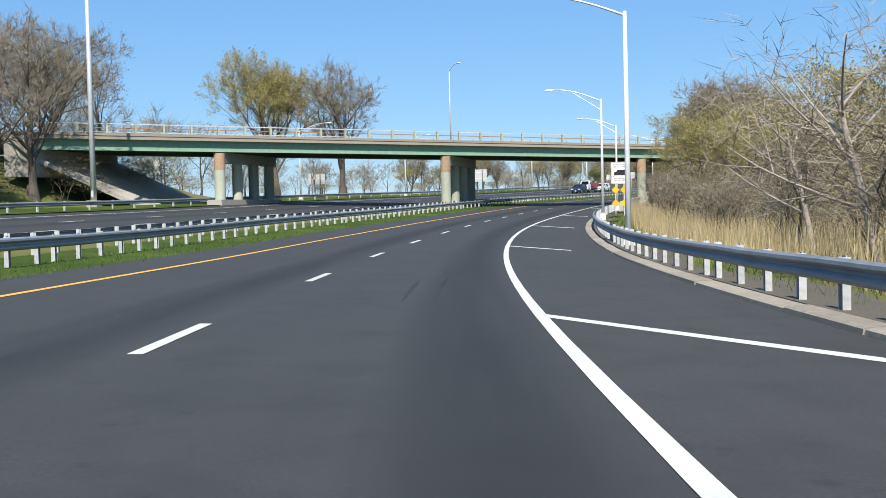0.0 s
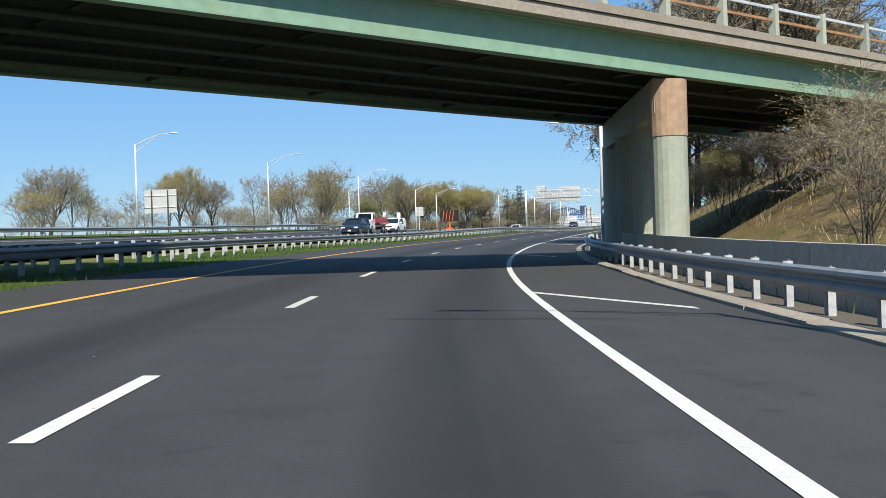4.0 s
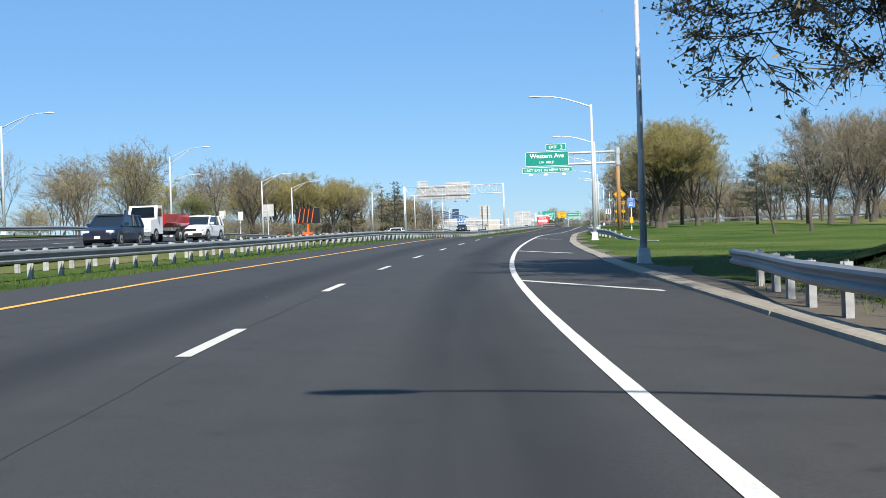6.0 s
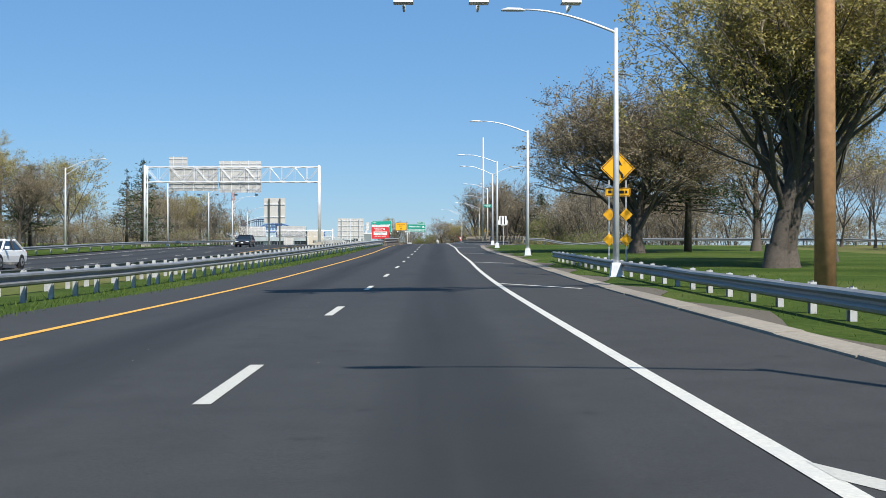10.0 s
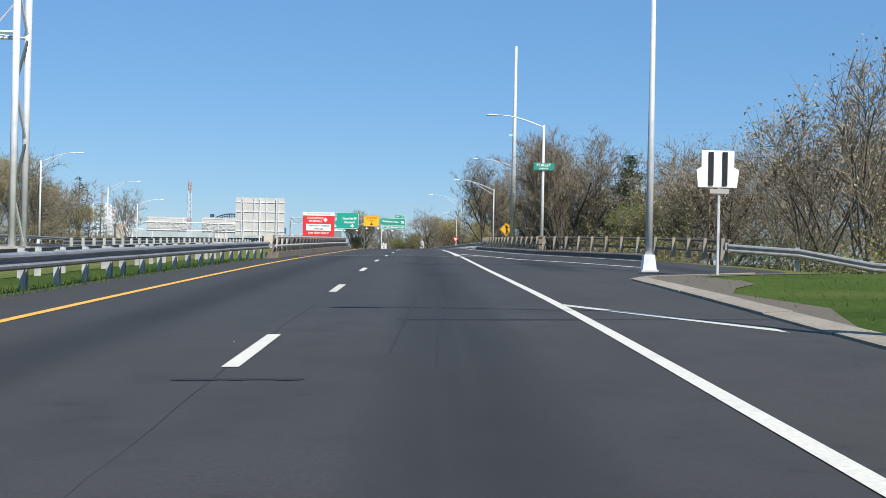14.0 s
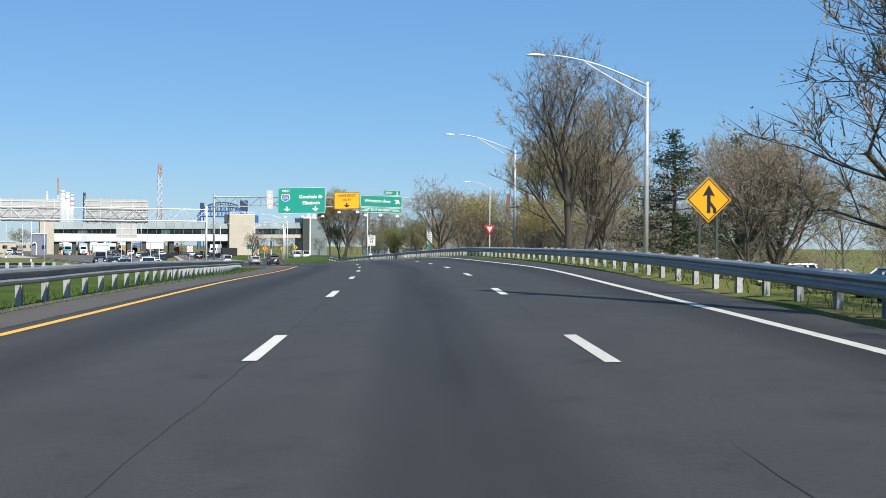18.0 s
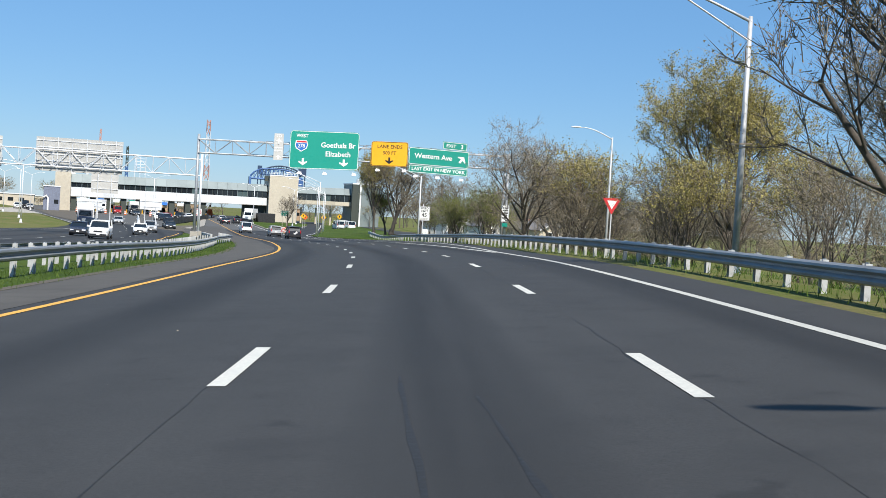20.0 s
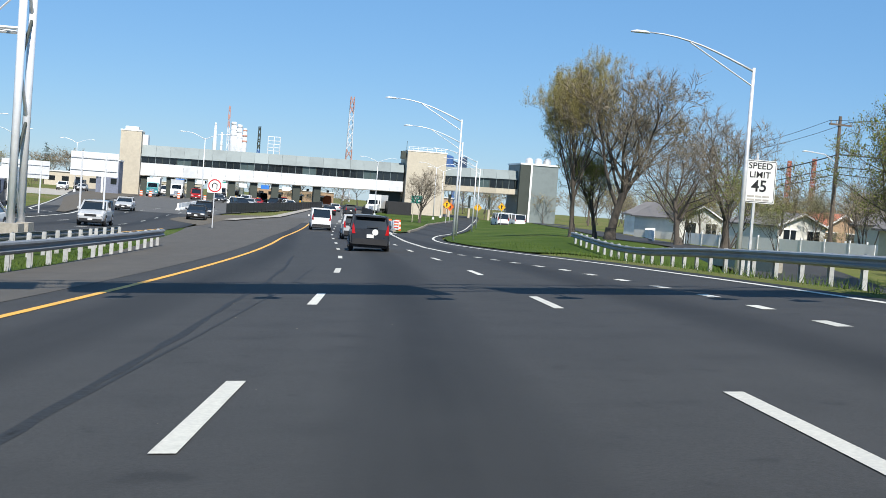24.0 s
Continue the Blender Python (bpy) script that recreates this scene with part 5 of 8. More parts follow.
opg = thing("sign_gantry", stand(402.5, 0.4, 0), "grey truss gantry over the oncoming lanes, signs from behind", "sign gantry")
tower_leg(opg, -14.2, 0.0, 1.2, 9.6, 0.12)
tower_leg(opg, -35.0, 0.0, 1.2, 9.6, 0.12)
truss_beam(opg, -35.0, -14.2, 7.6, 9.4, 1.2, 0.055)
sign_back(opg, -32.4, -26.5, 6.6, 9.6, 1.3, 4, 5)
sign_back(opg, -26.4, -21.3, 6.4, 10.2, 1.3, 5, 5)
sign_back(opg, -32.4, -30.2, 9.65, 10.7, 1.3, 2, 2)
for _x in (-31.5, -29, -26.8, -24.5, -22):
    part("sign_light", LIGHT_MESH, BLACK, opg).matrix_basis = Matrix.Translation((_x, 1.6, 6.3)) @ Matrix.Rotation(math.pi, 4, "Z")
og2 = thing("sign_gantry", stand(647, 0.1, 0), "grey truss gantry across the widening oncoming lanes", "sign gantry")
_z2 = at(646, -11.7, 0).z - at(646, 0).z
tower_leg(og2, -11.7, 0.0, 1.2, 9.6 + _z2, 0.13)
tower_leg(og2, -47.0, 0.0, 1.2, 9.2 + _z2, 0.13)
truss_beam(og2, -47.0, -11.7, 7.2 + _z2, 9.0 + _z2, 1.2, 0.06, 1.8)
sign_back(og2, -29.5, -20.3, 6.7 + _z2, 10.4 + _z2, 1.3, 5, 6)
sign_back(og2, -42, -33, 6.9 + _z2, 10.2 + _z2, 1.3, 5, 6)


def posted_back(s, x0, x1, z0, z1, label, posts=2, ribs=2, uprights=0, mat=None, post_mat=None):
    """A sign seen from behind on posts; x0 and x1 are metres beside the road."""
    c = (x0 + x1) / 2
    t = thing("road_sign", stand(s, c, land(s, c)), label, "road sign")
    w = x1 - x0
    sign_back(t, -w / 2, w / 2, z0, z1, 0.05, ribs, uprights, mat)
    for k in range(posts):
        x = -w / 2 + w * (k + 0.5) / posts
        part("post", Geo().box((x, 0, (z1 - 0.1) / 2 - 0.2), (0.11, 0.11, z1 + 0.4)), post_mat or DARK_STEEL, t)
    return t


posted_back(360, -14.2, -12.4, 2.6, 4.72, "square road sign from behind on two dark posts", 2, 2)
posted_back(476.4, -17.4, -12.7, 1.2, 4.85, "large road sign from behind with a grid of steel ribs", 3, 4, 4, post_mat=ALU)
posted_back(213, -39.1, -35.8, 1.95, 4.2, "grey back of a road sign on two posts on the verge", 2, 2)
posted_back(690, -18.3, -15.2, 3.3, 4.9, "pale wide sign from behind on two thin posts", 2, 2, mat=FASCIA, post_mat=ALU)
posted_back(668, -24.5, -21.2, 5.0, 8.0, "grey sign back high on two posts", 2, 3, post_mat=ALU)
posted_back(712, -27.5, -23.6, 2.9, 4.4, "low wide sign back beside the oncoming lanes", 3, 2, mat=FASCIA, post_mat=ALU)
posted_back(320, -40.5, -38.9, 3.6, 5.3, "square grey sign back on one post", 1, 1, post_mat=ALU)
posted_back(320, -44.1, -43.4, 3.2, 4.4, "small white plate on a white post", 1, 0, mat=WHITE, post_mat=WHITE)
posted_back(330, -50.3, -49.3, 3.6, 4.9, "small white plate on a tall post", 1, 0, mat=WHITE, post_mat=WHITE)
posted_back(190, -60, -56.8, 2.2, 4.0, "blue grey sign back among the trees", 2, 1)
posted_back(120, -44.8, -44.2, 2.0, 3.4, "narrow sign from behind on a thin post", 1, 0, post_mat=ALU)

# red warning board for lorries
hz = thing("road_sign", stand(482.3, -9.82, -0.2), "red and white board about hazardous materials on two posts", "road sign")
for _x in (-1.0, 1.0):
    part("post", Geo().box((_x, 0.12, 1.8), (0.12, 0.14, 4.4)), DARK_STEEL, hz)
_p = plate(hz, 0, 2.5, 3.2, 2.2, SIGNRED, r=0.04, name="panel")
_q = plate(hz, 0, 3.78, 3.2, 0.36, WHITE, r=0.03, name="panel")
lettering("GOETHALS BR. PERMIT REQUIRED", 0.16, (0, 3.78), -0.012, GREYBAR, _q, 0.001)
lettering("HAZARDOUS", 0.27, (-0.33, 3.35), -0.012, WHITE, _p, 0.006)
lettering("MATERIALS", 0.27, (-0.33, 3.03), -0.012, WHITE, _p, 0.006)
diamond(_p, 0.68, 3.18, 0.32, -0.016, WHITE, None)
_q = plate(hz, 0, 2.42, 2.5, 0.66, WHITE, y=-0.02, r=0.03, name="panel")
lettering("OVERWEIGHT-OVERSIZE", 0.2, (0, 2.57), -0.032, BLACK, _q, 0.002)
lettering("VEHICLES", 0.22, (0, 2.27), -0.032, BLACK, _q, 0.002)
lettering("EXIT NEXT RIGHT", 0.26, (0, 1.83), -0.012, WHITE, _p, 0.006)

mg = thing("road_sign", stand(319.3, 9.4, -0.25), "yellow merge diamond over small yellow delineators on two posts", "road sign")
for _x in (-0.42, 0.42):
    part("post", Geo().box((_x, 0.05, 2.0), (0.07, 0.07, 4.6)), GALV, mg)
_p = diamond(mg, 0, 4.9, 1.2, -0.02)
merge_symbol(_p, 0, 4.9, 1.15, -0.03)
_q = plate(mg, 0, 3.72, 1.25, 0.42, SIGNYEL, border=BLACK, r=0.04, line_w=0.02, name="tab")
bars(_q, 0, 3.72, 0.95, 0.26, 1, -0.012, BLACK)
for _x in (-0.42, 0.42):
    for _z in (2.6, 1.35):
        diamond(mg, _x, _z, 0.45, -0.02, border=None, name="delineator")
ms = thing("road_sign", stand(505.6, 11.66, -0.16), "large yellow merge diamond on two dark posts", "road sign")
_h = land(505.6, 11.66)
for _x in (-0.33, 0.33):
    part("post", Geo().box((_x, 0.05, (2.6 + _h) / 2), (0.09, 0.09, 3.0 - _h)), DARK_STEEL, ms)
_p = diamond(ms, 0, 2.5, 1.22, -0.02)
merge_symbol(_p, 0, 2.5, 1.2, -0.03)
yl = thing("road_sign", stand(586.4, 16.35, 0.15), "red and white yield triangle on a steel post", "road sign")
_h = land(586.4, 16.35)
part("post", Geo().box((0, 0.05, (3.2 + _h) / 2), (0.07, 0.07, 3.4 - _h)), GALV, yl)
_p = part("panel", Geo().prism([(0, 2.25), (0.62, 3.32), (-0.62, 3.32)], 0, 0.02), SIGNRED, yl)
flat_shape("centre", [(0, 2.6), (0.33, 3.16), (-0.33, 3.16)], -0.006, WHITE, _p)
sl = thing("road_sign", stand(655.2, 15.8, -0.2), "white speed limit sign with black figures", "road sign")
part("post", Geo().box((-0.15, 0.06, 2.2), (0.1, 0.1, 5.4)), GALV, sl)
_p = plate(sl, 0, 3.75, 1.36, 1.75, WHITE, border=BLACK, r=0.07, line_w=0.025)
lettering("SPEED", 0.36, (0, 4.38), -0.012, BLACK, _p, 0.004, 1.05)
lettering("LIMIT", 0.36, (0, 4.02), -0.012, BLACK, _p, 0.004, 1.05)
lettering("45", 0.66, (0, 3.55), -0.012, BLACK, _p, 0.01)
bars(_p, 0, 3.08, 0.95, 0.14, 2, -0.012, GREYBAR)
rv = thing("road_sign", stand(392.4, 7.62, -0.2), "white route marker plates from behind on a thin post", "road sign")
part("post", Geo().box((0.05, 0, 1.5), (0.06, 0.06, 3.2)), GALV, rv)
part("panel", Geo().prism([(-0.5, 2.5), (0.5, 2.5), (0.55, 2.95), (0.42, 3.02), (0.42, 3.45), (-0.42, 3.45), (-0.42, 3.02), (-0.55, 2.95)], -0.05, -0.02), WHITE, rv)
for _x in (-0.18, 0.18):
    part("bar", Geo().box((_x, -0.07, 2.98), (0.13, 0.02, 0.86)), BLACK, rv)
part("tab", Geo().box((0.05, -0.05, 2.4), (0.5, 0.03, 0.12)), GREYBAR, rv)
fa = part("street_sign", Geo().prism(rounded(1.3, 0.48, 0.04), 0, 0.02), GREEN, _j, "green street name plate")
fa.matrix_basis = Matrix.Translation((0.02, -0.16, 5.45))
lettering("FOREST", 0.25, (0, 0.08), -0.006, WHITE, fa, 0.002, 1.1)
lettering("AVENUE", 0.15, (0, -0.14), -0.006, WHITE, fa, 0.002, 1.1)
cb = thing("emergency_phone", stand(280.8, 10.02, 0), "yellow roadside phone box under a blue sign and solar panel", "phone box")
part("post", Geo().box((0, 0, 2.0), (0.09, 0.09, 4.1)), ALU, cb)
_p = plate(cb, 0, 2.85, 0.72, 0.95, SIGNBLUE, y=-0.08, border=WHITE, r=0.04, line_w=0.015)
lettering("CALL", 0.22, (0, 2.85), -0.095, WHITE, _p, 0.004)
lettering("BOX", 0.22, (0, 2.6), -0.095, WHITE, _p, 0.004)
bars(_p, 0, 3.13, 0.5, 0.13, 1, -0.095, WHITE)
part("box", Geo().box((0, -0.16, 1.1), (0.34, 0.24, 0.6)), SIGNYEL, cb, "yellow metal box")
part("solar_panel", Geo().box((-0.25, 0, 3.95), (0.5, 0.35, 0.04), m=Matrix.Translation((-0.25, 0, 3.95)) @ Matrix.Rotation(radians(28), 4, "Y") @ Matrix.Translation((0.25, 0, -3.95))), GLASS, cb)
# lorry sign with its delineators before the bridge
ls = thing("road_sign", stand(100, 6.35, 0), "white low clearance sign with a lorry picture over yellow delineators", "road sign")
for _x in (-0.35, 0.35):
    part("post", Geo().box((_x, 0.05, 2.0), (0.08, 0.08, 4.4)), GALV, ls)
_p = plate(ls, 0, 3.5, 1.4, 1.8, WHITE, border=BLACK, r=0.05, line_w=0.02)
flat_shape("symbol", [(-0.45, 3.3), (0.5, 3.3), (0.5, 3.75), (-0.2, 3.75), (-0.25, 3.6), (-0.45, 3.55)], -0.012, BLACK, _p)
bars(_p, 0, 4.1, 1.0, 0.2, 2, -0.012, GREYBAR)
bars(_p, 0, 2.95, 1.0, 0.2, 2, -0.012, GREYBAR)
for _x in (-0.35, 0.35):
    for _z in (2.1, 1.0):
        diamond(ls, _x, _z, 0.45, -0.02, border=None, name="delineator")
nu = thing("road_sign", stand(700, -9.3, 0.25), "white no U-turn sign with a red ring", "road sign")
part("post", Geo().box((0, 0.05, 1.5), (0.07, 0.07, 3.4)), GALV, nu)
_p = plate(nu, 0, 3.0, 1.1, 1.1, WHITE, r=0.06)
part("ring", Geo().add([(r * math.cos(a), -0.012, 3.0 + r * math.sin(a)) for a in np.linspace(0, 2 * math.pi, 24, False) for r in (0.5, 0.41)], [(2 * k, 2 * ((k + 1) % 24), 2 * ((k + 1) % 24) + 1, 2 * k + 1) for k in range(24)]), SIGNRED, _p)
part("arrow", Geo().tube([(0.17, -0.014, 2.75), (0.17, -0.014, 3.1), (0, -0.014, 3.22), (-0.17, -0.014, 3.1), (-0.17, -0.014, 2.85)], 0.035, 4), BLACK, _p)
# message board trailer
vm = thing("message_board", stand(312, -31.9, 0), "message board on an orange trailer, seen from behind", "message board")
part("board", Geo().box((0, 0, 3.3), (3.3, 0.25, 2.0)), BLACK, vm)
for _x in (-1.1, -0.5, 0.1, 0.7):
    part("strut", Geo().box((_x, -0.16, 3.3), (0.1, 0.06, 1.9), m=Matrix.Translation((_x, 0, 3.3)) @ Matrix.Rotation(radians(10), 4, "Y") @ Matrix.Translation((-_x, 0, -3.3))), ORANGE, vm)
part("mast", Geo().box((0, 0.1, 1.5), (0.25, 0.25, 2.0)), ORANGE, vm)
part("trailer", Geo().box((0, 0, 0.65), (2.6, 1.4, 0.28)).box((0, -0.2, 0.95), (1.2, 0.7, 0.4)), ORANGE, vm)
for _x in (-1.15, 1.15):
    part("wheel", Geo().tube([(_x - 0.1, 0, 0.32), (_x + 0.1, 0, 0.32)], 0.32, 14), RUBBER, vm)
for _x in (2.3, 3.0, -2.4):
    _b = thing("traffic_barrel", stand(311, -31.9 + _x, 0), "orange and white traffic barrel", "traffic barrel", "traffic barrels")
    for _k, _m in enumerate((ORANGE, WHITE, ORANGE, WHITE, ORANGE)):
        part("band", Geo().tube([(0, 0, 0.19 * _k), (0, 0, 0.19 * _k + 0.19)], [0.28 - 0.012 * _k, 0.27 - 0.012 * _k], 12), _m, _b)

# ------------------------------------------------------------------ toll plaza and what stands round it
plaza = thing("toll_plaza", stand(862, 0), "toll plaza with a long glazed office bridge between tan towers", "toll plaza")
PW = 9.0


def level(x, a, b):
    """A height that climbs from the first tower to the second."""
    return a + (b - a) * (x + 28.1) / 55.3


def quad_block(name, x0, x1, low, high, y0, y1, mat, parent, lean=0.0, label=""):
    """A length of the office bridge between two heights given as functions; lean moves its top back."""
    pts = []
    for x in (x0, x1):
        pts += [(x, y0, low(x)), (x, y1, low(x)), (x, y1, high(x)), (x, y0 + lean, high(x))]
    return part(name, Geo().add(pts, [(0, 1, 2, 3), (7, 6, 5, 4), (0, 4, 5, 1), (1, 5, 6, 2), (2, 6, 7, 3), (3, 7, 4, 0)]), mat, parent, label)


def office(x0, x1, hs, parent, bay=2.96, fascia_mat=None):
    """Fascia, window band and sloped roof panels in bays; hs are the four pairs of heights."""
    f = [lambda x, p=p: level(x, *p) for p in hs]
    n = round((x1 - x0) / bay)
    w = (x1 - x0) / n
    # solid near-black filler: the shade inside the offices is put into its colour
    part_core = quad_block("office_core", x0 + 0.05, x1 - 0.05, lambda x: f[0](x) + 0.25, lambda x: f[2](x) - 0.05, 0.5, PW, DARK_STEEL, parent, label="near-black block in place of the unlit inside of the office bridge")
    for k in range(n):
        a, b = x0 + w * k, x0 + w * (k + 1) - 0.03
        quad_block("fascia_panel", a, b, f[0], f[1], 0.0, 0.3, fascia_mat or FASCIA, parent)
        quad_block("roof_panel", a, b, f[2], f[3], -0.25, PW + 0.3, PANEL, parent, lean=1.6)
        for j in (0, 1):
            c = a + j * w / 2
            quad_block("window_pane", c + 0.06, c + w / 2 - 0.06, lambda x: f[1](x) + 0.02, lambda x: f[2](x) - 0.02, 0.16, 0.2, GLASS if (k * 2 + j) % 9 not in (5, 6) else PANEL_GLASS, parent)
            quad_block("mullion", c - 0.05, c + 0.05, f[1], f[2], 0.08, 0.3, DARK_STEEL if j else PANEL, parent)
    quad_block("soffit", x0, x1, lambda x: f[0](x) - 0.12, lambda x: f[0](x) - 0.02, 0.05, PW, CONCRETE, parent)


office(-28.1, 27.0, ((4.06, 4.72), (6.63, 6.87), (7.96, 8.8), (10.37, 10.82)), plaza)
office(36.0, 53.2, ((4.9, 5.65), (6.3, 6.85), (7.6, 8.7), (9.6, 10.7)), plaza, fascia_mat=TAN)


def tower(x0, x1, y0, y1, z, mat, name="tower", label=""):
    t = part(name, Geo().box(((x0 + x1) / 2, (y0 + y1) / 2, z / 2 - 0.5), (x1 - x0, y1 - y0, z + 1)), mat, plaza, label)
    part("parapet", Geo().box(((x0 + x1) / 2, (y0 + y1) / 2, z + 0.12), (x1 - x0 + 0.16, y1 - y0 + 0.16, 0.25)), WHITE, t)
    return t


_t1 = tower(-32.4, -28.2, -1.0, 7.0, 13.0, TAN, label="tan concrete stair tower")
part("plant_room", Geo().box((-30.4, 3, 13.6), (2.6, 4, 0.8)), WHITE, _t1)
part("side_wall", Geo().box((-27.6, 4, 6.2), (1.1, 4.5, 12.6)), FASCIA, _t1)
_t2 = tower(27.3, 35.8, -1.5, 8.0, 13.5, TAN, label="broad tan concrete stair tower")
for _x in np.arange(27.5, 36, 1.0):
    part("railing_post", Geo().box((_x, -1.4, 14.1), (0.07, 0.07, 0.9)), WHITE, _t2)
for _z in (14.15, 14.5):
    part("railing_bar", Geo().box((31.6, -1.4, _z), (8.5, 0.06, 0.06)), WHITE, _t2)
part("antenna", Geo().tube([(27.2, 0, 13.5), (27.2, 0, 15.6)], 0.05, 5), DARK_STEEL, _t2)
part("equipment", Geo().box((26.6, 0.5, 12.6), (1.0, 1.2, 1.6)), DARK_STEEL, _t2)
_tank = part("water_tank", Geo().tube([(38.0, 9, 10.5), (38.0, 9, 13.4)], 1.25, 16), BLUESTEEL, plaza, "round dark blue roof tank")
part("lid", Geo().tube([(38.0, 9, 13.4), (38.0, 9, 13.7)], [1.25, 0.5], 16), BLUESTEEL, _tank)
# booths and dark piers under the span
_px = [-27.2, -22.0, -17.8, -13.6, -9.3, -4.7, -0.2, 4.3, 8.7]
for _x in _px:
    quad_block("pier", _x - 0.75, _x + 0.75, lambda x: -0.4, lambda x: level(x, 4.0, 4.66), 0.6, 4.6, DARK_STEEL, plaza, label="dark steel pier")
    _b = thing("toll_booth", stand(867.2, _x + 1.0), "small white toll booth with dark windows on its island", "toll booth", "toll booths")
    part("island", Geo().sweep([(-0.7, -0.3), (-0.7, 0.2), (0.7, 0.2), (0.7, -0.3)], [lambda a, b, y=y, k=k: (a * k, y, b) for y, k in ((-5.5, 0.4), (-4, 1), (6, 1))], True), CONCRETE, _b)
    part("base", Geo().box((0, 0, 0.7), (1.2, 2.0, 1.1)), FASCIA, _b)
    part("window", Geo().box((0, 0, 1.7), (1.14, 1.94, 0.95)), GLASS, _b)
    part("roof", Geo().box((0, 0, 2.3), (1.7, 2.6, 0.22)), WHITE, _b)
    part("bollard", Geo().tube([(0, -3.4, 0.1), (0, -3.4, 1.15)], 0.16, 10), SIGNYEL, _b)
    part("lane_light", Geo().box((1.8, 2.2, 3.55), (0.55, 0.2, 0.5)), BLACK, _b)
for _k, _x in enumerate((-24.6, -19.9, -15.7, -11.4, -7, -2.4, 2.1)):
    _s = thing("lane_sign", stand(861.4, _x), "white and purple lane sign under the office bridge", "lane sign", "lane signs")
    part("panel", Geo().box((0, 0, 3.45), (1.7, 0.15, 0.85)), (WHITE, SIGNBLUE, WHITE, GREEN)[_k % 4], _s)
    part("hanger", Geo().box((0, 0.06, 3.97), (0.1, 0.08, 0.35)), DARK_STEEL, _s)
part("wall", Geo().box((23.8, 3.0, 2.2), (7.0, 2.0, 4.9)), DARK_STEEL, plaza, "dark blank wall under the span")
for _x in (38, 42.5, 47):
    part("pier", Geo().box((_x, 3.5, 2.3), (0.45, 0.45, 5.2)), TAN, plaza)
# buildings beside the plaza
gb = thing("grey_building", stand(862, 56.5), "grey panelled building with a tall white edge and roof plant", "building")
part("wall", Geo().box((0, 4, 5.8), (8.4, 12, 13.6)), PANEL, gb)
part("side_wall", Geo().box((-3.2, -1.9, 5.8), (2.4, 0.9, 13.4)), DARK_STEEL, gb)
part("corner_post", Geo().box((-1.9, -2.2, 5.9), (0.4, 0.5, 13.7)), WHITE, gb)
part("parapet", Geo().box((0, 4, 12.75), (8.8, 12.4, 0.35)), WHITE, gb)
for _x in (-1.5, 0.6, 2.6):
    part("roof_unit", Geo().tube([(_x, 2, 12.8), (_x, 2, 13.9), (_x, 2, 14.3)], [0.9, 0.85, 0.4], 12), GALV, gb)
ub = thing("utility_building", stand(846, -33.0), "low grey blue utility building beside the toll lanes", "building")
part("wall", Geo().box((0, 4, 3.0), (4.2, 8, 6.8)), stuff_mat("blue_grey_cladding", (0.17, 0.19, 0.25), 0.7, grain=3), ub)
part("window", Geo().box((1.2, -0.02, 2.4), (1.1, 0.08, 1.1)), GLASS, ub)
part("duct", Geo().tube([(-0.9, -0.4, -0.2), (-0.9, -0.4, 3.2), (-1.4, -0.4, 3.9), (-2.0, -0.4, 3.4)], 0.22, 8), WHITE, ub)
part("roof", Geo().box((0, 4, 6.5), (4.5, 8.3, 0.25)), FASCIA, ub)
for _s, _o, _w, _h, _lab in ((905, -46, 15, 3.6, "brown brick shed behind the toll lanes"), (985, -30, 24, 3.0, "tan low building behind the toll booths"), (1010, 12, 26, 3.4, "brown low building beyond the plaza"), (915, 40, 16, 4.2, "brown wall seen under the office bridge")):
    _b = thing("low_building", stand(_s, _o), _lab, "building", "low buildings")
    _wm = (CAP, TAN, CAP, CAP)[(_s // 5) % 4]
    part("wall", Geo().box((0, 5, _h / 2 - 0.5), (_w, 10, _h + 1)), _wm, _b)
    part("roof", Geo().box((0, 5, _h + 0.1), (_w + 0.5, 10.5, 0.25)), FASCIA, _b)
    for _k in range(int(_w / 3.2)):
        part("window", Geo().box((-_w / 2 + 1.7 + 3.2 * _k, -0.02, _h * 0.55), (1.6, 0.08, 1.1)), GLASS, _b)
# black fence
_fn = thing("screen_fence", Matrix(), "long low black screen fence on a pale kerb", "fence")
_s = 757.0
while _s < 862:
    _e = _s + 2.9
    part("fence_panel", Geo().sweep([(-0.03, 0.12), (-0.03, 1.32), (0.03, 1.32), (0.03, 0.12)], [lambda a, b, q=q: at(q, _fence(q) + a, b) for q in (_s, _e)], True), TRIM, _fn)
    part("fence_post", Geo().box((0, 0, 0.62), (0.09, 0.09, 1.5)), BLACK, _fn).matrix_basis = stand(_e + 0.05, _fence(_e + 0.05))
    _s += 3.0
_rb = table((800, 13.5), (830, 15.0), (858, 18.5), (880, 21))
_f2 = thing("screen_fence", Matrix(), "black screen fence along the kerb of the through lanes", "fence")
_s = 800.0
while _s < 880:
    part("fence_panel", Geo().sweep([(-0.03, 0.0), (-0.03, 1.15), (0.03, 1.15), (0.03, 0.0)], [lambda a, b, q=q: at(q, _rb(q) + a, b) for q in (_s, _s + 2.9)], True), TRIM, _f2)
    _s += 3.0
_bx = thing("storage_container", stand(836, 22.9), "black storage container beside the tan tower", "container")
part("body", Geo().box((0, 2.5, 1.35), (4.6, 5, 2.5)), TRIM, _bx)
for _k in range(11):
    part("rib", Geo().box((-2.1 + 0.42 * _k, -0.03, 1.35), (0.16, 0.06, 2.3)), TRIM, _bx)
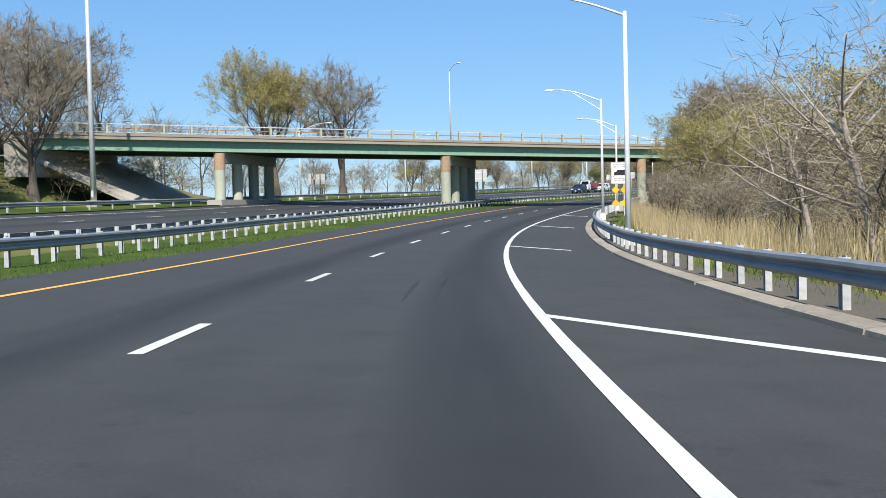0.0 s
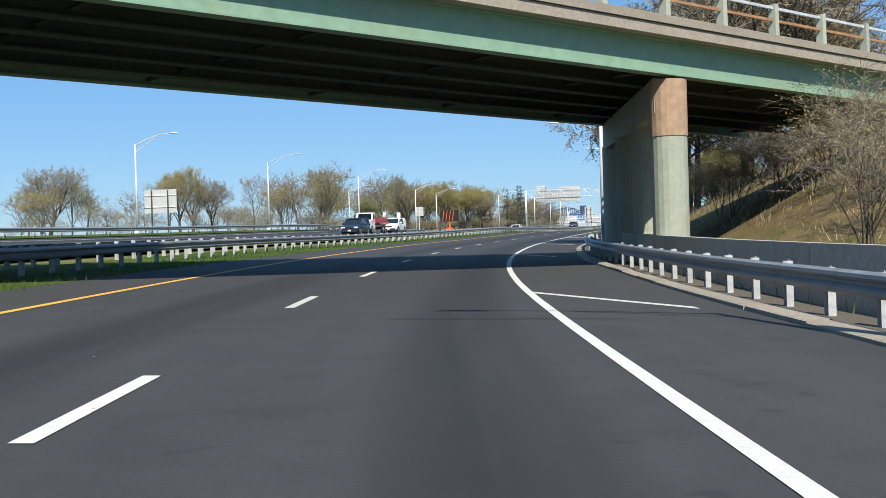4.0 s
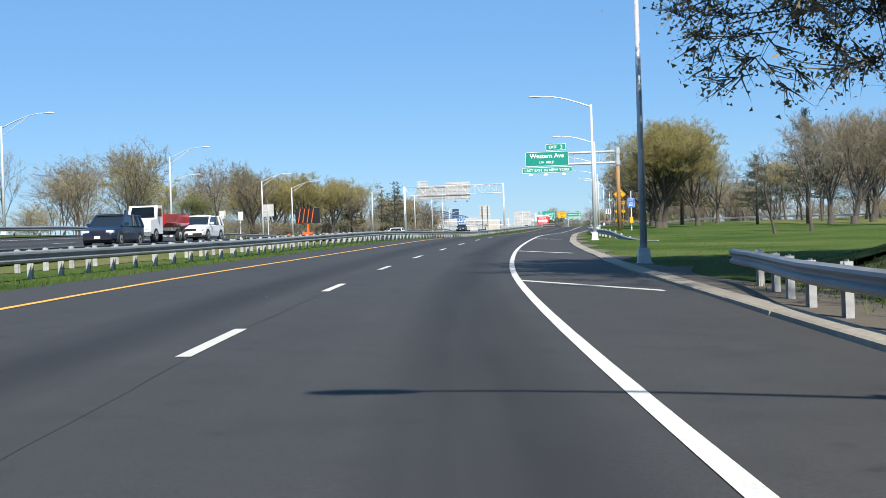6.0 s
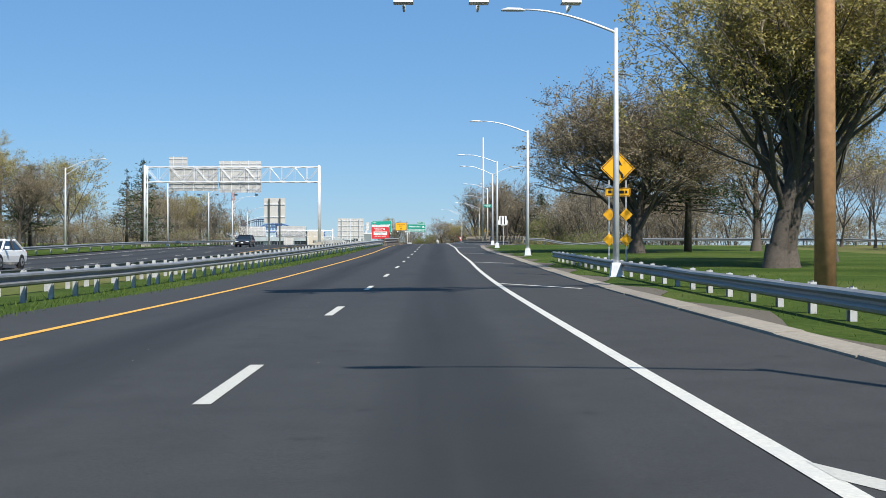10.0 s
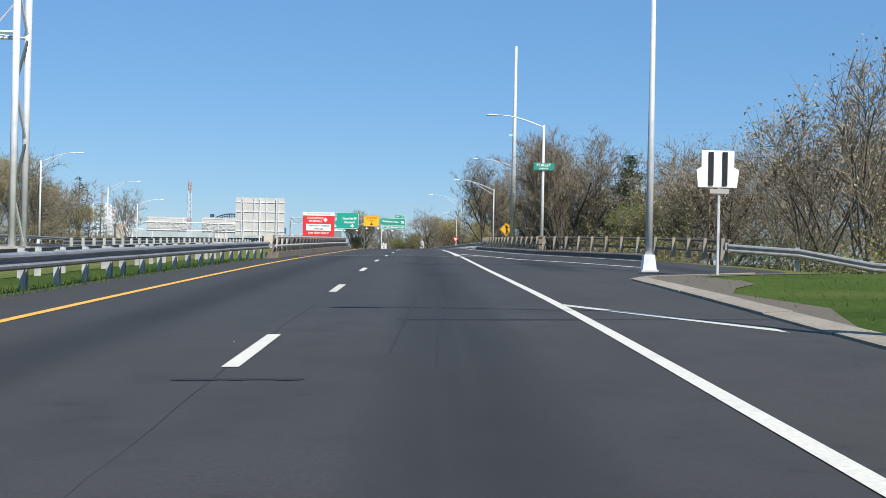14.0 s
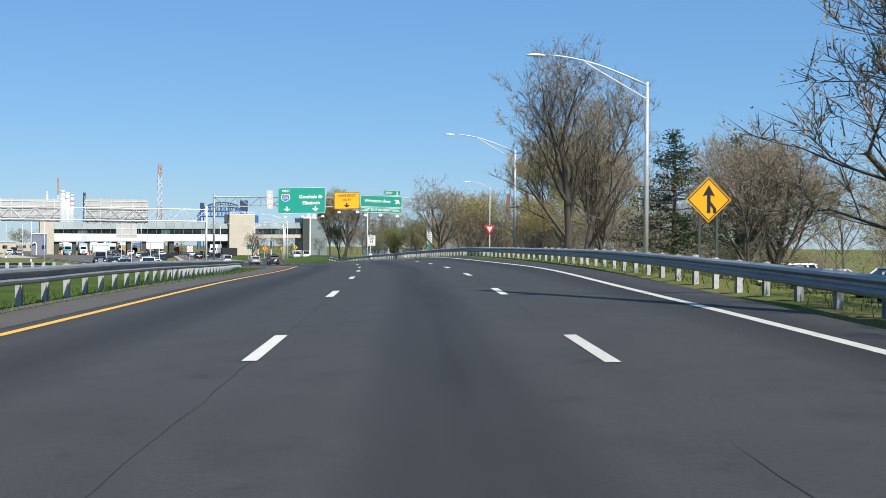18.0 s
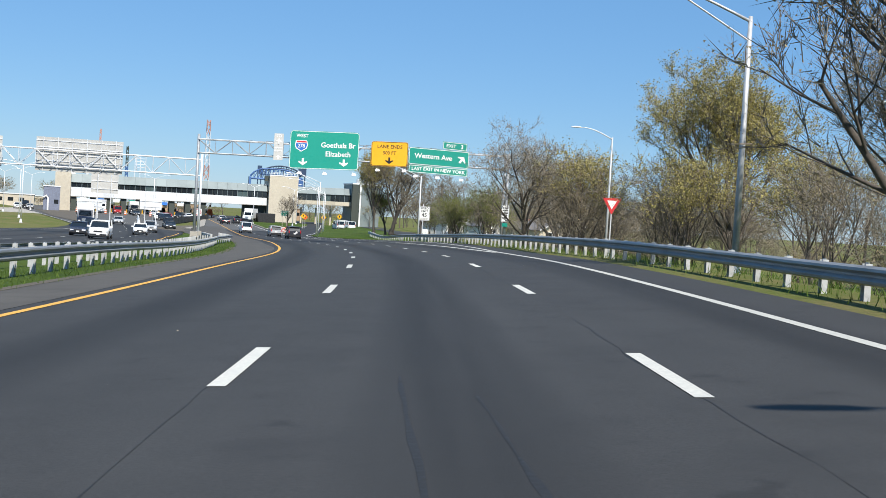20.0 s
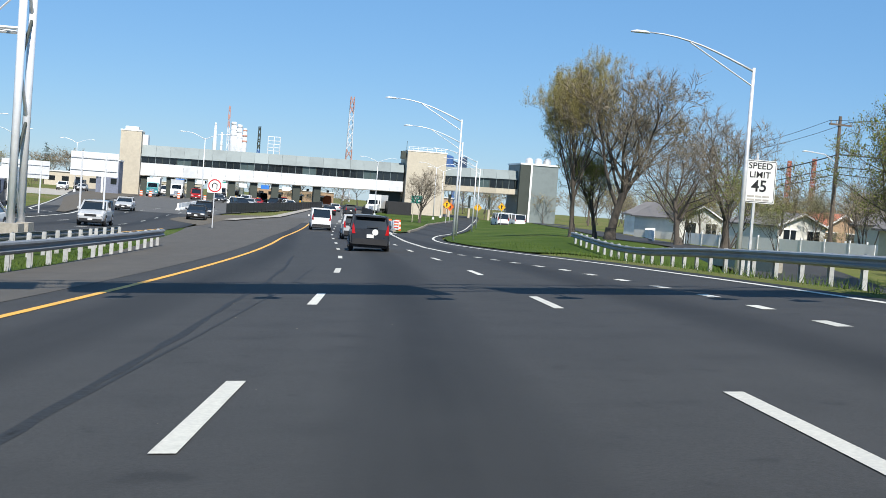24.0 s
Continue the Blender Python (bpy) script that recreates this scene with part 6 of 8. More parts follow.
# white concrete barriers
JERSEY = [(-0.3, -0.1), (-0.28, 0.1), (-0.12, 0.32), (-0.08, 0.85), (0.08, 0.85), (0.12, 0.32), (0.28, 0.1), (0.3, -0.1)]
_jo = table((758, -15.6), (765, -15.2), (806, -13.0))
for _k in range(13):
    _s = 759 + 3.3 * _k
    _j2 = thing("concrete_barrier", stand(_s + 1.6, _jo(_s + 1.6), 0, -3), "white painted concrete lane barrier", "barrier", "concrete barriers")
    part("barrier", Geo().sweep(JERSEY, [lambda a, b, y=y: (a, y, b) for y in (-1.6, 1.6)], True), WHITE, _j2)
for _k, (_s, _o) in enumerate(((842, -24.5), (842, -19.2), (840, -14.2), (836, -8), (870, 3), (872, 9.5), (868, 12.5), (846, -26.5), (720, 6.2), (716, 6.6))):
    _c = thing("traffic_barrel", stand(_s, _o, 0.05), "orange and white traffic barrel", "traffic barrel", "traffic barrels")
    for _q, _m in enumerate((ORANGE, WHITE, ORANGE, WHITE, ORANGE)):
        part("band", Geo().tube([(0, 0, 0.21 * _q), (0, 0, 0.21 * _q + 0.21)], [0.32 - 0.012 * _q, 0.31 - 0.012 * _q], 12), _m, _c)
_ob = thing("arrow_trailer", stand(874, 11.5), "orange work vehicle glowing with reflective paint", "trailer")
part("body", Geo().box((0, 0, 1.6), (2.6, 3.0, 1.8), taper=0.85), ORANGE, _ob)
part("wheel", Geo().tube([(-1.35, 0.5, 0.4), (-1.1, 0.5, 0.4)], 0.4, 12), RUBBER, _ob)
part("wheel", Geo().tube([(1.1, 0.5, 0.4), (1.35, 0.5, 0.4)], 0.4, 12), RUBBER, _ob)
_at = thing("crash_attenuator", stand(716, 6.4, 0.1), "pale grey crash cushion with a striped nose at the gore", "barrier")
for _k in range(4):
    part("bay", Geo().box((0.1 * _k, 0.5 + 1.0 * _k, 0.42), (0.8 + 0.08 * _k, 0.9, 0.75)), GALV, _at)
part("nose", Geo().tube([(0, -0.2, 0.1), (0, -0.2, 0.95)], 0.32, 12), WHITE, _at)
for _k in range(3):
    part("stripe", Geo().box((0, -0.53, 0.3 + 0.25 * _k), (0.42, 0.02, 0.1)), SIGNRED if _k != 1 else ORANGE, _at)
# small signs before the plaza
ex = thing("road_sign", stand(775, 16.7), "small green exit sign with a white arrow on two posts", "road sign")
for _x in (-0.45, 0.45):
    part("post", Geo().box((_x, 0.05, 1.5), (0.09, 0.09, 3.2)), TAN, ex)
_p = plate(ex, 0, 3.35, 1.6, 1.15, GREEN, border=WHITE, r=0.06, line_w=0.03)
lettering("EXIT", 0.36, (0, 3.6), -0.012, WHITE, _p, 0.004)
lettering("3", 0.42, (-0.3, 3.15), -0.012, WHITE, _p, 0.004)
down_arrow(_p, 0.35, 3.15, 0.42, -0.012, WHITE, tilt=143)
for _s, _o, _m, _h in ((790, 23.8, SIGNYEL, 2.9), (793, 24.9, ORANGE, 2.6), (788, 28.3, SIGNYEL, 2.8), (792, 33.0, SIGNYEL, 2.9)):
    _y = thing("road_sign", stand(_s, _o, land(_s, _o)), "yellow warning diamond on a thin post" if _m == SIGNYEL else "orange work diamond on a thin post", "road sign", "warning diamonds")
    part("post", Geo().box((0, 0.04, 1.5), (0.07, 0.07, 3.2)), GALV, _y)
    _p = diamond(_y, 0, _h, 0.95, -0.02, _m)
    flat_shape("symbol", [(-0.1, _h - 0.3), (0.1, _h - 0.3), (0.1, _h + 0.1), (0.22, _h + 0.1), (0, _h + 0.38), (-0.22, _h + 0.1), (-0.1, _h + 0.1)], -0.03, BLACK, _p)
for _s, _o in ((715, -36), (752, -38), (800, -43), (838, -38), (812, 25.5), (836, 31), (760, -12.8), (806, 14.5)):
    lamp(stand(_s, _o, land(_s, _o)), "tall slim grey lamp with two arms near the toll lanes", arms=(1, -1), arm=2.4, lift=0.7, height=9.2, group="plaza lamps", radius=0.09)
# chimneys and masts on the skyline beyond
FADED = stuff_mat("faded_red", (0.50, 0.27, 0.22), 0.8, grain=0.6, spread=0.08)
sky_w = stuff_mat("pale_haze_white", (0.62, 0.64, 0.68), 0.8, grain=0.4, spread=0.06)
for _o, _h, _r0, _r1, _lab in ((-17.3, 31, 0.9, 0.35, "slender white chimney on the skyline"), (-9.2, 32, 1.7, 1.1, "broad white industrial stack on the skyline"), (-6.6, 31, 1.5, 1.0, "broad white industrial stack on the skyline"), (-4.2, 29.5, 1.1, 0.8, "white industrial stack with reddish scaffold"), (-14.3, 27, 0.6, 0.3, "slender white chimney on the skyline")):
    _c = thing("chimney", stand(1150, _o), _lab, "chimney", "skyline chimneys")
    part("shaft", Geo().tube([(0, 0, -2), (0, 0, _h * 0.7), (0, 0, _h)], [_r0 * 1.3, _r0, _r1], 12), sky_w, _c, smooth=True)
    for _k in range(3):
        part("band", Geo().tube([(0, 0, _h - 1.2 - 2.4 * _k), (0, 0, _h - 0.6 - 2.4 * _k)], _r1 * 1.25 + 0.12 * _k, 12), FADED if _o > -6 else sky_w, _c)


def lattice(s, o, h, w, mat_list, label, category="mast", r=0.12, bays=12):
    """A square lattice mast in bands of colour."""
    t = thing("lattice_mast", stand(s, o), label, category)
    for sx, sy in ((-1, -1), (1, -1), (1, 1), (-1, 1)):
        for k in range(len(mat_list)):
            a, b = h * k / len(mat_list), h * (k + 1) / len(mat_list)
            wa, wb = w * (1 - 0.5 * a / h), w * (1 - 0.5 * b / h)
            part("leg", Geo().tube([(sx * wa / 2, sy * wa / 2, a), (sx * wb / 2, sy * wb / 2, b)], r, 4), mat_list[k], t)
    for k in range(bays):
        a, b = h * k / bays, h * (k + 1) / bays
        wa, wb = w * (1 - 0.5 * a / h) / 2, w * (1 - 0.5 * b / h) / 2
        m = mat_list[min(len(mat_list) - 1, int(len(mat_list) * (k + 0.5) / bays))]
        for y in (-1, 1):
            part("brace", Geo().tube([(-wa, y * wa, a), (wb, y * wb, b)], r * 0.7, 4), m, t)
            part("brace", Geo().tube([(wa, y * wa, a), (-wb, y * wb, b)], r * 0.7, 4), m, t)
        part("brace", Geo().tube([(wa, -wa, a), (wb, wb, b)], r * 0.7, 4), m, t)
    return t


lattice(1150, 43, 48, 3.2, [sky_w, sky_w, sky_w, FADED, sky_w, sky_w, sky_w, FADED], "tall red and white lattice tower on the skyline", r=0.15)
lattice(1150, -11.6, 39, 1.3, [sky_w, sky_w, sky_w, FADED], "thin reddish lattice mast on the skyline", r=0.14)
lattice(1150, 2.2, 31, 1.6, [sky_w, BLUESTEEL, DARK_STEEL], "narrow dark lattice crane tower on the skyline", r=0.2)
lattice(1150, 259, 36, 2.4, [sky_w, BRICKRED, BRICKRED], "red lattice mast behind the houses", r=0.25)
lattice(1150, 272, 38, 2.4, [sky_w, BRICKRED, BRICKRED], "red lattice mast behind the houses", r=0.25)
_fr = thing("steel_frame", stand(1150, 9), "white square steel frame on the skyline", "frame")
for _x in (-2.7, 0, 2.7):
    part("post", Geo().box((_x, 0, 13), (0.3, 0.3, 28)), sky_w, _fr)
for _z in (20.5, 22, 23.5, 25, 26.8):
    part("beam", Geo().box((0, 0, _z), (5.6, 0.3, 0.3)), sky_w, _fr)
# blue arch bridge far ahead
ab = thing("arch_bridge", stand(1250, 97), "distant blue steel truss bridge with an arched top", "bridge")
_n = 12
for _k in range(_n):
    _xa, _xb = -15 + 30 * _k / _n, -15 + 30 * (_k + 1) / _n
    _za, _zb = (21.5 + 5 * (1 - (x / 15) ** 4) for x in (_xa, _xb))
    part("arch_chord", Geo().tube([(_xa, 0, _za + 1), (_xb, 0, _zb + 1)], 0.5, 5), BLUESTEEL, ab)
    part("deck_beam", Geo().tube([(_xa, 0, 21), (_xb, 0, 21)], 0.6, 5), BLUESTEEL, ab)
    part("hanger", Geo().tube([(_xb, 0, 21), (_xb, 0, _zb + 1)], 0.28, 5), BLUESTEEL, ab)
    part("diagonal", Geo().tube([(_xa, 0, 21), (_xb, 0, _zb + 1)], 0.24, 5), BLUESTEEL, ab)
for _x in (-15, 15):
    part("pylon", Geo().box((_x, 0, 9), (1.4, 2.5, 26)), BLUESTEEL, ab)


# houses behind the side street
def house(s, o, w, d, eave, ridge, wall_mat, roof_mat, label, yaw=0, windows=2):
    t = thing("house", stand(s, o, land(s, o), yaw), label, "house")
    part("wall", Geo().prism([(-w / 2, -0.4), (w / 2, -0.4), (w / 2, eave), (0, ridge), (-w / 2, eave)], 0, d), wall_mat, t)
    for sx in (-1, 1):
        a, b = (sx * (w / 2 + 0.35), eave - 0.2 + 0.02), (0.0, ridge + 0.05)
        part("roof", Geo().prism([a, b, (b[0], b[1] + 0.14), (a[0], a[1] + 0.14)] if sx < 0 else [b, a, (a[0], a[1] + 0.14), (b[0], b[1] + 0.14)], -0.4, d + 0.4), roof_mat, t)
    for k in range(windows):
        x = -w / 2 + w * (k + 0.5) / windows
        f = part("window", Geo().box((x, -0.03, eave * 0.58), (w / windows * 0.5, 0.08, eave * 0.5)), GLASS, t)
        part("frame", Geo().box((x, -0.06, eave * 0.58 + eave * 0.27), (w / windows * 0.6, 0.1, 0.1)).box((x, -0.06, eave * 0.58 - eave * 0.27), (w / windows * 0.6, 0.1, 0.1)).box((x, -0.06, eave * 0.58), (0.08, 0.1, eave * 0.5)), WHITE, f)
    part("gable_board", Geo().prism([(-w / 2 - 0.3, eave - 0.15), (0, ridge), (w / 2 + 0.3, eave - 0.15), (w / 2 + 0.3, eave + 0.02), (0, ridge + 0.18), (-w / 2 - 0.3, eave + 0.02)], -0.45, -0.4), WHITE, t)
    return t


SIDING = stuff_mat("white_siding", (0.66, 0.65, 0.60), 0.7, grain=3, spread=0.06)
SHINGLE = stuff_mat("grey_shingle", (0.16, 0.15, 0.145), 0.9, grain=14, spread=0.3)
house(715, 45.2, 5.2, 9, 2.3, 3.4, SIDING, SHINGLE, "small white house with a low grey gable roof", 8)
house(735, 60, 8, 9, 2.6, 4.2, CAP, BRICKRED, "brown house with an orange red roof", 30)
house(752, 50, 7, 9, 2.8, 4.4, SIDING, SHINGLE, "white house behind bare trees", 20)
house(775, 57, 8, 10, 3.2, 5.0, FASCIA, SHINGLE, "pale grey house behind bare trees", 15)
house(676, 40, 4.6, 8, 2.2, 3.1, stuff_mat("cream_siding", (0.62, 0.55, 0.42), 0.7, grain=3, spread=0.08), SHINGLE, "cream house with white framed window and gable", 20, 1)
house(700, 52, 7.5, 9, 2.9, 4.6, SIDING, SHINGLE, "white house half hidden by shrubs", 10)


def picket(path, label, h=1.1):
    """A fence of boards between posts along a path of (s, o)."""
    t = thing("picket_fence", Matrix(), label, "fence", "picket fences")
    for (s0, o0), (s1, o1) in zip(path, path[1:]):
        a, b = at(s0, o0, land(s0, o0)), at(s1, o1, land(s1, o1))
        n = max(1, round((b - a).length / 2.4))
        yaw = math.atan2(b.y - a.y, b.x - a.x)
        for k in range(n):
            p, q = a.lerp(b, k / n), a.lerp(b, (k + 1) / n)
            l = (q - p).length
            m = Matrix.Translation(p) @ Matrix.Rotation(yaw, 4, "Z")
            part("fence_post", Geo().box((0, 0, h / 2 + 0.05), (0.12, 0.12, h + 0.25)), WHITE, t).matrix_basis = m
            part("fence_panel", Geo().box((l / 2, 0, h / 2 + 0.04), (l - 0.14, 0.05, h - 0.08)), WHITE, t).matrix_basis = m
    return t


picket([(765, 47), (735, 37.5), (716, 31)], "white board fence along the side street")
picket([(712, 32.5), (700, 36), (690, 39)], "white board fence before the small house")
picket([(704, 42), (690, 46), (676, 48)], "white board fence before the small house")
# utility poles with wires
_wp = [(640, 44), (700, 40.4), (760, 48), (820, 56)]
_tops = []
for _s, _o in _wp:
    _u = thing("utility_pole", stand(_s, _o, land(_s, _o), 12), "dark wooden utility pole with a crossarm and insulators", "utility pole", "utility poles")
    part("pole", Geo().tube([(0, 0, -0.3), (0, 0, 11.4)], [0.2, 0.13], 8), POLEWOOD, _u)
    part("crossarm", Geo().box((0, -0.12, 10.7), (2.2, 0.12, 0.14)), POLEWOOD, _u)
    for _x in (-0.95, -0.4, 0.95):
        part("insulator", Geo().tube([(_x, -0.12, 10.77), (_x, -0.12, 11.0)], 0.06, 6), GALV, _u)
    part("lamp_arm", Geo().tube([(0, 0, 7.6), (-1.2, 0, 8.2), (-2.6, 0, 8.3)], 0.05, 5), ALU, _u)
    part("lamp_head", HEAD_MESH, ALU, _u).matrix_basis = Matrix.Translation((-2.6, 0, 8.25))
    _tops.append((_u.matrix_world @ Vector((0, 0, 0)), _u.matrix_world.to_3x3()))
for _a, _b in zip(_tops, _tops[1:]):
    for _x, _z, _r in ((-0.95, 11.0, 0.02), (0.95, 11.0, 0.02), (0.12, 8.3, 0.05), (0.12, 7.3, 0.035), (0.12, 6.7, 0.035)):
        _p, _q = _a[0] + _a[1] @ Vector((_x, 0, _z)), _b[0] + _b[1] @ Vector((_x, 0, _z))
        _w = [_p.lerp(_q, u) - Vector((0, 0, 4 * u * (1 - u) * 0.9)) for u in np.linspace(0, 1, 9)]
        tagged(new("overhead_wire", Geo().tube(_w, _r, 4).mesh("overhead_wire", TRIM)), "black wire slung between the utility poles", "wire", "overhead wires")

# ------------------------------------------------------------------ vehicles
def wheel(parent, x, y, r, side, w=0.21):
    ty = part("wheel", Geo().tube([(x - w / 2, y, r), (x - w / 2 + 0.03, y, r), (x + w / 2 - 0.03, y, r), (x + w / 2, y, r)], [r * 0.93, r, r, r * 0.93], 18), RUBBER, parent, "black tyre")
    part("rim", Geo().tube([(x + side * (w / 2 - 0.02), y, r), (x + side * (w / 2 + 0.012), y, r)], [r * 0.66, r * 0.60], 14), CHROME, ty, "metal rim")
    part("hub", Geo().tube([(x + side * (w / 2), y, r), (x + side * (w / 2 + 0.03), y, r)], r * 0.2, 8), TRIM, ty)


def body_sweep(st, W):
    """Rounded sections along the car: (y, low, high, share of the width)."""
    g = Geo()
    ring = []
    for y, lo, hi, k in st:
        w, m = W / 2 * k, lo + (hi - lo) * 0.55
        ring.append([(-w * 0.86, lo), (-w * 0.98, lo + 0.12), (-w, m), (-w * 0.97, hi - 0.09), (-w * 0.88, hi), (0, hi + 0.025), (w * 0.88, hi), (w * 0.97, hi - 0.09), (w, m), (w * 0.98, lo + 0.12), (w * 0.86, lo)])
    n = 11
    for i, (y, *_) in enumerate(st):
        g.v += [(x, y, z) for x, z in ring[i]]
    for i in range(len(st) - 1):
        g.f += [(i * n + k, i * n + (k + 1) % n, (i + 1) * n + (k + 1) % n, (i + 1) * n + k) for k in range(n)]
    g.f += [tuple(range(n - 1, -1, -1)), tuple((len(st) - 1) * n + k for k in range(n))]
    return g


def vehicle(kind, s, o, paint, label, yaw=0.0, size=1.0, category=None):
    """A car of its kind, nose towards +y."""
    L, W, H, belt, hood, rear, cab, roof_w, r = {
        "suv": (4.55, 1.84, 1.68, 1.06, 1.02, 1.06, (-2.16, -1.86, 0.35, 1.15), 0.80, 0.36),
        "sedan": (4.75, 1.82, 1.45, 0.95, 0.88, 0.98, (-1.75, -0.95, 0.30, 1.15), 0.76, 0.33),
        "hatch": (3.85, 1.70, 1.42, 0.94, 0.88, 0.95, (-1.80, -1.55, 0.15, 0.75), 0.78, 0.31),
        "van": (5.4, 2.0, 2.15, 1.25, 1.12, 1.25, (-2.66, -2.55, 1.25, 1.95), 0.86, 0.35),
        "pickup": (5.6, 1.95, 1.85, 1.15, 1.12, 1.1, (-0.75, -0.55, 0.75, 1.40), 0.82, 0.39),
    }[kind]
    t = thing(category or ("car" if kind not in ("van", "pickup") else kind if kind == "van" else "pickup_truck"), stand(s, o, 0.012, yaw) @ Matrix.Scale(size, 4), label, {"van": "van", "pickup": "pickup truck"}.get(kind, "car"), "vehicles")
    e = L / 2
    st = [(-e, 0.42, rear - (0.2 if kind == "sedan" else 0.02), 0.9), (-e + 0.07, 0.30, rear - (0.05 if kind == "sedan" else 0.005), 0.96), (-e + 0.35, 0.24, rear, 0.99), (-e * 0.4, 0.22, belt, 1.0), (cab[3] - 0.1, 0.22, belt, 1.0), (cab[3] + 0.25, 0.22, hood, 0.99), (e - 0.55, 0.24, hood - 0.07, 0.96), (e - 0.12, 0.28, hood - 0.2, 0.88), (e, 0.36, hood - 0.36, 0.76)]
    b = part("body", body_sweep(st, W), paint, t, smooth=False)
    bw, tw = W / 2 * 0.93, W / 2 * roof_w
    z0, z1 = belt - 0.01, H - 0.04
    pts = [(-bw, cab[0], z0), (bw, cab[0], z0), (bw, cab[3], z0), (-bw, cab[3], z0), (-tw, cab[1], z1), (tw, cab[1], z1), (tw, cab[2], z1), (-tw, cab[2], z1)]
    for wn, q in (("rear_window", (0, 1, 5, 4)), ("side_window", (1, 2, 6, 5)), ("windscreen", (2, 3, 7, 6)), ("side_window", (3, 0, 4, 7))):
        part(wn, Geo().add([pts[k] for k in q], [(0, 1, 2, 3)]), GLASS, t, "dark tinted glass")
    rg = Geo()
    rg.sweep([(-1.03, -0.05), (-0.98, 0.02), (-0.6, 0.05), (0, 0.06), (0.6, 0.05), (0.98, 0.02), (1.03, -0.05)], [lambda a, c, y=y, k=k: (a * tw * k, y, z1 + c * k) for y, k in ((cab[1] - 0.10, 0.9), (cab[1] + 0.1, 1.0), ((cab[1] + cab[2]) / 2, 1.02), (cab[2] - 0.1, 1.0), (cab[2] + 0.12, 0.9))], True)
    part("roof", rg, paint, t, smooth=False)
    for sx in (-1, 1):
        for y0, y1 in ((cab[0], cab[1]), (cab[3], cab[2]), (0.5 * (cab[0] + cab[3]) - 0.15, 0.5 * (cab[1] + cab[2]) - 0.1)):
            part("pillar", Geo().tube([(sx * bw, y0, z0 - 0.02), (sx * tw, y1, z1 + 0.01)], 0.055 if y0 == cab[3] else 0.07, 6), paint if y0 in (cab[0], cab[3]) else TRIM, t)
        if kind in ("suv", "van"):
            y0 = cab[0] + (0.75 if kind == "suv" else 1.6)
            part("pillar", Geo().tube([(sx * bw, y0, z0 - 0.02), (sx * tw, y0 + 0.1, z1 + 0.01)], 0.08, 6), paint, t)
        part("mirror", Geo().box((sx * (W / 2 + 0.09), cab[3] - 0.35, belt + 0.08), (0.2, 0.12, 0.15)), paint, t)
        for y in (-L * 0.305, L * 0.31):
            # black disc on the body side stands in for the shaded wheel well
            part("wheel_arch", Geo().tube([(sx * (W / 2 - 0.12), y, r), (sx * (W / 2 + 0.004), y, r)], r * 1.16, 18), TRIM, t)
            wheel(t, sx * (W / 2 - 0.09), y, r, sx)
        if kind in ("suv", "van", "hatch"):
            part("tail_light", Geo().add([(sx * W * 0.37, -e - 0.03, rear - 0.24), (sx * W * 0.46, -e - 0.01, rear - 0.24), (sx * W * 0.455, cab[0] - 0.1, belt + 0.18 * (H - belt)), (sx * W * 0.425, cab[0] - 0.1, belt + 0.42 * (H - belt)), (sx * W * 0.405, cab[0] - 0.12, belt + 0.10 * (H - belt))], [(0, 1, 2, 3, 4), (4, 3, 2, 1, 0)]), REDLENS, t, "tall red tail light")
        else:
            part("tail_light", Geo().box((sx * W * 0.37, -e + 0.02, rear - 0.2), (W * 0.2, 0.1, 0.16)), REDLENS, t, "red tail light")
        part("headlight", Geo().box((sx * W * 0.34, e - 0.13, hood - 0.27), (W * 0.2, 0.2, 0.13)), CLEARLENS, t, "clear headlight")
    part("rear_bumper", Geo().box((0, -e + 0.05, 0.48), (W * 0.88, 0.16, 0.26)), TRIM if kind != "sedan" else paint, t)
    part("front_bumper", Geo().box((0, e - 0.08, 0.42), (W * 0.8, 0.18, 0.16)), TRIM, t)
    part("grille", Geo().box((0, e - 0.04, hood - 0.3), (W * 0.42, 0.12, 0.14)), TRIM, t)
    part("number_plate", Geo().box((0, -e - 0.025, rear - 0.32), (0.32, 0.02, 0.16)), WHITE, t)
    part("number_plate", Geo().box((0, e + 0.02, 0.46), (0.3, 0.02, 0.14)), WHITE, t)
    part("underside", Geo().box((0, 0, 0.26), (W * 0.84, L * 0.92, 0.12)), BLACK, t)
    if kind == "pickup":
        part("bed", Geo().box((0, -e + 0.95, belt - 0.06), (W * 0.84, 1.7, 0.16)), BLACK, t)
    if kind == "suv":
        part("spoiler", Geo().box((0, cab[1] - 0.12, z1 - 0.01), (tw * 1.8, 0.25, 0.05)), paint, t)
        part("rear_wiper", Geo().box((0.1, cab[0] - 0.03, belt + 0.1), (0.5, 0.03, 0.03)), TRIM, t)
    return t


WHITE_CAR, SILVER, GREYCAR = car_paint("white_car_paint", (0.78, 0.78, 0.77)), car_paint("silver_car_paint", (0.42, 0.43, 0.44)), car_paint("dark_grey_car_paint", (0.022, 0.026, 0.034))
NAVY, BLACKCAR, REDCAR = car_paint("blue_car_paint", (0.012, 0.022, 0.05)), car_paint("black_car_paint", (0.012, 0.012, 0.014)), car_paint("red_car_paint", (0.42, 0.02, 0.02))
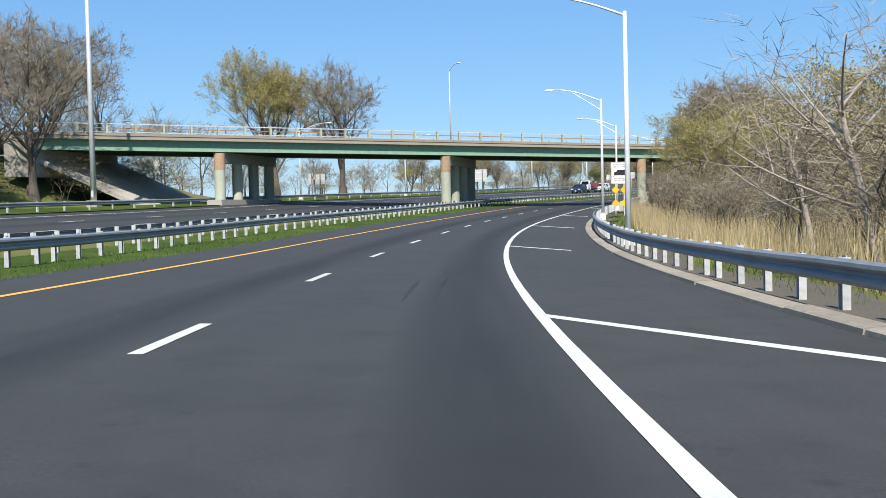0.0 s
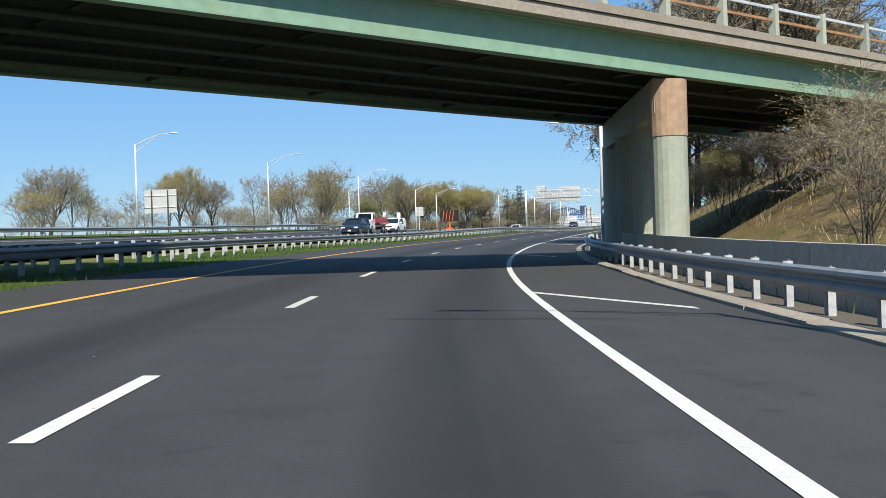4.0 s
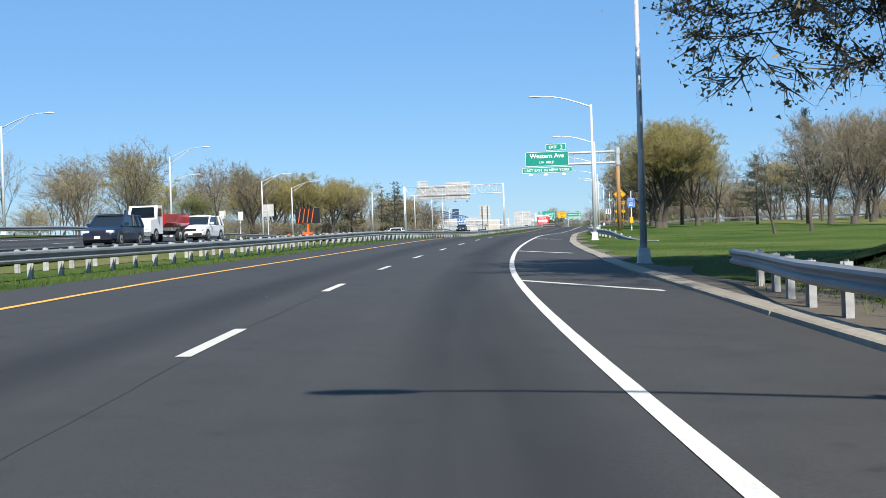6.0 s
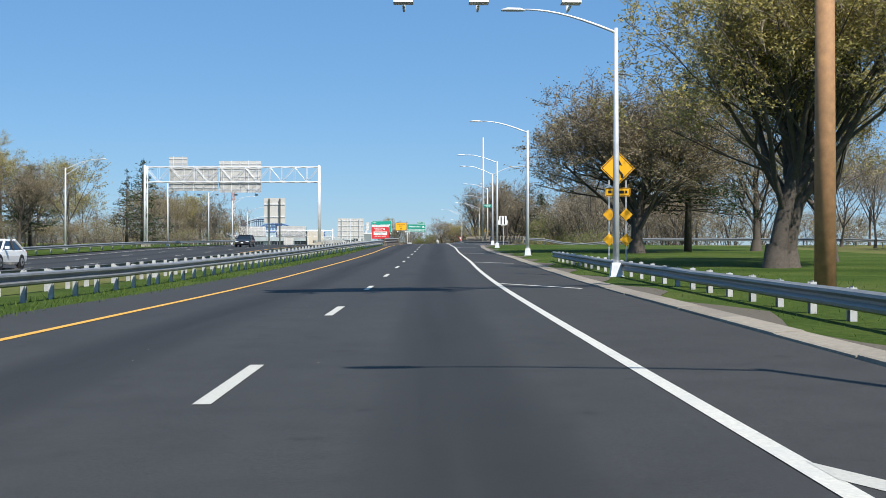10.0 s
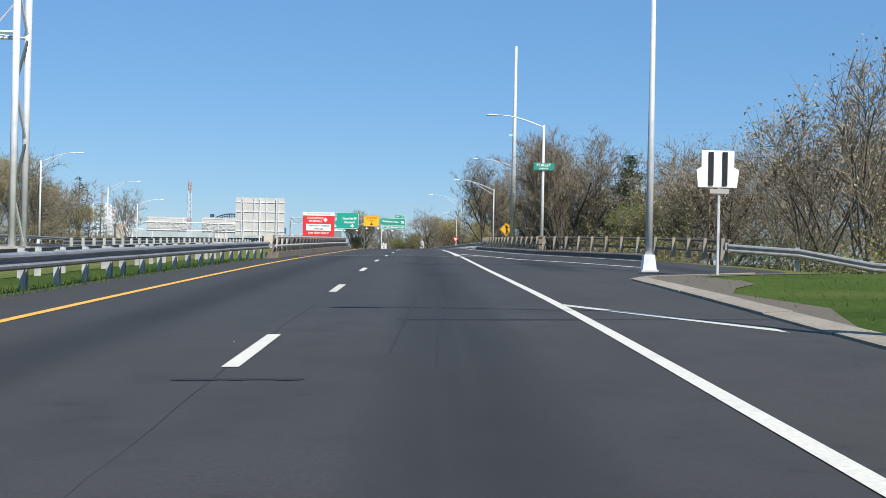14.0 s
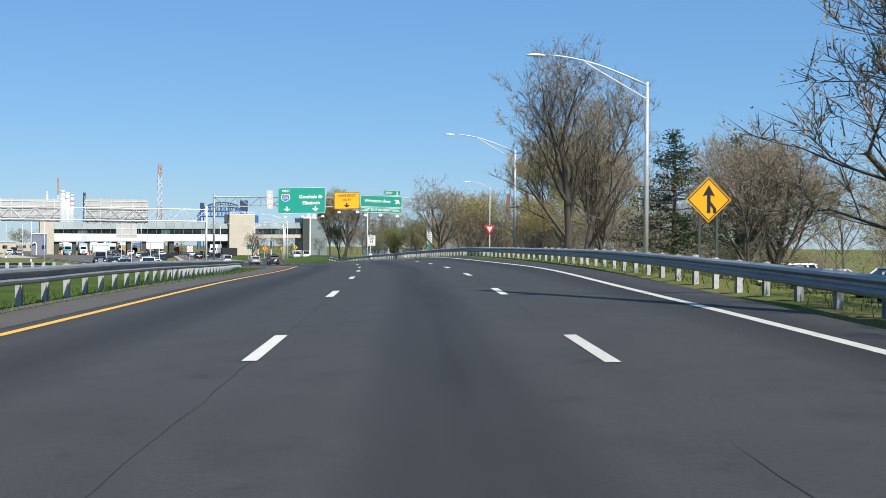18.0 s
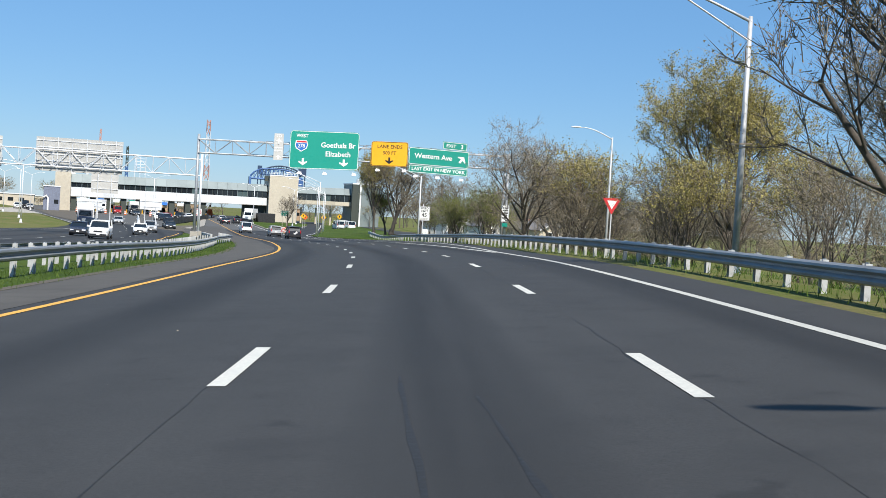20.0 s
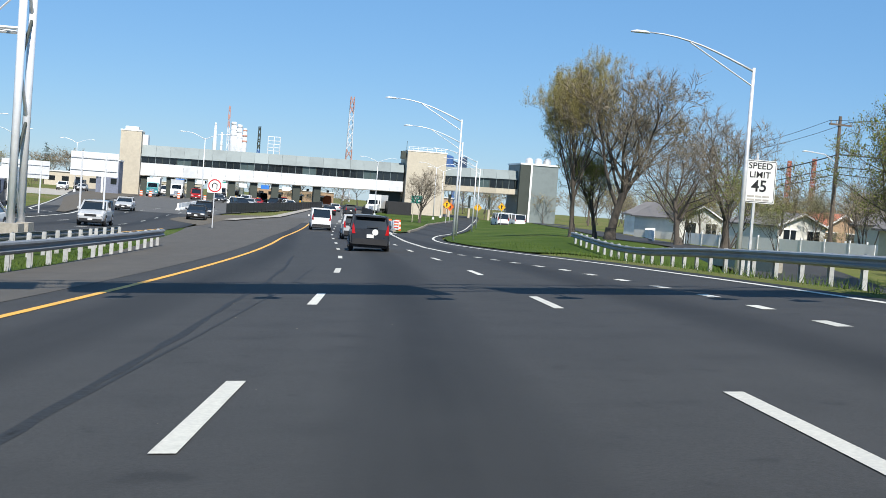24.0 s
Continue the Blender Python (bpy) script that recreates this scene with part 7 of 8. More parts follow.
# on our side
_suv = vehicle("suv", 659.1, 0.19, GREYCAR, "dark grey sport utility car with a white sticker on its tailgate", size=0.9)
part("sticker", Geo().tube([(0.22, -2.30, 0.93), (0.22, -2.315, 0.93)], 0.14, 14), WHITE, _suv, "round white sticker")
vehicle("suv", 683, 0.5, SILVER, "silver sport utility car ahead in the lane", size=0.9)
vehicle("van", 710, -0.75, WHITE_CAR, "white passenger van with a dark rear window", size=0.85)
vehicle("sedan", 790, 5.6, BLACKCAR, "black car near the toll plaza")
vehicle("sedan", 826, 9.5, SILVER, "silver car near the toll plaza")
vehicle("suv", 802, 9.9, GREYCAR, "dark car approaching the plaza")
# oncoming
for _k, _s, _o, _p, _lab in (
        ("suv", 218, -19.5, NAVY, "dark blue sport utility car on the oncoming lanes"),
        ("suv", 233.5, -19.7, WHITE_CAR, "white sport utility car behind the dump lorry"),
        ("sedan", 318, -21, WHITE_CAR, "white saloon car on the oncoming lanes"),
        ("sedan", 405, -23, GREYCAR, "dark saloon car on the oncoming lanes"),
        ("suv", 624, -20.4, WHITE_CAR, "white sport utility car on the oncoming lanes"),
        ("hatch", 637, -23.5, NAVY, "small blue hatchback on the oncoming lanes"),
        ("suv", 680, -24.6, NAVY, "dark blue car on the far oncoming lane"),
        ("sedan", 667, -18.2, WHITE_CAR, "white saloon car leaving the toll plaza"),
        ("suv", 691, -16.6, SILVER, "silver sport utility car leaving the toll plaza"),
        ("sedan", 741, -20.2, SILVER, "silver saloon car leaving the toll plaza"),
        ("sedan", 726, -11.9, GREYCAR, "dark saloon car waiting by the black fence"),
        ("suv", 735, -11.6, BLACKCAR, "black car waiting by the black fence")):
    vehicle(_k, _s, _o, _p, _lab, 180)
for _i, (_k, _s, _o, _y) in enumerate((("suv", 800, -8.5, 165), ("sedan", 812, -6, 170), ("suv", 826, -1.5, 165), ("sedan", 834, 1.5, 200), ("van", 846, -16, 180), ("sedan", 838, -11.5, 180), ("suv", 866, -20, 180), ("sedan", 868, -7, 180), ("van", 870, -2.5, 180), ("suv", 842, -6.5, 170), ("sedan", 880, 2.5, 180), ("suv", 884, -12, 180), ("van", 884, -24, 180), ("sedan", 854, -38.5, 180), ("van", 862, -40, 180), ("suv", 848, -41.5, 180), ("sedan", 822, -4.8, 190), ("suv", 790, -7.8, 200))):
    vehicle(_k, _s, _o, (WHITE_CAR, SILVER, BLACKCAR, WHITE_CAR, REDCAR, GREYCAR)[_i % 6], ("white", "silver", "black", "white", "red", "dark grey")[_i % 6] + (" van" if _k == "van" else " car") + " among the toll booths", _y)
for _s, _o, _y in ((795, 33.5, 0), (799, 36.8, 10), (815, 39, 0)):
    vehicle("van", _s, _o, WHITE_CAR, "white van parked beside the ramp", _y)
for _i, (_s, _o) in enumerate(((520, 27), (526, 28.5), (532, 27.5), (541, 28.5), (548, 30), (556, 31))):
    _v = vehicle("suv" if _i % 2 else "sedan", _s, _o, (WHITE_CAR, WHITE_CAR, SILVER)[_i % 3], "pale car parked on the low lot below the road", 90)
    _v.location.z += land(_s, _o)


def lorry(s, o, cab_paint, box_mat, label, yaw, box=True):
    t = thing("lorry", stand(s, o, 0.012, yaw), label, "lorry", "vehicles")
    part("chassis", Geo().box((0, -0.2, 0.75), (1.0, 8.0, 0.3)), TRIM, t)
    part("cab", Geo().prism([(1.75, 0.6), (4.3, 0.6), (4.3, 1.55), (3.05, 1.75), (2.75, 2.7), (1.75, 2.75)], -1.1, 1.1).mesh("cab", cab_paint), cab_paint, t).matrix_basis = Matrix.Rotation(radians(90), 4, "Z") @ Matrix.Diagonal((1, 1, 1, 1))
    part("windscreen", Geo().add([(-0.95, 3.06, 1.8), (0.95, 3.06, 1.8), (0.85, 2.8, 2.6), (-0.85, 2.8, 2.6)], [(0, 1, 2, 3), (3, 2, 1, 0)]), GLASS, t)
    for sx in (-1, 1):
        part("side_window", Geo().box((sx * 1.11, 2.35, 2.2), (0.03, 0.75, 0.6)), GLASS, t)
        part("headlight", Geo().box((sx * 0.8, 4.3, 1.05), (0.3, 0.08, 0.22)), CLEARLENS, t)
        part("mirror", Geo().box((sx * 1.3, 3.0, 2.2), (0.16, 0.08, 0.45)), TRIM, t)
        for y in (3.3, -2.2, -3.4):
            wheel(t, sx * 1.0, y, 0.5, sx, 0.3)
    part("grille", Geo().box((0, 4.32, 1.1), (0.9, 0.06, 0.7)), CHROME, t)
    part("bumper", Geo().box((0, 4.35, 0.6), (2.2, 0.15, 0.3)), CHROME, t)
    if box:
        part("box", Geo().box((0, -1.5, 2.35), (2.45, 6.2, 2.6)), box_mat, t, "plain box body")
    else:
        part("tipper", Geo().sweep([(-0.95, 1.1), (-1.2, 1.4), (-1.22, 2.1), (1.22, 2.1), (1.2, 1.4), (0.95, 1.1)], [lambda a, b, y=y, k=k: (a, y, b + k) for y, k in ((-4.4, 0.1), (1.4, 0.0))], True), box_mat, t, "steel tipper body")
    part("number_plate", Geo().box((0, 4.44, 0.6), (0.32, 0.02, 0.16)), WHITE, t)
    return t


_dump = lorry(228.5, -20.9, WHITE_CAR, REDCAR, "dump lorry with a white cab and low red tipper", 180, False)
_dump.scale = (0.8, 0.8, 0.8)
lorry(704, -26.0, NAVY, WHITE_CAR, "box lorry with a dark blue cab and white body", 180)
lorry(852, -24.6, car_paint("teal_paint", (0.05, 0.25, 0.27)), WHITE_CAR, "lorry with a teal cab in a toll lane", 180)
lorry(852, -20.0, WHITE_CAR, SILVER, "white lorry in a toll lane", 180)
lorry(852, -11.4, BLACKCAR, WHITE_CAR, "black lorry in a toll lane", 180)
lorry(838, 18.6, WHITE_CAR, WHITE_CAR, "white lorry beside the black fence", 160)

# the blue railway bridge far behind the toll plaza
_far = thing("arch_bridge", Matrix.Translation((527, 1818, -3.6)) @ Matrix.Rotation(math.atan2(-12, 47), 4, "Z"), "dark blue steel arch bridge between two towers on the horizon", "bridge")
BLUESTEEL = stuff_mat("dark_blue_steel", (0.02, 0.045, 0.10), 0.6, grain=0.5, spread=0.2, stain=0.1)
for _x, _w, _t in ((0.0, 5.0, 57.0), (49.0, 9.0, 60.5)):
    part("tower", Geo().box((_x, 0, 47.5 + (_t - 47.5) / 2), (_w, 7, _t - 47.5)), BLUESTEEL, _far)
    for _sx in (-1, 1):
        part("leg", Geo().box((_x + _sx * _w * 0.36, 0, 23.9), (1.2, 5, 47.8)), BLUESTEEL, _far)
part("deck", Geo().box((24.5, 0, 47.2), (47, 6, 1.4)), BLUESTEEL, _far)
_arch = [(24.5 + 23.5 * u, 0, 51.0 + 7.0 * (1 - u * u)) for u in (-1, -0.75, -0.5, -0.25, 0, 0.25, 0.5, 0.75, 1)]
part("arch", Geo().tube(_arch, 0.9, 6).tube([(x, 0, z - 2.6) for x, _, z in _arch], 0.6, 6), BLUESTEEL, _far)
for _i in range(1, 16):
    _u = -1 + _i / 8
    part("hanger", Geo().tube([(24.5 + 23.5 * _u, 0, 47.5), (24.5 + 23.5 * _u, 0, 51.0 + 7.0 * (1 - _u * _u))], 0.45, 5), BLUESTEEL, _far)

# ------------------------------------------------------------------ trees and plants
def spray(geo, p, d, length, width, rng):
    """A sliver of a twig from p along d."""
    side = d.cross(Vector((rng.uniform(-1, 1), rng.uniform(-1, 1), rng.uniform(-1, 1)))).normalized() * width
    geo.add([p - side, p + side, p + d * length], [(0, 1, 2)])


def bud(geo, p, size, rng):
    a = Vector((rng.uniform(-1, 1), rng.uniform(-1, 1), rng.uniform(-1, 1))).normalized()
    b = a.cross(Vector((rng.uniform(-1, 1), rng.uniform(-1, 1), rng.uniform(-1, 1)))).normalized()
    geo.add([p - a * size, p + a * size, p + b * size * 1.3], [(0, 1, 2)])


def grow(seed, kids, trunk=0.28, radius=0.24, rise=0.35, spread=0.9, droop=0.0, twigs=5, twig_len=0.7, twig_w=0.012, buds=4, bud_size=0.05, stems=1, first=1.0, bole=0.62, low=0.42, sliver=9):
    """Wood and crown of a broadleaf tree 10 m tall: limbs that fork kids[i] times at each order."""
    rng = random.Random(seed)
    wood, fine, leaf = Geo(), Geo(), Geo()
    order = len(kids)

    def limb(p, d, length, r, level):
        n = 1 if level == order else (2, 2, 1, 1)[min(level, 3)] if stems > 1 else 5 if level < 1 else 4 if level < 2 else 2
        pts, rad = [p], [r]
        for k in range(n):
            d = (d + Vector((rng.uniform(-1, 1), rng.uniform(-1, 1), rng.uniform(-0.5, 0.8) - droop * level)) * (0.10 + 0.05 * level)).normalized()
            if level:
                d = (d + Vector((0, 0, 0.10 * rise))).normalized()
            p = p + d * length / n
            pts.append(p)
            rad.append(r * (1 - (0.62 if level else 0.5) * (k + 1) / n))
        if level < min(order, sliver):
            wood.tube(pts, rad, (10, 6, 4, 3, 3)[min(level, 4)] if stems == 1 else 3, caps=False)
        else:
            spray(fine, pts[0], (pts[1] - pts[0]).normalized(), length * 0.75, min(max(r, twig_w), twig_w * 1.6), rng)
        if level == order:
            for _ in range(twigs):
                t = rng.uniform(0.15, 1.0) * n
                i = min(int(t), n - 1)
                q = pts[i].lerp(pts[i + 1], t - i)
                e = (d + Vector((rng.uniform(-1, 1), rng.uniform(-1, 1), rng.uniform(-0.7, 1) - droop * 2))).normalized()
                l = twig_len * rng.uniform(0.5, 1.2)
                spray(fine, q, e, l, twig_w, rng)
                for _ in range(buds):
                    bud(leaf, q + e * l * rng.uniform(0.25, 1.05) + Vector((rng.uniform(-0.12, 0.12), rng.uniform(-0.12, 0.12), rng.uniform(-0.12, 0.12))), bud_size * rng.uniform(0.6, 1.4), rng)
            return
        for j in range(kids[level]):
            start = low if level == 0 else 0.25
            t = (start + (1 - start) * (j + rng.uniform(0.2, 0.9)) / kids[level]) * n
            i = min(int(t), n - 1)
            q = pts[i].lerp(pts[i + 1], min(1.0, t - i))
            a = j * 2.4 + rng.uniform(-0.5, 0.5)
            side = d.cross(Vector((0.3, 0.2, 1)) if abs(d.z) < 0.95 else Vector((1, 0, 0))).normalized()
            side = Matrix.Rotation(a, 3, d) @ side
            out = (d * (1 - 0.55 * spread) + side * spread * rng.uniform(0.6, 1.1) + Vector((0, 0, rise * (0.8 if level == 0 else 0.4)))).normalized()
            k = t / n
            limb(q, out, length * rng.uniform(0.52, 0.74) * (1.15 - 0.4 * k) * (first if level == 0 else 1), max(0.008, rad[i] * rng.uniform(0.45, 0.62)), level + 1)

    for k in range(stems):
        lean = Vector((rng.uniform(-0.35, 0.35), rng.uniform(-0.35, 0.35), 1)).normalized() if stems > 1 else Vector((rng.uniform(-0.06, 0.06), rng.uniform(-0.06, 0.06), 1))
        base = Vector((rng.uniform(-0.4, 0.4), rng.uniform(-0.4, 0.4), -0.3)) if stems > 1 else Vector((0, 0, -0.3))
        limb(base, lean, 10 * (bole if stems == 1 else rng.uniform(0.45, 0.6)), radius, 0)
    top = max(v[2] for v in wood.v + fine.v)
    k = 10.0 / top
    for g in (wood, fine, leaf):
        g.v = [(x * k, y * k, z * k) for x, y, z in g.v]
    if stems == 1:
        wood.tube([(0, 0, -0.3), (0, 0, 0.1), (0, 0, 0.7)], [radius * 1.8, radius * 1.35, radius * 1.0], 10, caps=False)
    return wood, fine, leaf


def conifer(seed, whorls=15, fan=9, clump=16, width=0.34, bare=0.12, needle=1.0):
    rng = random.Random(seed)
    wood, leaf = Geo(), Geo()
    wood.tube([(0, 0, -0.3), (0.05, 0, 4), (0, 0.05, 9.8)], [0.22, 0.15, 0.02], 8)
    for w in range(whorls):
        u = w / (whorls - 1)
        z = 10 * (bare + (0.97 - bare) * u)
        for j in range(fan):
            if rng.random() < 0.16:
                continue
            a = rng.uniform(0, 6.28)
            l = 10 * width * (1 - u) ** 0.75 * rng.uniform(0.55, 1.1) + 0.25
            d = Vector((math.cos(a), math.sin(a), rng.uniform(-0.12, 0.25)))
            p = Vector((0, 0, z + rng.uniform(-0.3, 0.3)))
            wood.tube([p, p + d * l * 0.6, p + d * l + Vector((0, 0, 0.08 * l))], [0.045, 0.03, 0.01], 4, caps=False)
            for _ in range(int(clump * (0.35 + l * 0.35))):
                q = p + d * l * rng.uniform(0.25, 1.05) + Vector((rng.gauss(0, 0.22), rng.gauss(0, 0.22), rng.gauss(0.06, 0.14)))
                for _ in range(2):
                    e = Vector((rng.gauss(0, 1), rng.gauss(0, 1), rng.gauss(0.5, 0.7))).normalized()
                    spray(leaf, q, e, rng.uniform(0.22, 0.42) * needle, 0.055 * needle, rng)
    return wood, None, leaf


TREES = {}


def template(key, label, wood, fine, leaf, bark, leaf_material, category="tree", fine_material=None):
    """A tree that is copied: trunk with limbs, and a crown of twigs and buds in one mesh."""
    t = thing("tree" if category == "tree" else category, Matrix.Translation((0, 0, -60)), label, category)
    part("trunk", wood, bark, t, smooth=True)
    crown = Geo()
    cut = 0
    if fine:
        crown.add(fine.v, fine.f)
        cut = len(fine.f)
    if leaf and leaf.v:
        crown.add(leaf.v, leaf.f)
    me = crown.mesh("crown", [fine_material or TWIG, leaf_material])
    me.polygons.foreach_set("material_index", [0] * cut + [1] * (len(crown.f) - cut))
    part("crown", me, None, t)
    TREES[key] = t


_broom = dict(bole=0.42, low=0.38, first=1.75)
_kinds = (
    ("oak", "large bare oak with low spreading dark limbs and fine twigs", 1, BARK, BUD_BROWN, dict(bole=0.38, low=0.32, first=1.95, spread=0.95, rise=0.5, buds=3, radius=0.24)),
    ("oak2", "tall bare oak with upright limbs", 2, BARK, BUD_BROWN, dict(spread=0.85, rise=0.6, buds=1, bole=0.55, low=0.3, first=1.2)),
    ("gold", "maple with a broad dome in golden green spring bud", 3, BARK, BUD_GOLD, dict(_broom, spread=0.8, rise=0.7, buds=8)),
    ("bare", "bare grey-brown tree with open crown", 4, BARK, BUD_BROWN, dict(_broom, spread=0.8, rise=0.6, buds=0)),
    ("brown", "tree with brown opening buds", 5, BARK, BUD_BROWN, dict(_broom, spread=0.85, rise=0.55, buds=3)),
    ("pale", "tree with pale tan buds and dark bark", 6, BARK, BUD_PALE, dict(_broom, spread=0.75, rise=0.65, buds=3)),
    ("green", "small tree in fresh green leaf", 7, BARK, BUD_GREEN, dict(bole=0.5, low=0.25, first=1.2, spread=0.75, rise=0.6, buds=4)),
    ("thin", "slender bare young tree", 8, BARK, BUD_PALE, dict(radius=0.12, spread=0.6, rise=0.8, buds=1, low=0.25)),
)
template("rose", "open tree with pale pinkish buds on dark limbs", *grow(33, (10, 6, 4, 3), bole=0.55, low=0.25, first=1.2, spread=0.9, rise=0.5, buds=2, radius=0.19, twigs=7, twig_len=0.6, twig_w=0.010, bud_size=0.034), BARK, BUD_PALE)
template("twin", "tall bare tree with dark ascending limbs", *grow(31, (10, 5, 4, 3), bole=0.66, low=0.3, first=0.85, spread=0.75, rise=0.7, buds=1, radius=0.22, twigs=8, twig_len=0.6, twig_w=0.012, bud_size=0.03), BARK, BUD_BROWN)
template("shade_oak", "tall oak with a bare double-height bole and spreading twiggy limbs", *grow(21, (11, 6, 4, 3), bole=0.56, low=0.6, first=1.25, spread=1.0, rise=0.12, buds=4, radius=0.17, droop=0.05, twigs=16, twig_len=0.66, twig_w=0.016, bud_size=0.042), BARK, BUD_BROWN)
for _key, _lab, _seed, _bark, _leaf, _opt in _kinds:
    template(_key, _lab, *grow(_seed, (10, 6, 4, 3) if _key == "oak" else (9, 5, 4, 3) if _key != "thin" else (7, 4, 4), twigs=12, twig_len=0.62, twig_w=0.013 if _key in ("oak", "oak2", "brown") else 0.010, bud_size=0.04 if _key == "oak" else 0.037 if _key == "gold" else 0.04 if _key == "green" else 0.028, **_opt), _bark, _leaf)
    template(_key + "_far", _lab, *grow(_seed + 40, (7, 4, 4) if _key != "thin" else (6, 4, 3), twigs=13, twig_len=1.1, twig_w=0.014, bud_size=0.06, **dict(_opt, radius=0.13, buds=5 if _key == "gold" else min(2, _opt["buds"]))), _bark, _leaf)
    template(_key + "_wood", _lab, *grow(_seed + 80, (5, 4, 2), twigs=12, twig_len=1.5, twig_w=0.022, bud_size=0.09, **dict(_opt, radius=0.12, buds=min(1, _opt["buds"]))), _bark, _leaf)
template("dead", "leafless tree with pale bleached limbs", *grow(9, (8, 5, 4), radius=0.12, spread=1.0, rise=0.35, twigs=5, twig_len=0.7, buds=0, twig_w=0.01), PALEBARK, BUD_PALE, fine_material=PALEBARK)
template("pine", "dark green pine with layered boughs", *conifer(10, 16, 10, 34, needle=0.6), BARK, NEEDLE)
template("pine2", "dark evergreen with a broken open crown", *conifer(11, 14, 9, 44, 0.42, 0.25, needle=0.6), BARK, NEEDLE)
template("pine_far", "dark green pine with layered boughs", *conifer(15, 11, 6, 8), BARK, NEEDLE)
template("brush", "tangled bare shrub with many stems", *grow(12, (5, 4, 2), sliver=2, stems=6, radius=0.06, spread=0.8, rise=0.5, twigs=5, twig_len=1.4, twig_w=0.014, buds=1, bud_size=0.045), BARK, BUD_BROWN, "shrub")
template("brush_gold", "shrub in yellowish spring bud", *grow(13, (5, 4, 2), sliver=2, stems=5, radius=0.06, spread=0.8, rise=0.5, twigs=4, twig_len=1.3, twig_w=0.014, buds=2, bud_size=0.06), BARK, BUD_GOLD, "shrub")
template("brush_green", "shrub in fresh green leaf", *grow(14, (5, 4, 2), sliver=2, stems=5, radius=0.06, spread=0.8, rise=0.5, twigs=4, twig_len=1.2, twig_w=0.014, buds=3, bud_size=0.075), BARK, BUD_GREEN, "shrub")
for _key, _leaf in (("brush", BUD_BROWN), ("brush_gold", BUD_GOLD), ("brush_green", BUD_GREEN)):
    template(_key + "_wood", "shrub of the undergrowth", *grow(len(_key), (4, 3, 2), sliver=1, stems=4, radius=0.06, spread=0.85, rise=0.45, twigs=6, twig_len=1.5, twig_w=0.02, buds=1, bud_size=0.09), BARK, _leaf, "shrub")
_used = set()
_rt = random.Random(77)


def tree(kind, s, o, h, wide=1.0, sink=0.0, group=""):
    m = Matrix.Translation(at(s, o, land(s, o) - sink)) @ Matrix.Rotation(_rt.uniform(0, 6.28), 4, "Z") @ Matrix.Diagonal((h / 10 * wide, h / 10 * wide, h / 10, 1))
    t = TREES[kind]
    if kind not in _used:
        _used.add(kind)
        t.matrix_world = m
        return t
    sc = t.scale.copy()
    return copy_thing(t, m @ Matrix.Diagonal((1 / sc.x, 1 / sc.y, 1 / sc.z, 1)))


def wood_of(kinds, s0, s1, o0, o1, n, h0, h1, wide=1.0, far=""):
    """Trees strewn over a stretch, in even spacing with some disorder; far woods are one object."""
    bm, slots = bmesh.new(), []
    for k in range(n):
        s = s0 + (s1 - s0) * (k + _rt.uniform(0.1, 0.9)) / n
        kind = _rt.choice(kinds)
        kind = kind + "_wood" if far and kind + "_wood" in TREES else kind + "_far" if kind + "_far" in TREES else "pine_far" if kind == "pine2" else kind
        o, h, w = _rt.uniform(o0, o1), _rt.uniform(h0, h1), wide * _rt.uniform(0.85, 1.2)
        if not far:
            tree(kind, s, o, h, w)
            continue
        m = Matrix.Translation(at(s, o, land(s, o))) @ Matrix.Rotation(_rt.uniform(0, 6.28), 4, "Z") @ Matrix.Diagonal((h / 10 * w, h / 10 * w, h / 10, 1))
        for child in TREES[kind].children:
            me = child.data.copy()
            me.transform(m)
            own = np.empty(len(me.polygons), np.int32)
            me.polygons.foreach_get("material_index", own)
            for mat in me.materials:
                if mat not in slots:
                    slots.append(mat)
            me.polygons.foreach_set("material_index", np.array([slots.index(mat) for mat in me.materials], np.int32)[own])
            bm.from_mesh(me)
            bpy.data.meshes.remove(me)
    if far:
        me = bpy.data.meshes.new("far_woods")
        bm.to_mesh(me)
        for mat in slots:
            me.materials.append(mat)
        tagged(new("far_woods", me), far, "woods", kind="stuff")
    bm.free()


# single trees that mark the ride
tree("oak", 345, 14.6, 13.8, 1.36)
tree("gold", 308, 14.0, 14.4, 1.15)
tree("gold", 308.6, 14.6, 13.6, 1.25)
tree("gold", 318, 19.5, 12.0, 1.1)
tree("oak2", 352, 25, 13, 1.1)
tree("oak", 343, 14.4, 13.0, 1.25)
tree("shade_oak", 184, 11.2, 13.4, 1.12)
tree("shade_oak", 184.5, 11.75, 14.0, 1.05)
tree("shade_oak", 181.5, 14.6, 14.0, 1.15)
tree("shade_oak", 188, 18.5, 12.0, 1.1)
tree("brown", 168, 14.5, 14.0, 1.3)
tree("pine2", 305.5, 31.6, 13.6, 0.8)
tree("pine2", 311.6, 26.4, 8.6, 1.0)
tree("pine2", 350, 19.3, 13.5, 1.1)
tree("thin", 233, 17.0, 5.6, 1.3)
tree("thin", 237, 20.0, 7.2, 1.3)
tree("pale", 282, 30.0, 11.8, 1.0)
tree("brown", 266, 29.0, 10.5, 1.1)
tree("bare", 300, 38.0, 13.5, 1.0)
tree("brown", 250, 30.5, 10.0, 1.1)
tree("oak2", 150, -34.6, 20, 1.05)
tree("gold", 152, -45.2, 20.8, 1.0)
tree("oak2", 96, -44, 17, 1.1)
tree("bare", 86, -42.5, 13, 1.2)
tree("brown", 104, -47, 15, 1.2)
tree("dead", 37, 10.8, 7.0, 1.15)
tree("dead", 24, 8.6, 6.2, 1.2)
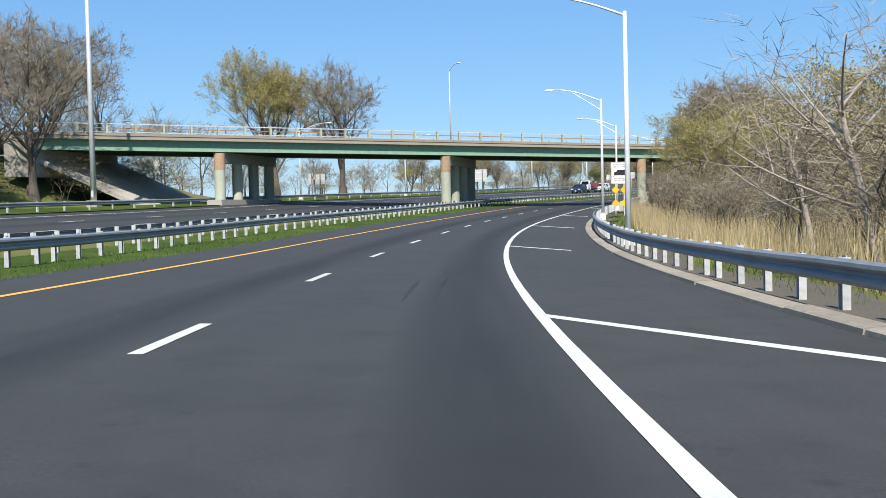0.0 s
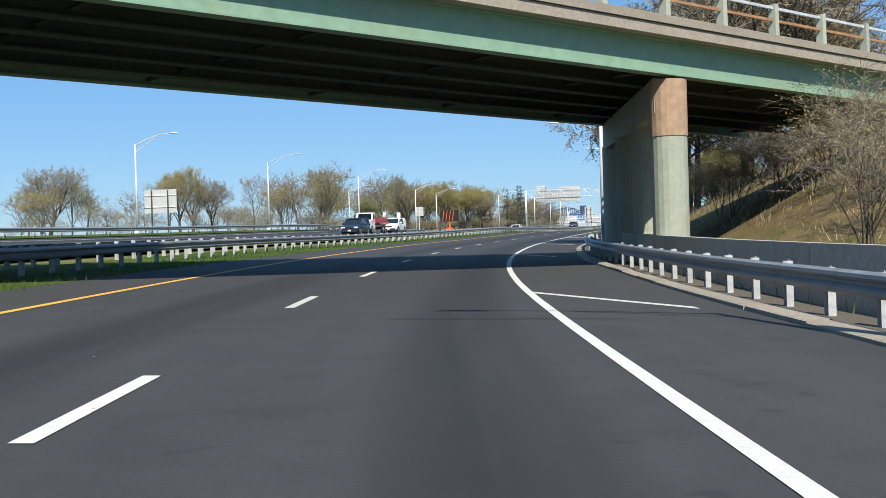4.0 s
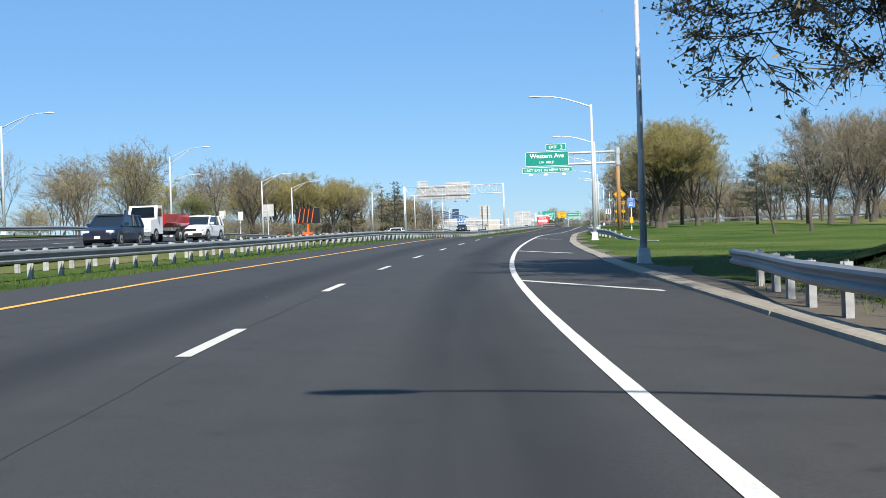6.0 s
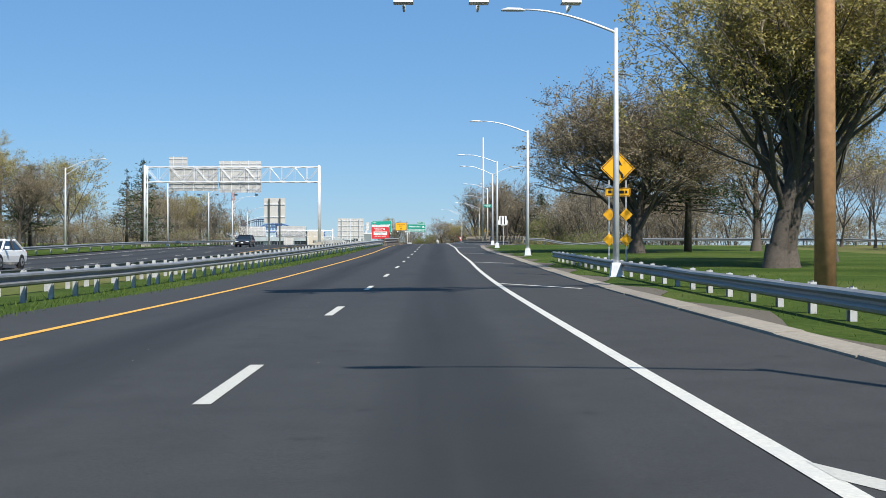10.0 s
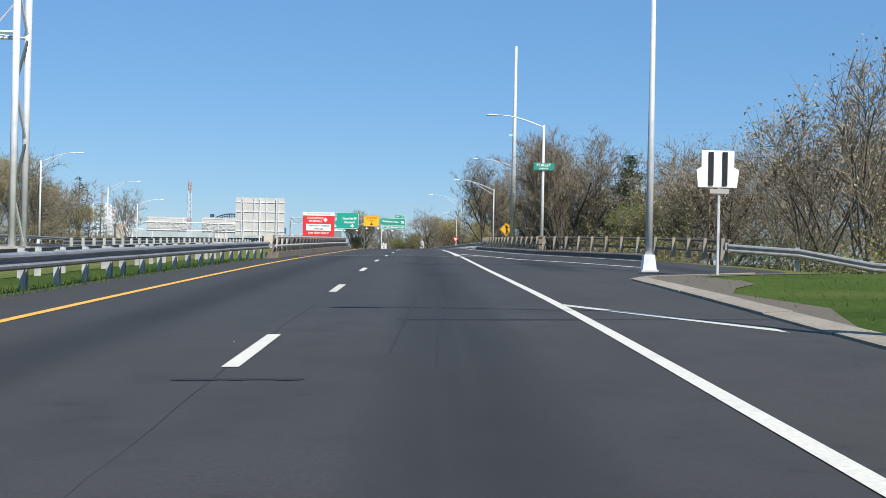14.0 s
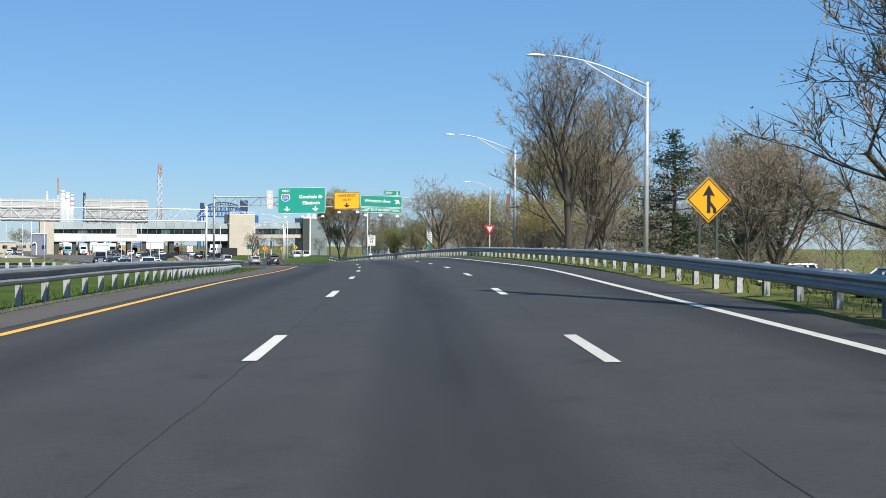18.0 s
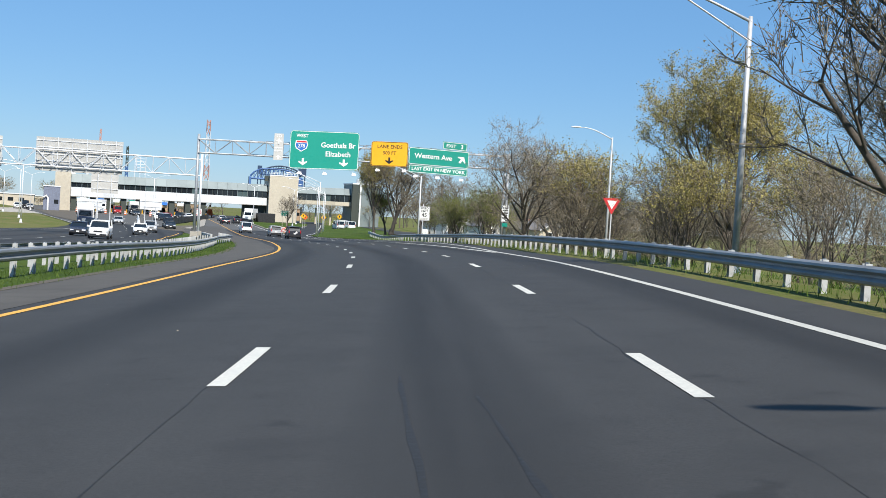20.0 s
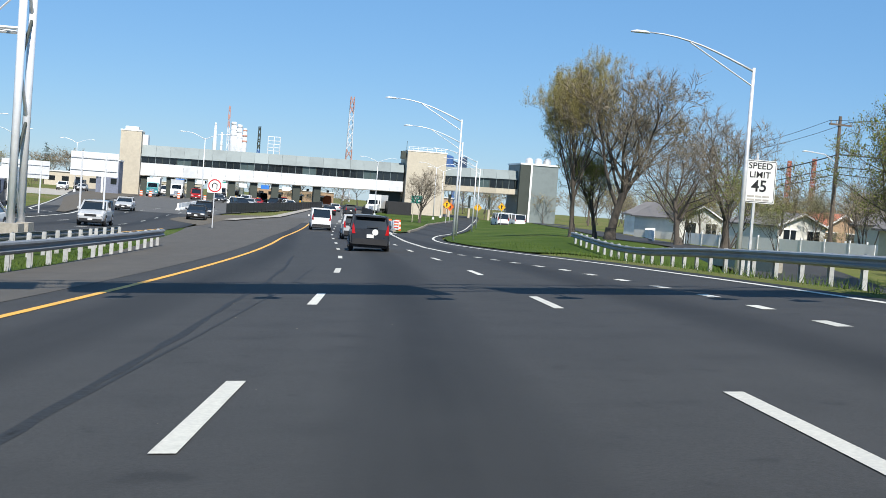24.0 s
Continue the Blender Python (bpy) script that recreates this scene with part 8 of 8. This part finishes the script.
tree("gold", 75, 11.5, 7.8, 1.2)
tree("gold", 82, 14.5, 9.0, 1.1)
tree("oak2", 470, 14.4, 17.0, 1.0)
tree("twin", 475, 12.6, 15.5, 0.95)
tree("pine2", 472, 19.5, 12.4, 1.1)
tree("twin", 467, 13.0, 15.4, 0.9)
tree("pine", 465, 18.5, 13.2, 0.9)
tree("rose", 452.7, 23, 15.4, 1.0)
tree("green", 459, 20.5, 10.5, 1.0)
tree("twin", 492, 15.5, 15.5, 1.25)
tree("oak2", 489, 17.5, 14.0, 1.2)
tree("rose", 517, 16.9, 9.6, 1.0)
tree("brown", 520, 19.2, 8.8, 1.1)
tree("pale", 599, 52, 18.5, 0.9)
tree("twin", 540, 13.0, 16.2, 0.95)
tree("twin", 541.5, 14.4, 15.2, 0.9)
tree("gold", 590, 26.5, 16.5, 1.0)
tree("rose", 602, 14.2, 11.6, 1.05)
tree("pale", 636, 26.5, 13.5, 1.15)
tree("brown", 695, 20.4, 13.8, 1.15)
tree("gold", 698, 18.2, 14.8, 0.6)
tree("green", 700, 20.6, 8.0, 0.9)
tree("bare", 700, 31.5, 11.8, 1.1)
tree("bare", 690, 24, 8.5, 1.2)
tree("green", 645, 17.6, 8.2, 0.8)
tree("green", 639, 19.4, 9.6, 0.75)
tree("brown", 657, 25.0, 8.0, 0.9)
tree("bare", 775, 17.3, 8.2, 1.0)
wood_of(["bare", "oak2", "gold"], 660, 760, 46, 60, 14, 6, 9)
wood_of(["green", "bare", "brush_green"], 660, 715, 26, 34, 9, 4, 7)
wood_of(["bare", "gold", "brown"], 420, 640, 40, 110, 60, 8, 12, far="bare and budding woods below the merging lane")
wood_of(["bare", "brown", "gold", "bare", "pine2"], 480, 620, -60, -43, 26, 9, 13)
wood_of(["brush", "brush_gold", "brush"], 470, 620, -62, -43, 50, 2.6, 5.0, 1.7, far="tangled undergrowth left of the widening lanes")
tree("pine2", 531, 17.5, 9.5, 1.1)
tree("pine2", 484, 18.5, 10.5, 1.2)
tree("pine2", 538, 24, 10, 1.1)
tree("pale", 548, 17.5, 11.5, 1.1)
wood_of(["bare", "green", "brown", "pine"], 760, 930, -100, -50, 34, 8, 12, far="bare and evergreen trees beside the toll plaza")
wood_of(["brush", "brush_green", "brush"], 700, 930, -95, -46, 40, 2.5, 4.5, 1.8, far="shrubs beside the toll plaza")
wood_of(["brush", "brush", "brush_gold"], 905, 960, -40, 70, 36, 2.6, 4.4, 2.2, far="brown shrubs behind the toll plaza")
wood_of(["bare", "green", "brown"], 870, 960, 44, 110, 24, 7, 10, far="trees behind the end of the office bridge")
# right of the first curve: reedy thicket
wood_of(["brush", "brush", "brush_gold", "thin"], 8, 112, 9.0, 13.0, 20, 3.2, 5.2, 1.3)
wood_of(["bare", "thin", "brown", "brush", "gold"], 6, 116, 13, 24, 26, 6.0, 9.5)
wood_of(["bare", "brown", "oak2"], 0, 125, 26, 60, 30, 9, 12, far="bare brown woods behind the reeds")
wood_of(["brush", "brush_gold"], 114, 128, 10.5, 18, 7, 3.0, 4.6, 1.2)
for _s, _o, _h in ((131, 9.0, 3.6), (134, 9.9, 3.9), (137.5, 11.4, 4.2), (133, 12.0, 4.0)):
    tree("brush_gold" if _s == 134 else "brush", _s, _o, _h, 1.25)
wood_of(["brush", "brush", "brush_gold"], 136, 182, 9.5, 18, 18, 2.2, 4.2, 1.5)
# far side of the oncoming lanes
for _k, _s, _o, _h, _w in (("gold", 352, -42.5, 11.6, 1.15), ("gold", 361, -40.5, 10.8, 1.1), ("gold", 343, -46, 11.0, 1.1), ("bare", 325, -43.5, 12.4, 1.0), ("green", 346, -50, 13.2, 0.9), ("oak2", 371, -44, 12.0, 1.0), ("brown", 379, -41.5, 9.5, 1.0), ("pine2", 384, -42, 8.5, 1.0), ("green", 302, -45, 6.9, 1.1), ("thin", 306, -55, 8.8, 1.4), ("gold", 259.4, -57.8, 9.8, 0.9), ("brown", 262, -54, 8.2, 1.0), ("bare", 272, -62, 9.5, 1.0), ("brown", 234, -62, 9.5, 1.2)):
    tree(_k, _s, _o, _h, _w)
wood_of(["oak2", "bare", "brown"], 55, 125, -58, -44, 12, 12, 17)
wood_of(["brush", "brush_green", "pine"], 60, 120, -47, -41, 12, 3, 6, 1.3)
wood_of(["thin", "oak2", "brush", "gold", "green"], 150, 290, -66, -42, 15, 6, 9.5)
wood_of(["gold", "bare", "oak2", "green", "gold"], 285, 415, -62, -43, 26, 9, 13)
wood_of(["brush", "brush_gold", "brush"], 140, 400, -46, -40, 16, 2.6, 4.6, 1.2)
wood_of(["brush", "brush_gold", "brush", "brush_green"], 130, 560, -62, -42, 80, 1.8, 3.6, 1.7, far="tangled undergrowth between the trees of the far verge")
wood_of(["brush", "brush_gold", "brush"], 280, 425, -50, -43, 60, 2.6, 4.4, 1.9, far="brown undergrowth along the far verge")
wood_of(["brush", "brush", "brush_green"], 40, 124, -60, -41.5, 54, 3.0, 5.5, 1.8, far="dark tangled undergrowth on the bank by the bridge")
wood_of(["bare", "gold", "pine2", "brown"], 400, 540, -66, -42, 20, 7, 11)
wood_of(["pine", "pine2"], 415, 450, -48, -38, 3, 10, 13)
wood_of(["bare", "brown", "green", "pine"], 540, 860, -120, -60, 70, 7, 12, far="mixed bare and green woods far beyond the oncoming lanes")
wood_of(["bare", "gold", "gold", "brown"], 100, 460, -120, -70, 42, 7, 10.5, far="bare and budding woods far beyond the oncoming lanes")
wood_of(["oak2", "bare"], 180, 230, -106, -80, 6, 16, 20, far="tall bare trees far beyond the oncoming lanes")
# beyond the lawn
wood_of(["bare", "oak2", "brown", "pale", "gold"], 325, 400, 38, 62, 26, 10, 14.5)
wood_of(["bare", "gold", "brown", "pale", "thin"], 195, 420, 60, 110, 70, 8, 13, far="bare and budding trees far beyond the lawn")
wood_of(["brush", "brush_gold", "brush"], 190, 420, 54, 75, 70, 2.5, 4.5, 1.7, far="tangled undergrowth beyond the lawn")
wood_of(["brush", "brush_gold", "brush"], 4, 118, 11, 26, 60, 2.6, 4.8, 1.6, far="tangled thicket behind the reeds")
wood_of(["brush", "brush_green", "brush"], 470, 660, 16, 34, 50, 2.4, 4.4, 1.6, far="tangled undergrowth below the merging lane")
wood_of(["brush", "brush_green", "brush"], 660, 760, 44, 62, 30, 2.0, 3.6, 1.8, far="shrubs between the houses")
wood_of(["pale", "thin", "thin", "oak2"], 410, 470, 21, 44, 20, 12, 16.5)
wood_of(["brush", "brush_green", "brush_gold"], 408, 468, 13, 24, 18, 5, 8, 1.2)
wood_of(["pale", "brown", "brush_gold", "bare"], 470, 540, 22, 46, 16, 8, 13)
wood_of(["bare", "gold", "thin", "brush"], 545, 612, 18, 34, 18, 7, 11)
wood_of(["thin", "thin", "bare", "brush"], 590, 625, 16, 30, 14, 7, 10)
wood_of(["bare", "green", "brown", "brush"], 620, 720, 34, 70, 26, 6, 10)
wood_of(["bare", "gold", "green"], 700, 900, 56, 150, 70, 7, 12, far="trees in early leaf behind the side street")
wood_of(["bare", "brown", "green", "gold"], 930, 1140, -220, 260, 90, 9, 13, 1.4, far="line of bare and green trees on the horizon")


wood_of(["brush", "brush", "brush_gold"], 520, 610, 38, 54, 26, 3.0, 5.0, 1.7, far="brown undergrowth behind the low lot")
# reeds and grass: uncounted, one object each
def blades(name, spots, h0, h1, w, mat, label, category, lean=0.3):
    g = Geo()
    for p in spots:
        h = _rt.uniform(h0, h1)
        a = _rt.uniform(0, 6.28)
        d = Vector((math.cos(a), math.sin(a), 0)) * w
        tip = Vector((_rt.gauss(0, lean) * h, _rt.gauss(0, lean) * h, h))
        g.add([p - d, p + d, p + tip], [(0, 1, 2)])
    return solid(name, g, mat, label, category, kind="stuff")


def strewn(n, s0, s1, lo, hi):
    out = []
    for _ in range(n):
        s = _rt.uniform(s0, s1)
        a, b = (f(s) if callable(f) else f for f in (lo, hi))
        o = a + (b - a) * _rt.random()
        out.append(at(s, o, land(s, o) - 0.03))
    return out


blades("reeds", strewn(15000, 4, 112, lambda s: PAVE_R(s) + 2.6, 13), 0.7, 1.6, 0.012, REED, "tall dry tan reeds behind the guard rail", "reeds", 0.14)
blades("reeds", strewn(5000, 8, 90, 12, 26), 0.8, 1.9, 0.02, REED, "dry tan reed bed among the bare trees", "reeds", 0.14)
blades("grass_tufts", strewn(20000, -20, 410, lambda s: RAIL_L(s) - 0.5, lambda s: PAVE_L(s) + 0.05), 0.06, 0.2, 0.012, BLADE, "unmown grass blades under the median rail", "grass", 0.5)
blades("grass_tufts", strewn(9000, 466, 660, lambda s: RAIL_L(s) - 1.5, lambda s: PAVE_L(s) - 0.1), 0.06, 0.2, 0.012, BLADE, "patchy grass blades by the median rail", "grass", 0.5)
blades("grass_tufts", strewn(26000, 186, 396, lambda s: PAVE_R(s) + 0.7, lambda s: PAVE_R(s) + 7.5), 0.05, 0.15, 0.012, BLADE, "short green blades along the edge of the lawn", "grass", 0.6)
blades("grass_tufts", strewn(5000, -10, 180, lambda s: PAVE_R(s) + 1.0, lambda s: PAVE_R(s) + 3.2), 0.1, 0.4, 0.012, BLADE, "green weeds behind the kerb", "grass", 0.4)
blades("grass_tufts", strewn(8000, 468, 676, lambda s: PAVE_R(s) + 0.6, lambda s: PAVE_R(s) + 4), 0.08, 0.3, 0.012, BLADE, "rough grass blades under the guard rail", "grass", 0.4)
blades("grass_tufts", strewn(5000, 132, 182, lambda s: PAVE_R(s) + 3.4, 17), 0.05, 0.22, 0.012, BLADE, "green blades among the dead leaves of the bank", "grass", 0.5)
blades("grass_tufts", strewn(5000, 118, 180, 9, 22), 0.15, 0.5, 0.015, REED, "dry grass on the bridge bank", "grass", 0.4)

# loose grit and scraps on the asphalt
_g = Geo()
for _ in range(260):
    _s = _rt.uniform(2, 660)
    _o = DASH_O(_s) + _rt.gauss(-0.5, 0.7) if _rt.random() < 0.55 else EDGE_O(_s) + _rt.uniform(0.2, 2.2) if _rt.random() < 0.6 else _rt.uniform(-4, 2)
    _r = _rt.uniform(0.003, 0.011)
    _p = at(_s, _o, 0.009)
    _a = _rt.uniform(0, 6.28)
    _q = [_p + Vector((math.cos(_a + k * 2.1) * _r * 1.4, math.sin(_a + k * 2.1) * _r, 0)) for k in range(3)]
    _g.add(_q + [_p + Vector((0, 0, _r))], [(0, 1, 3), (1, 2, 3), (2, 0, 3)])
solid("grit", _g, CURB, "pale grit and small scraps lying on the asphalt", "grit", kind="stuff")

for _key, _t in TREES.items():      # kinds that stand nowhere by themselves
    if _key not in _used:
        for _c in list(_t.children):
            bpy.data.objects.remove(_c)
        bpy.data.objects.remove(_t)
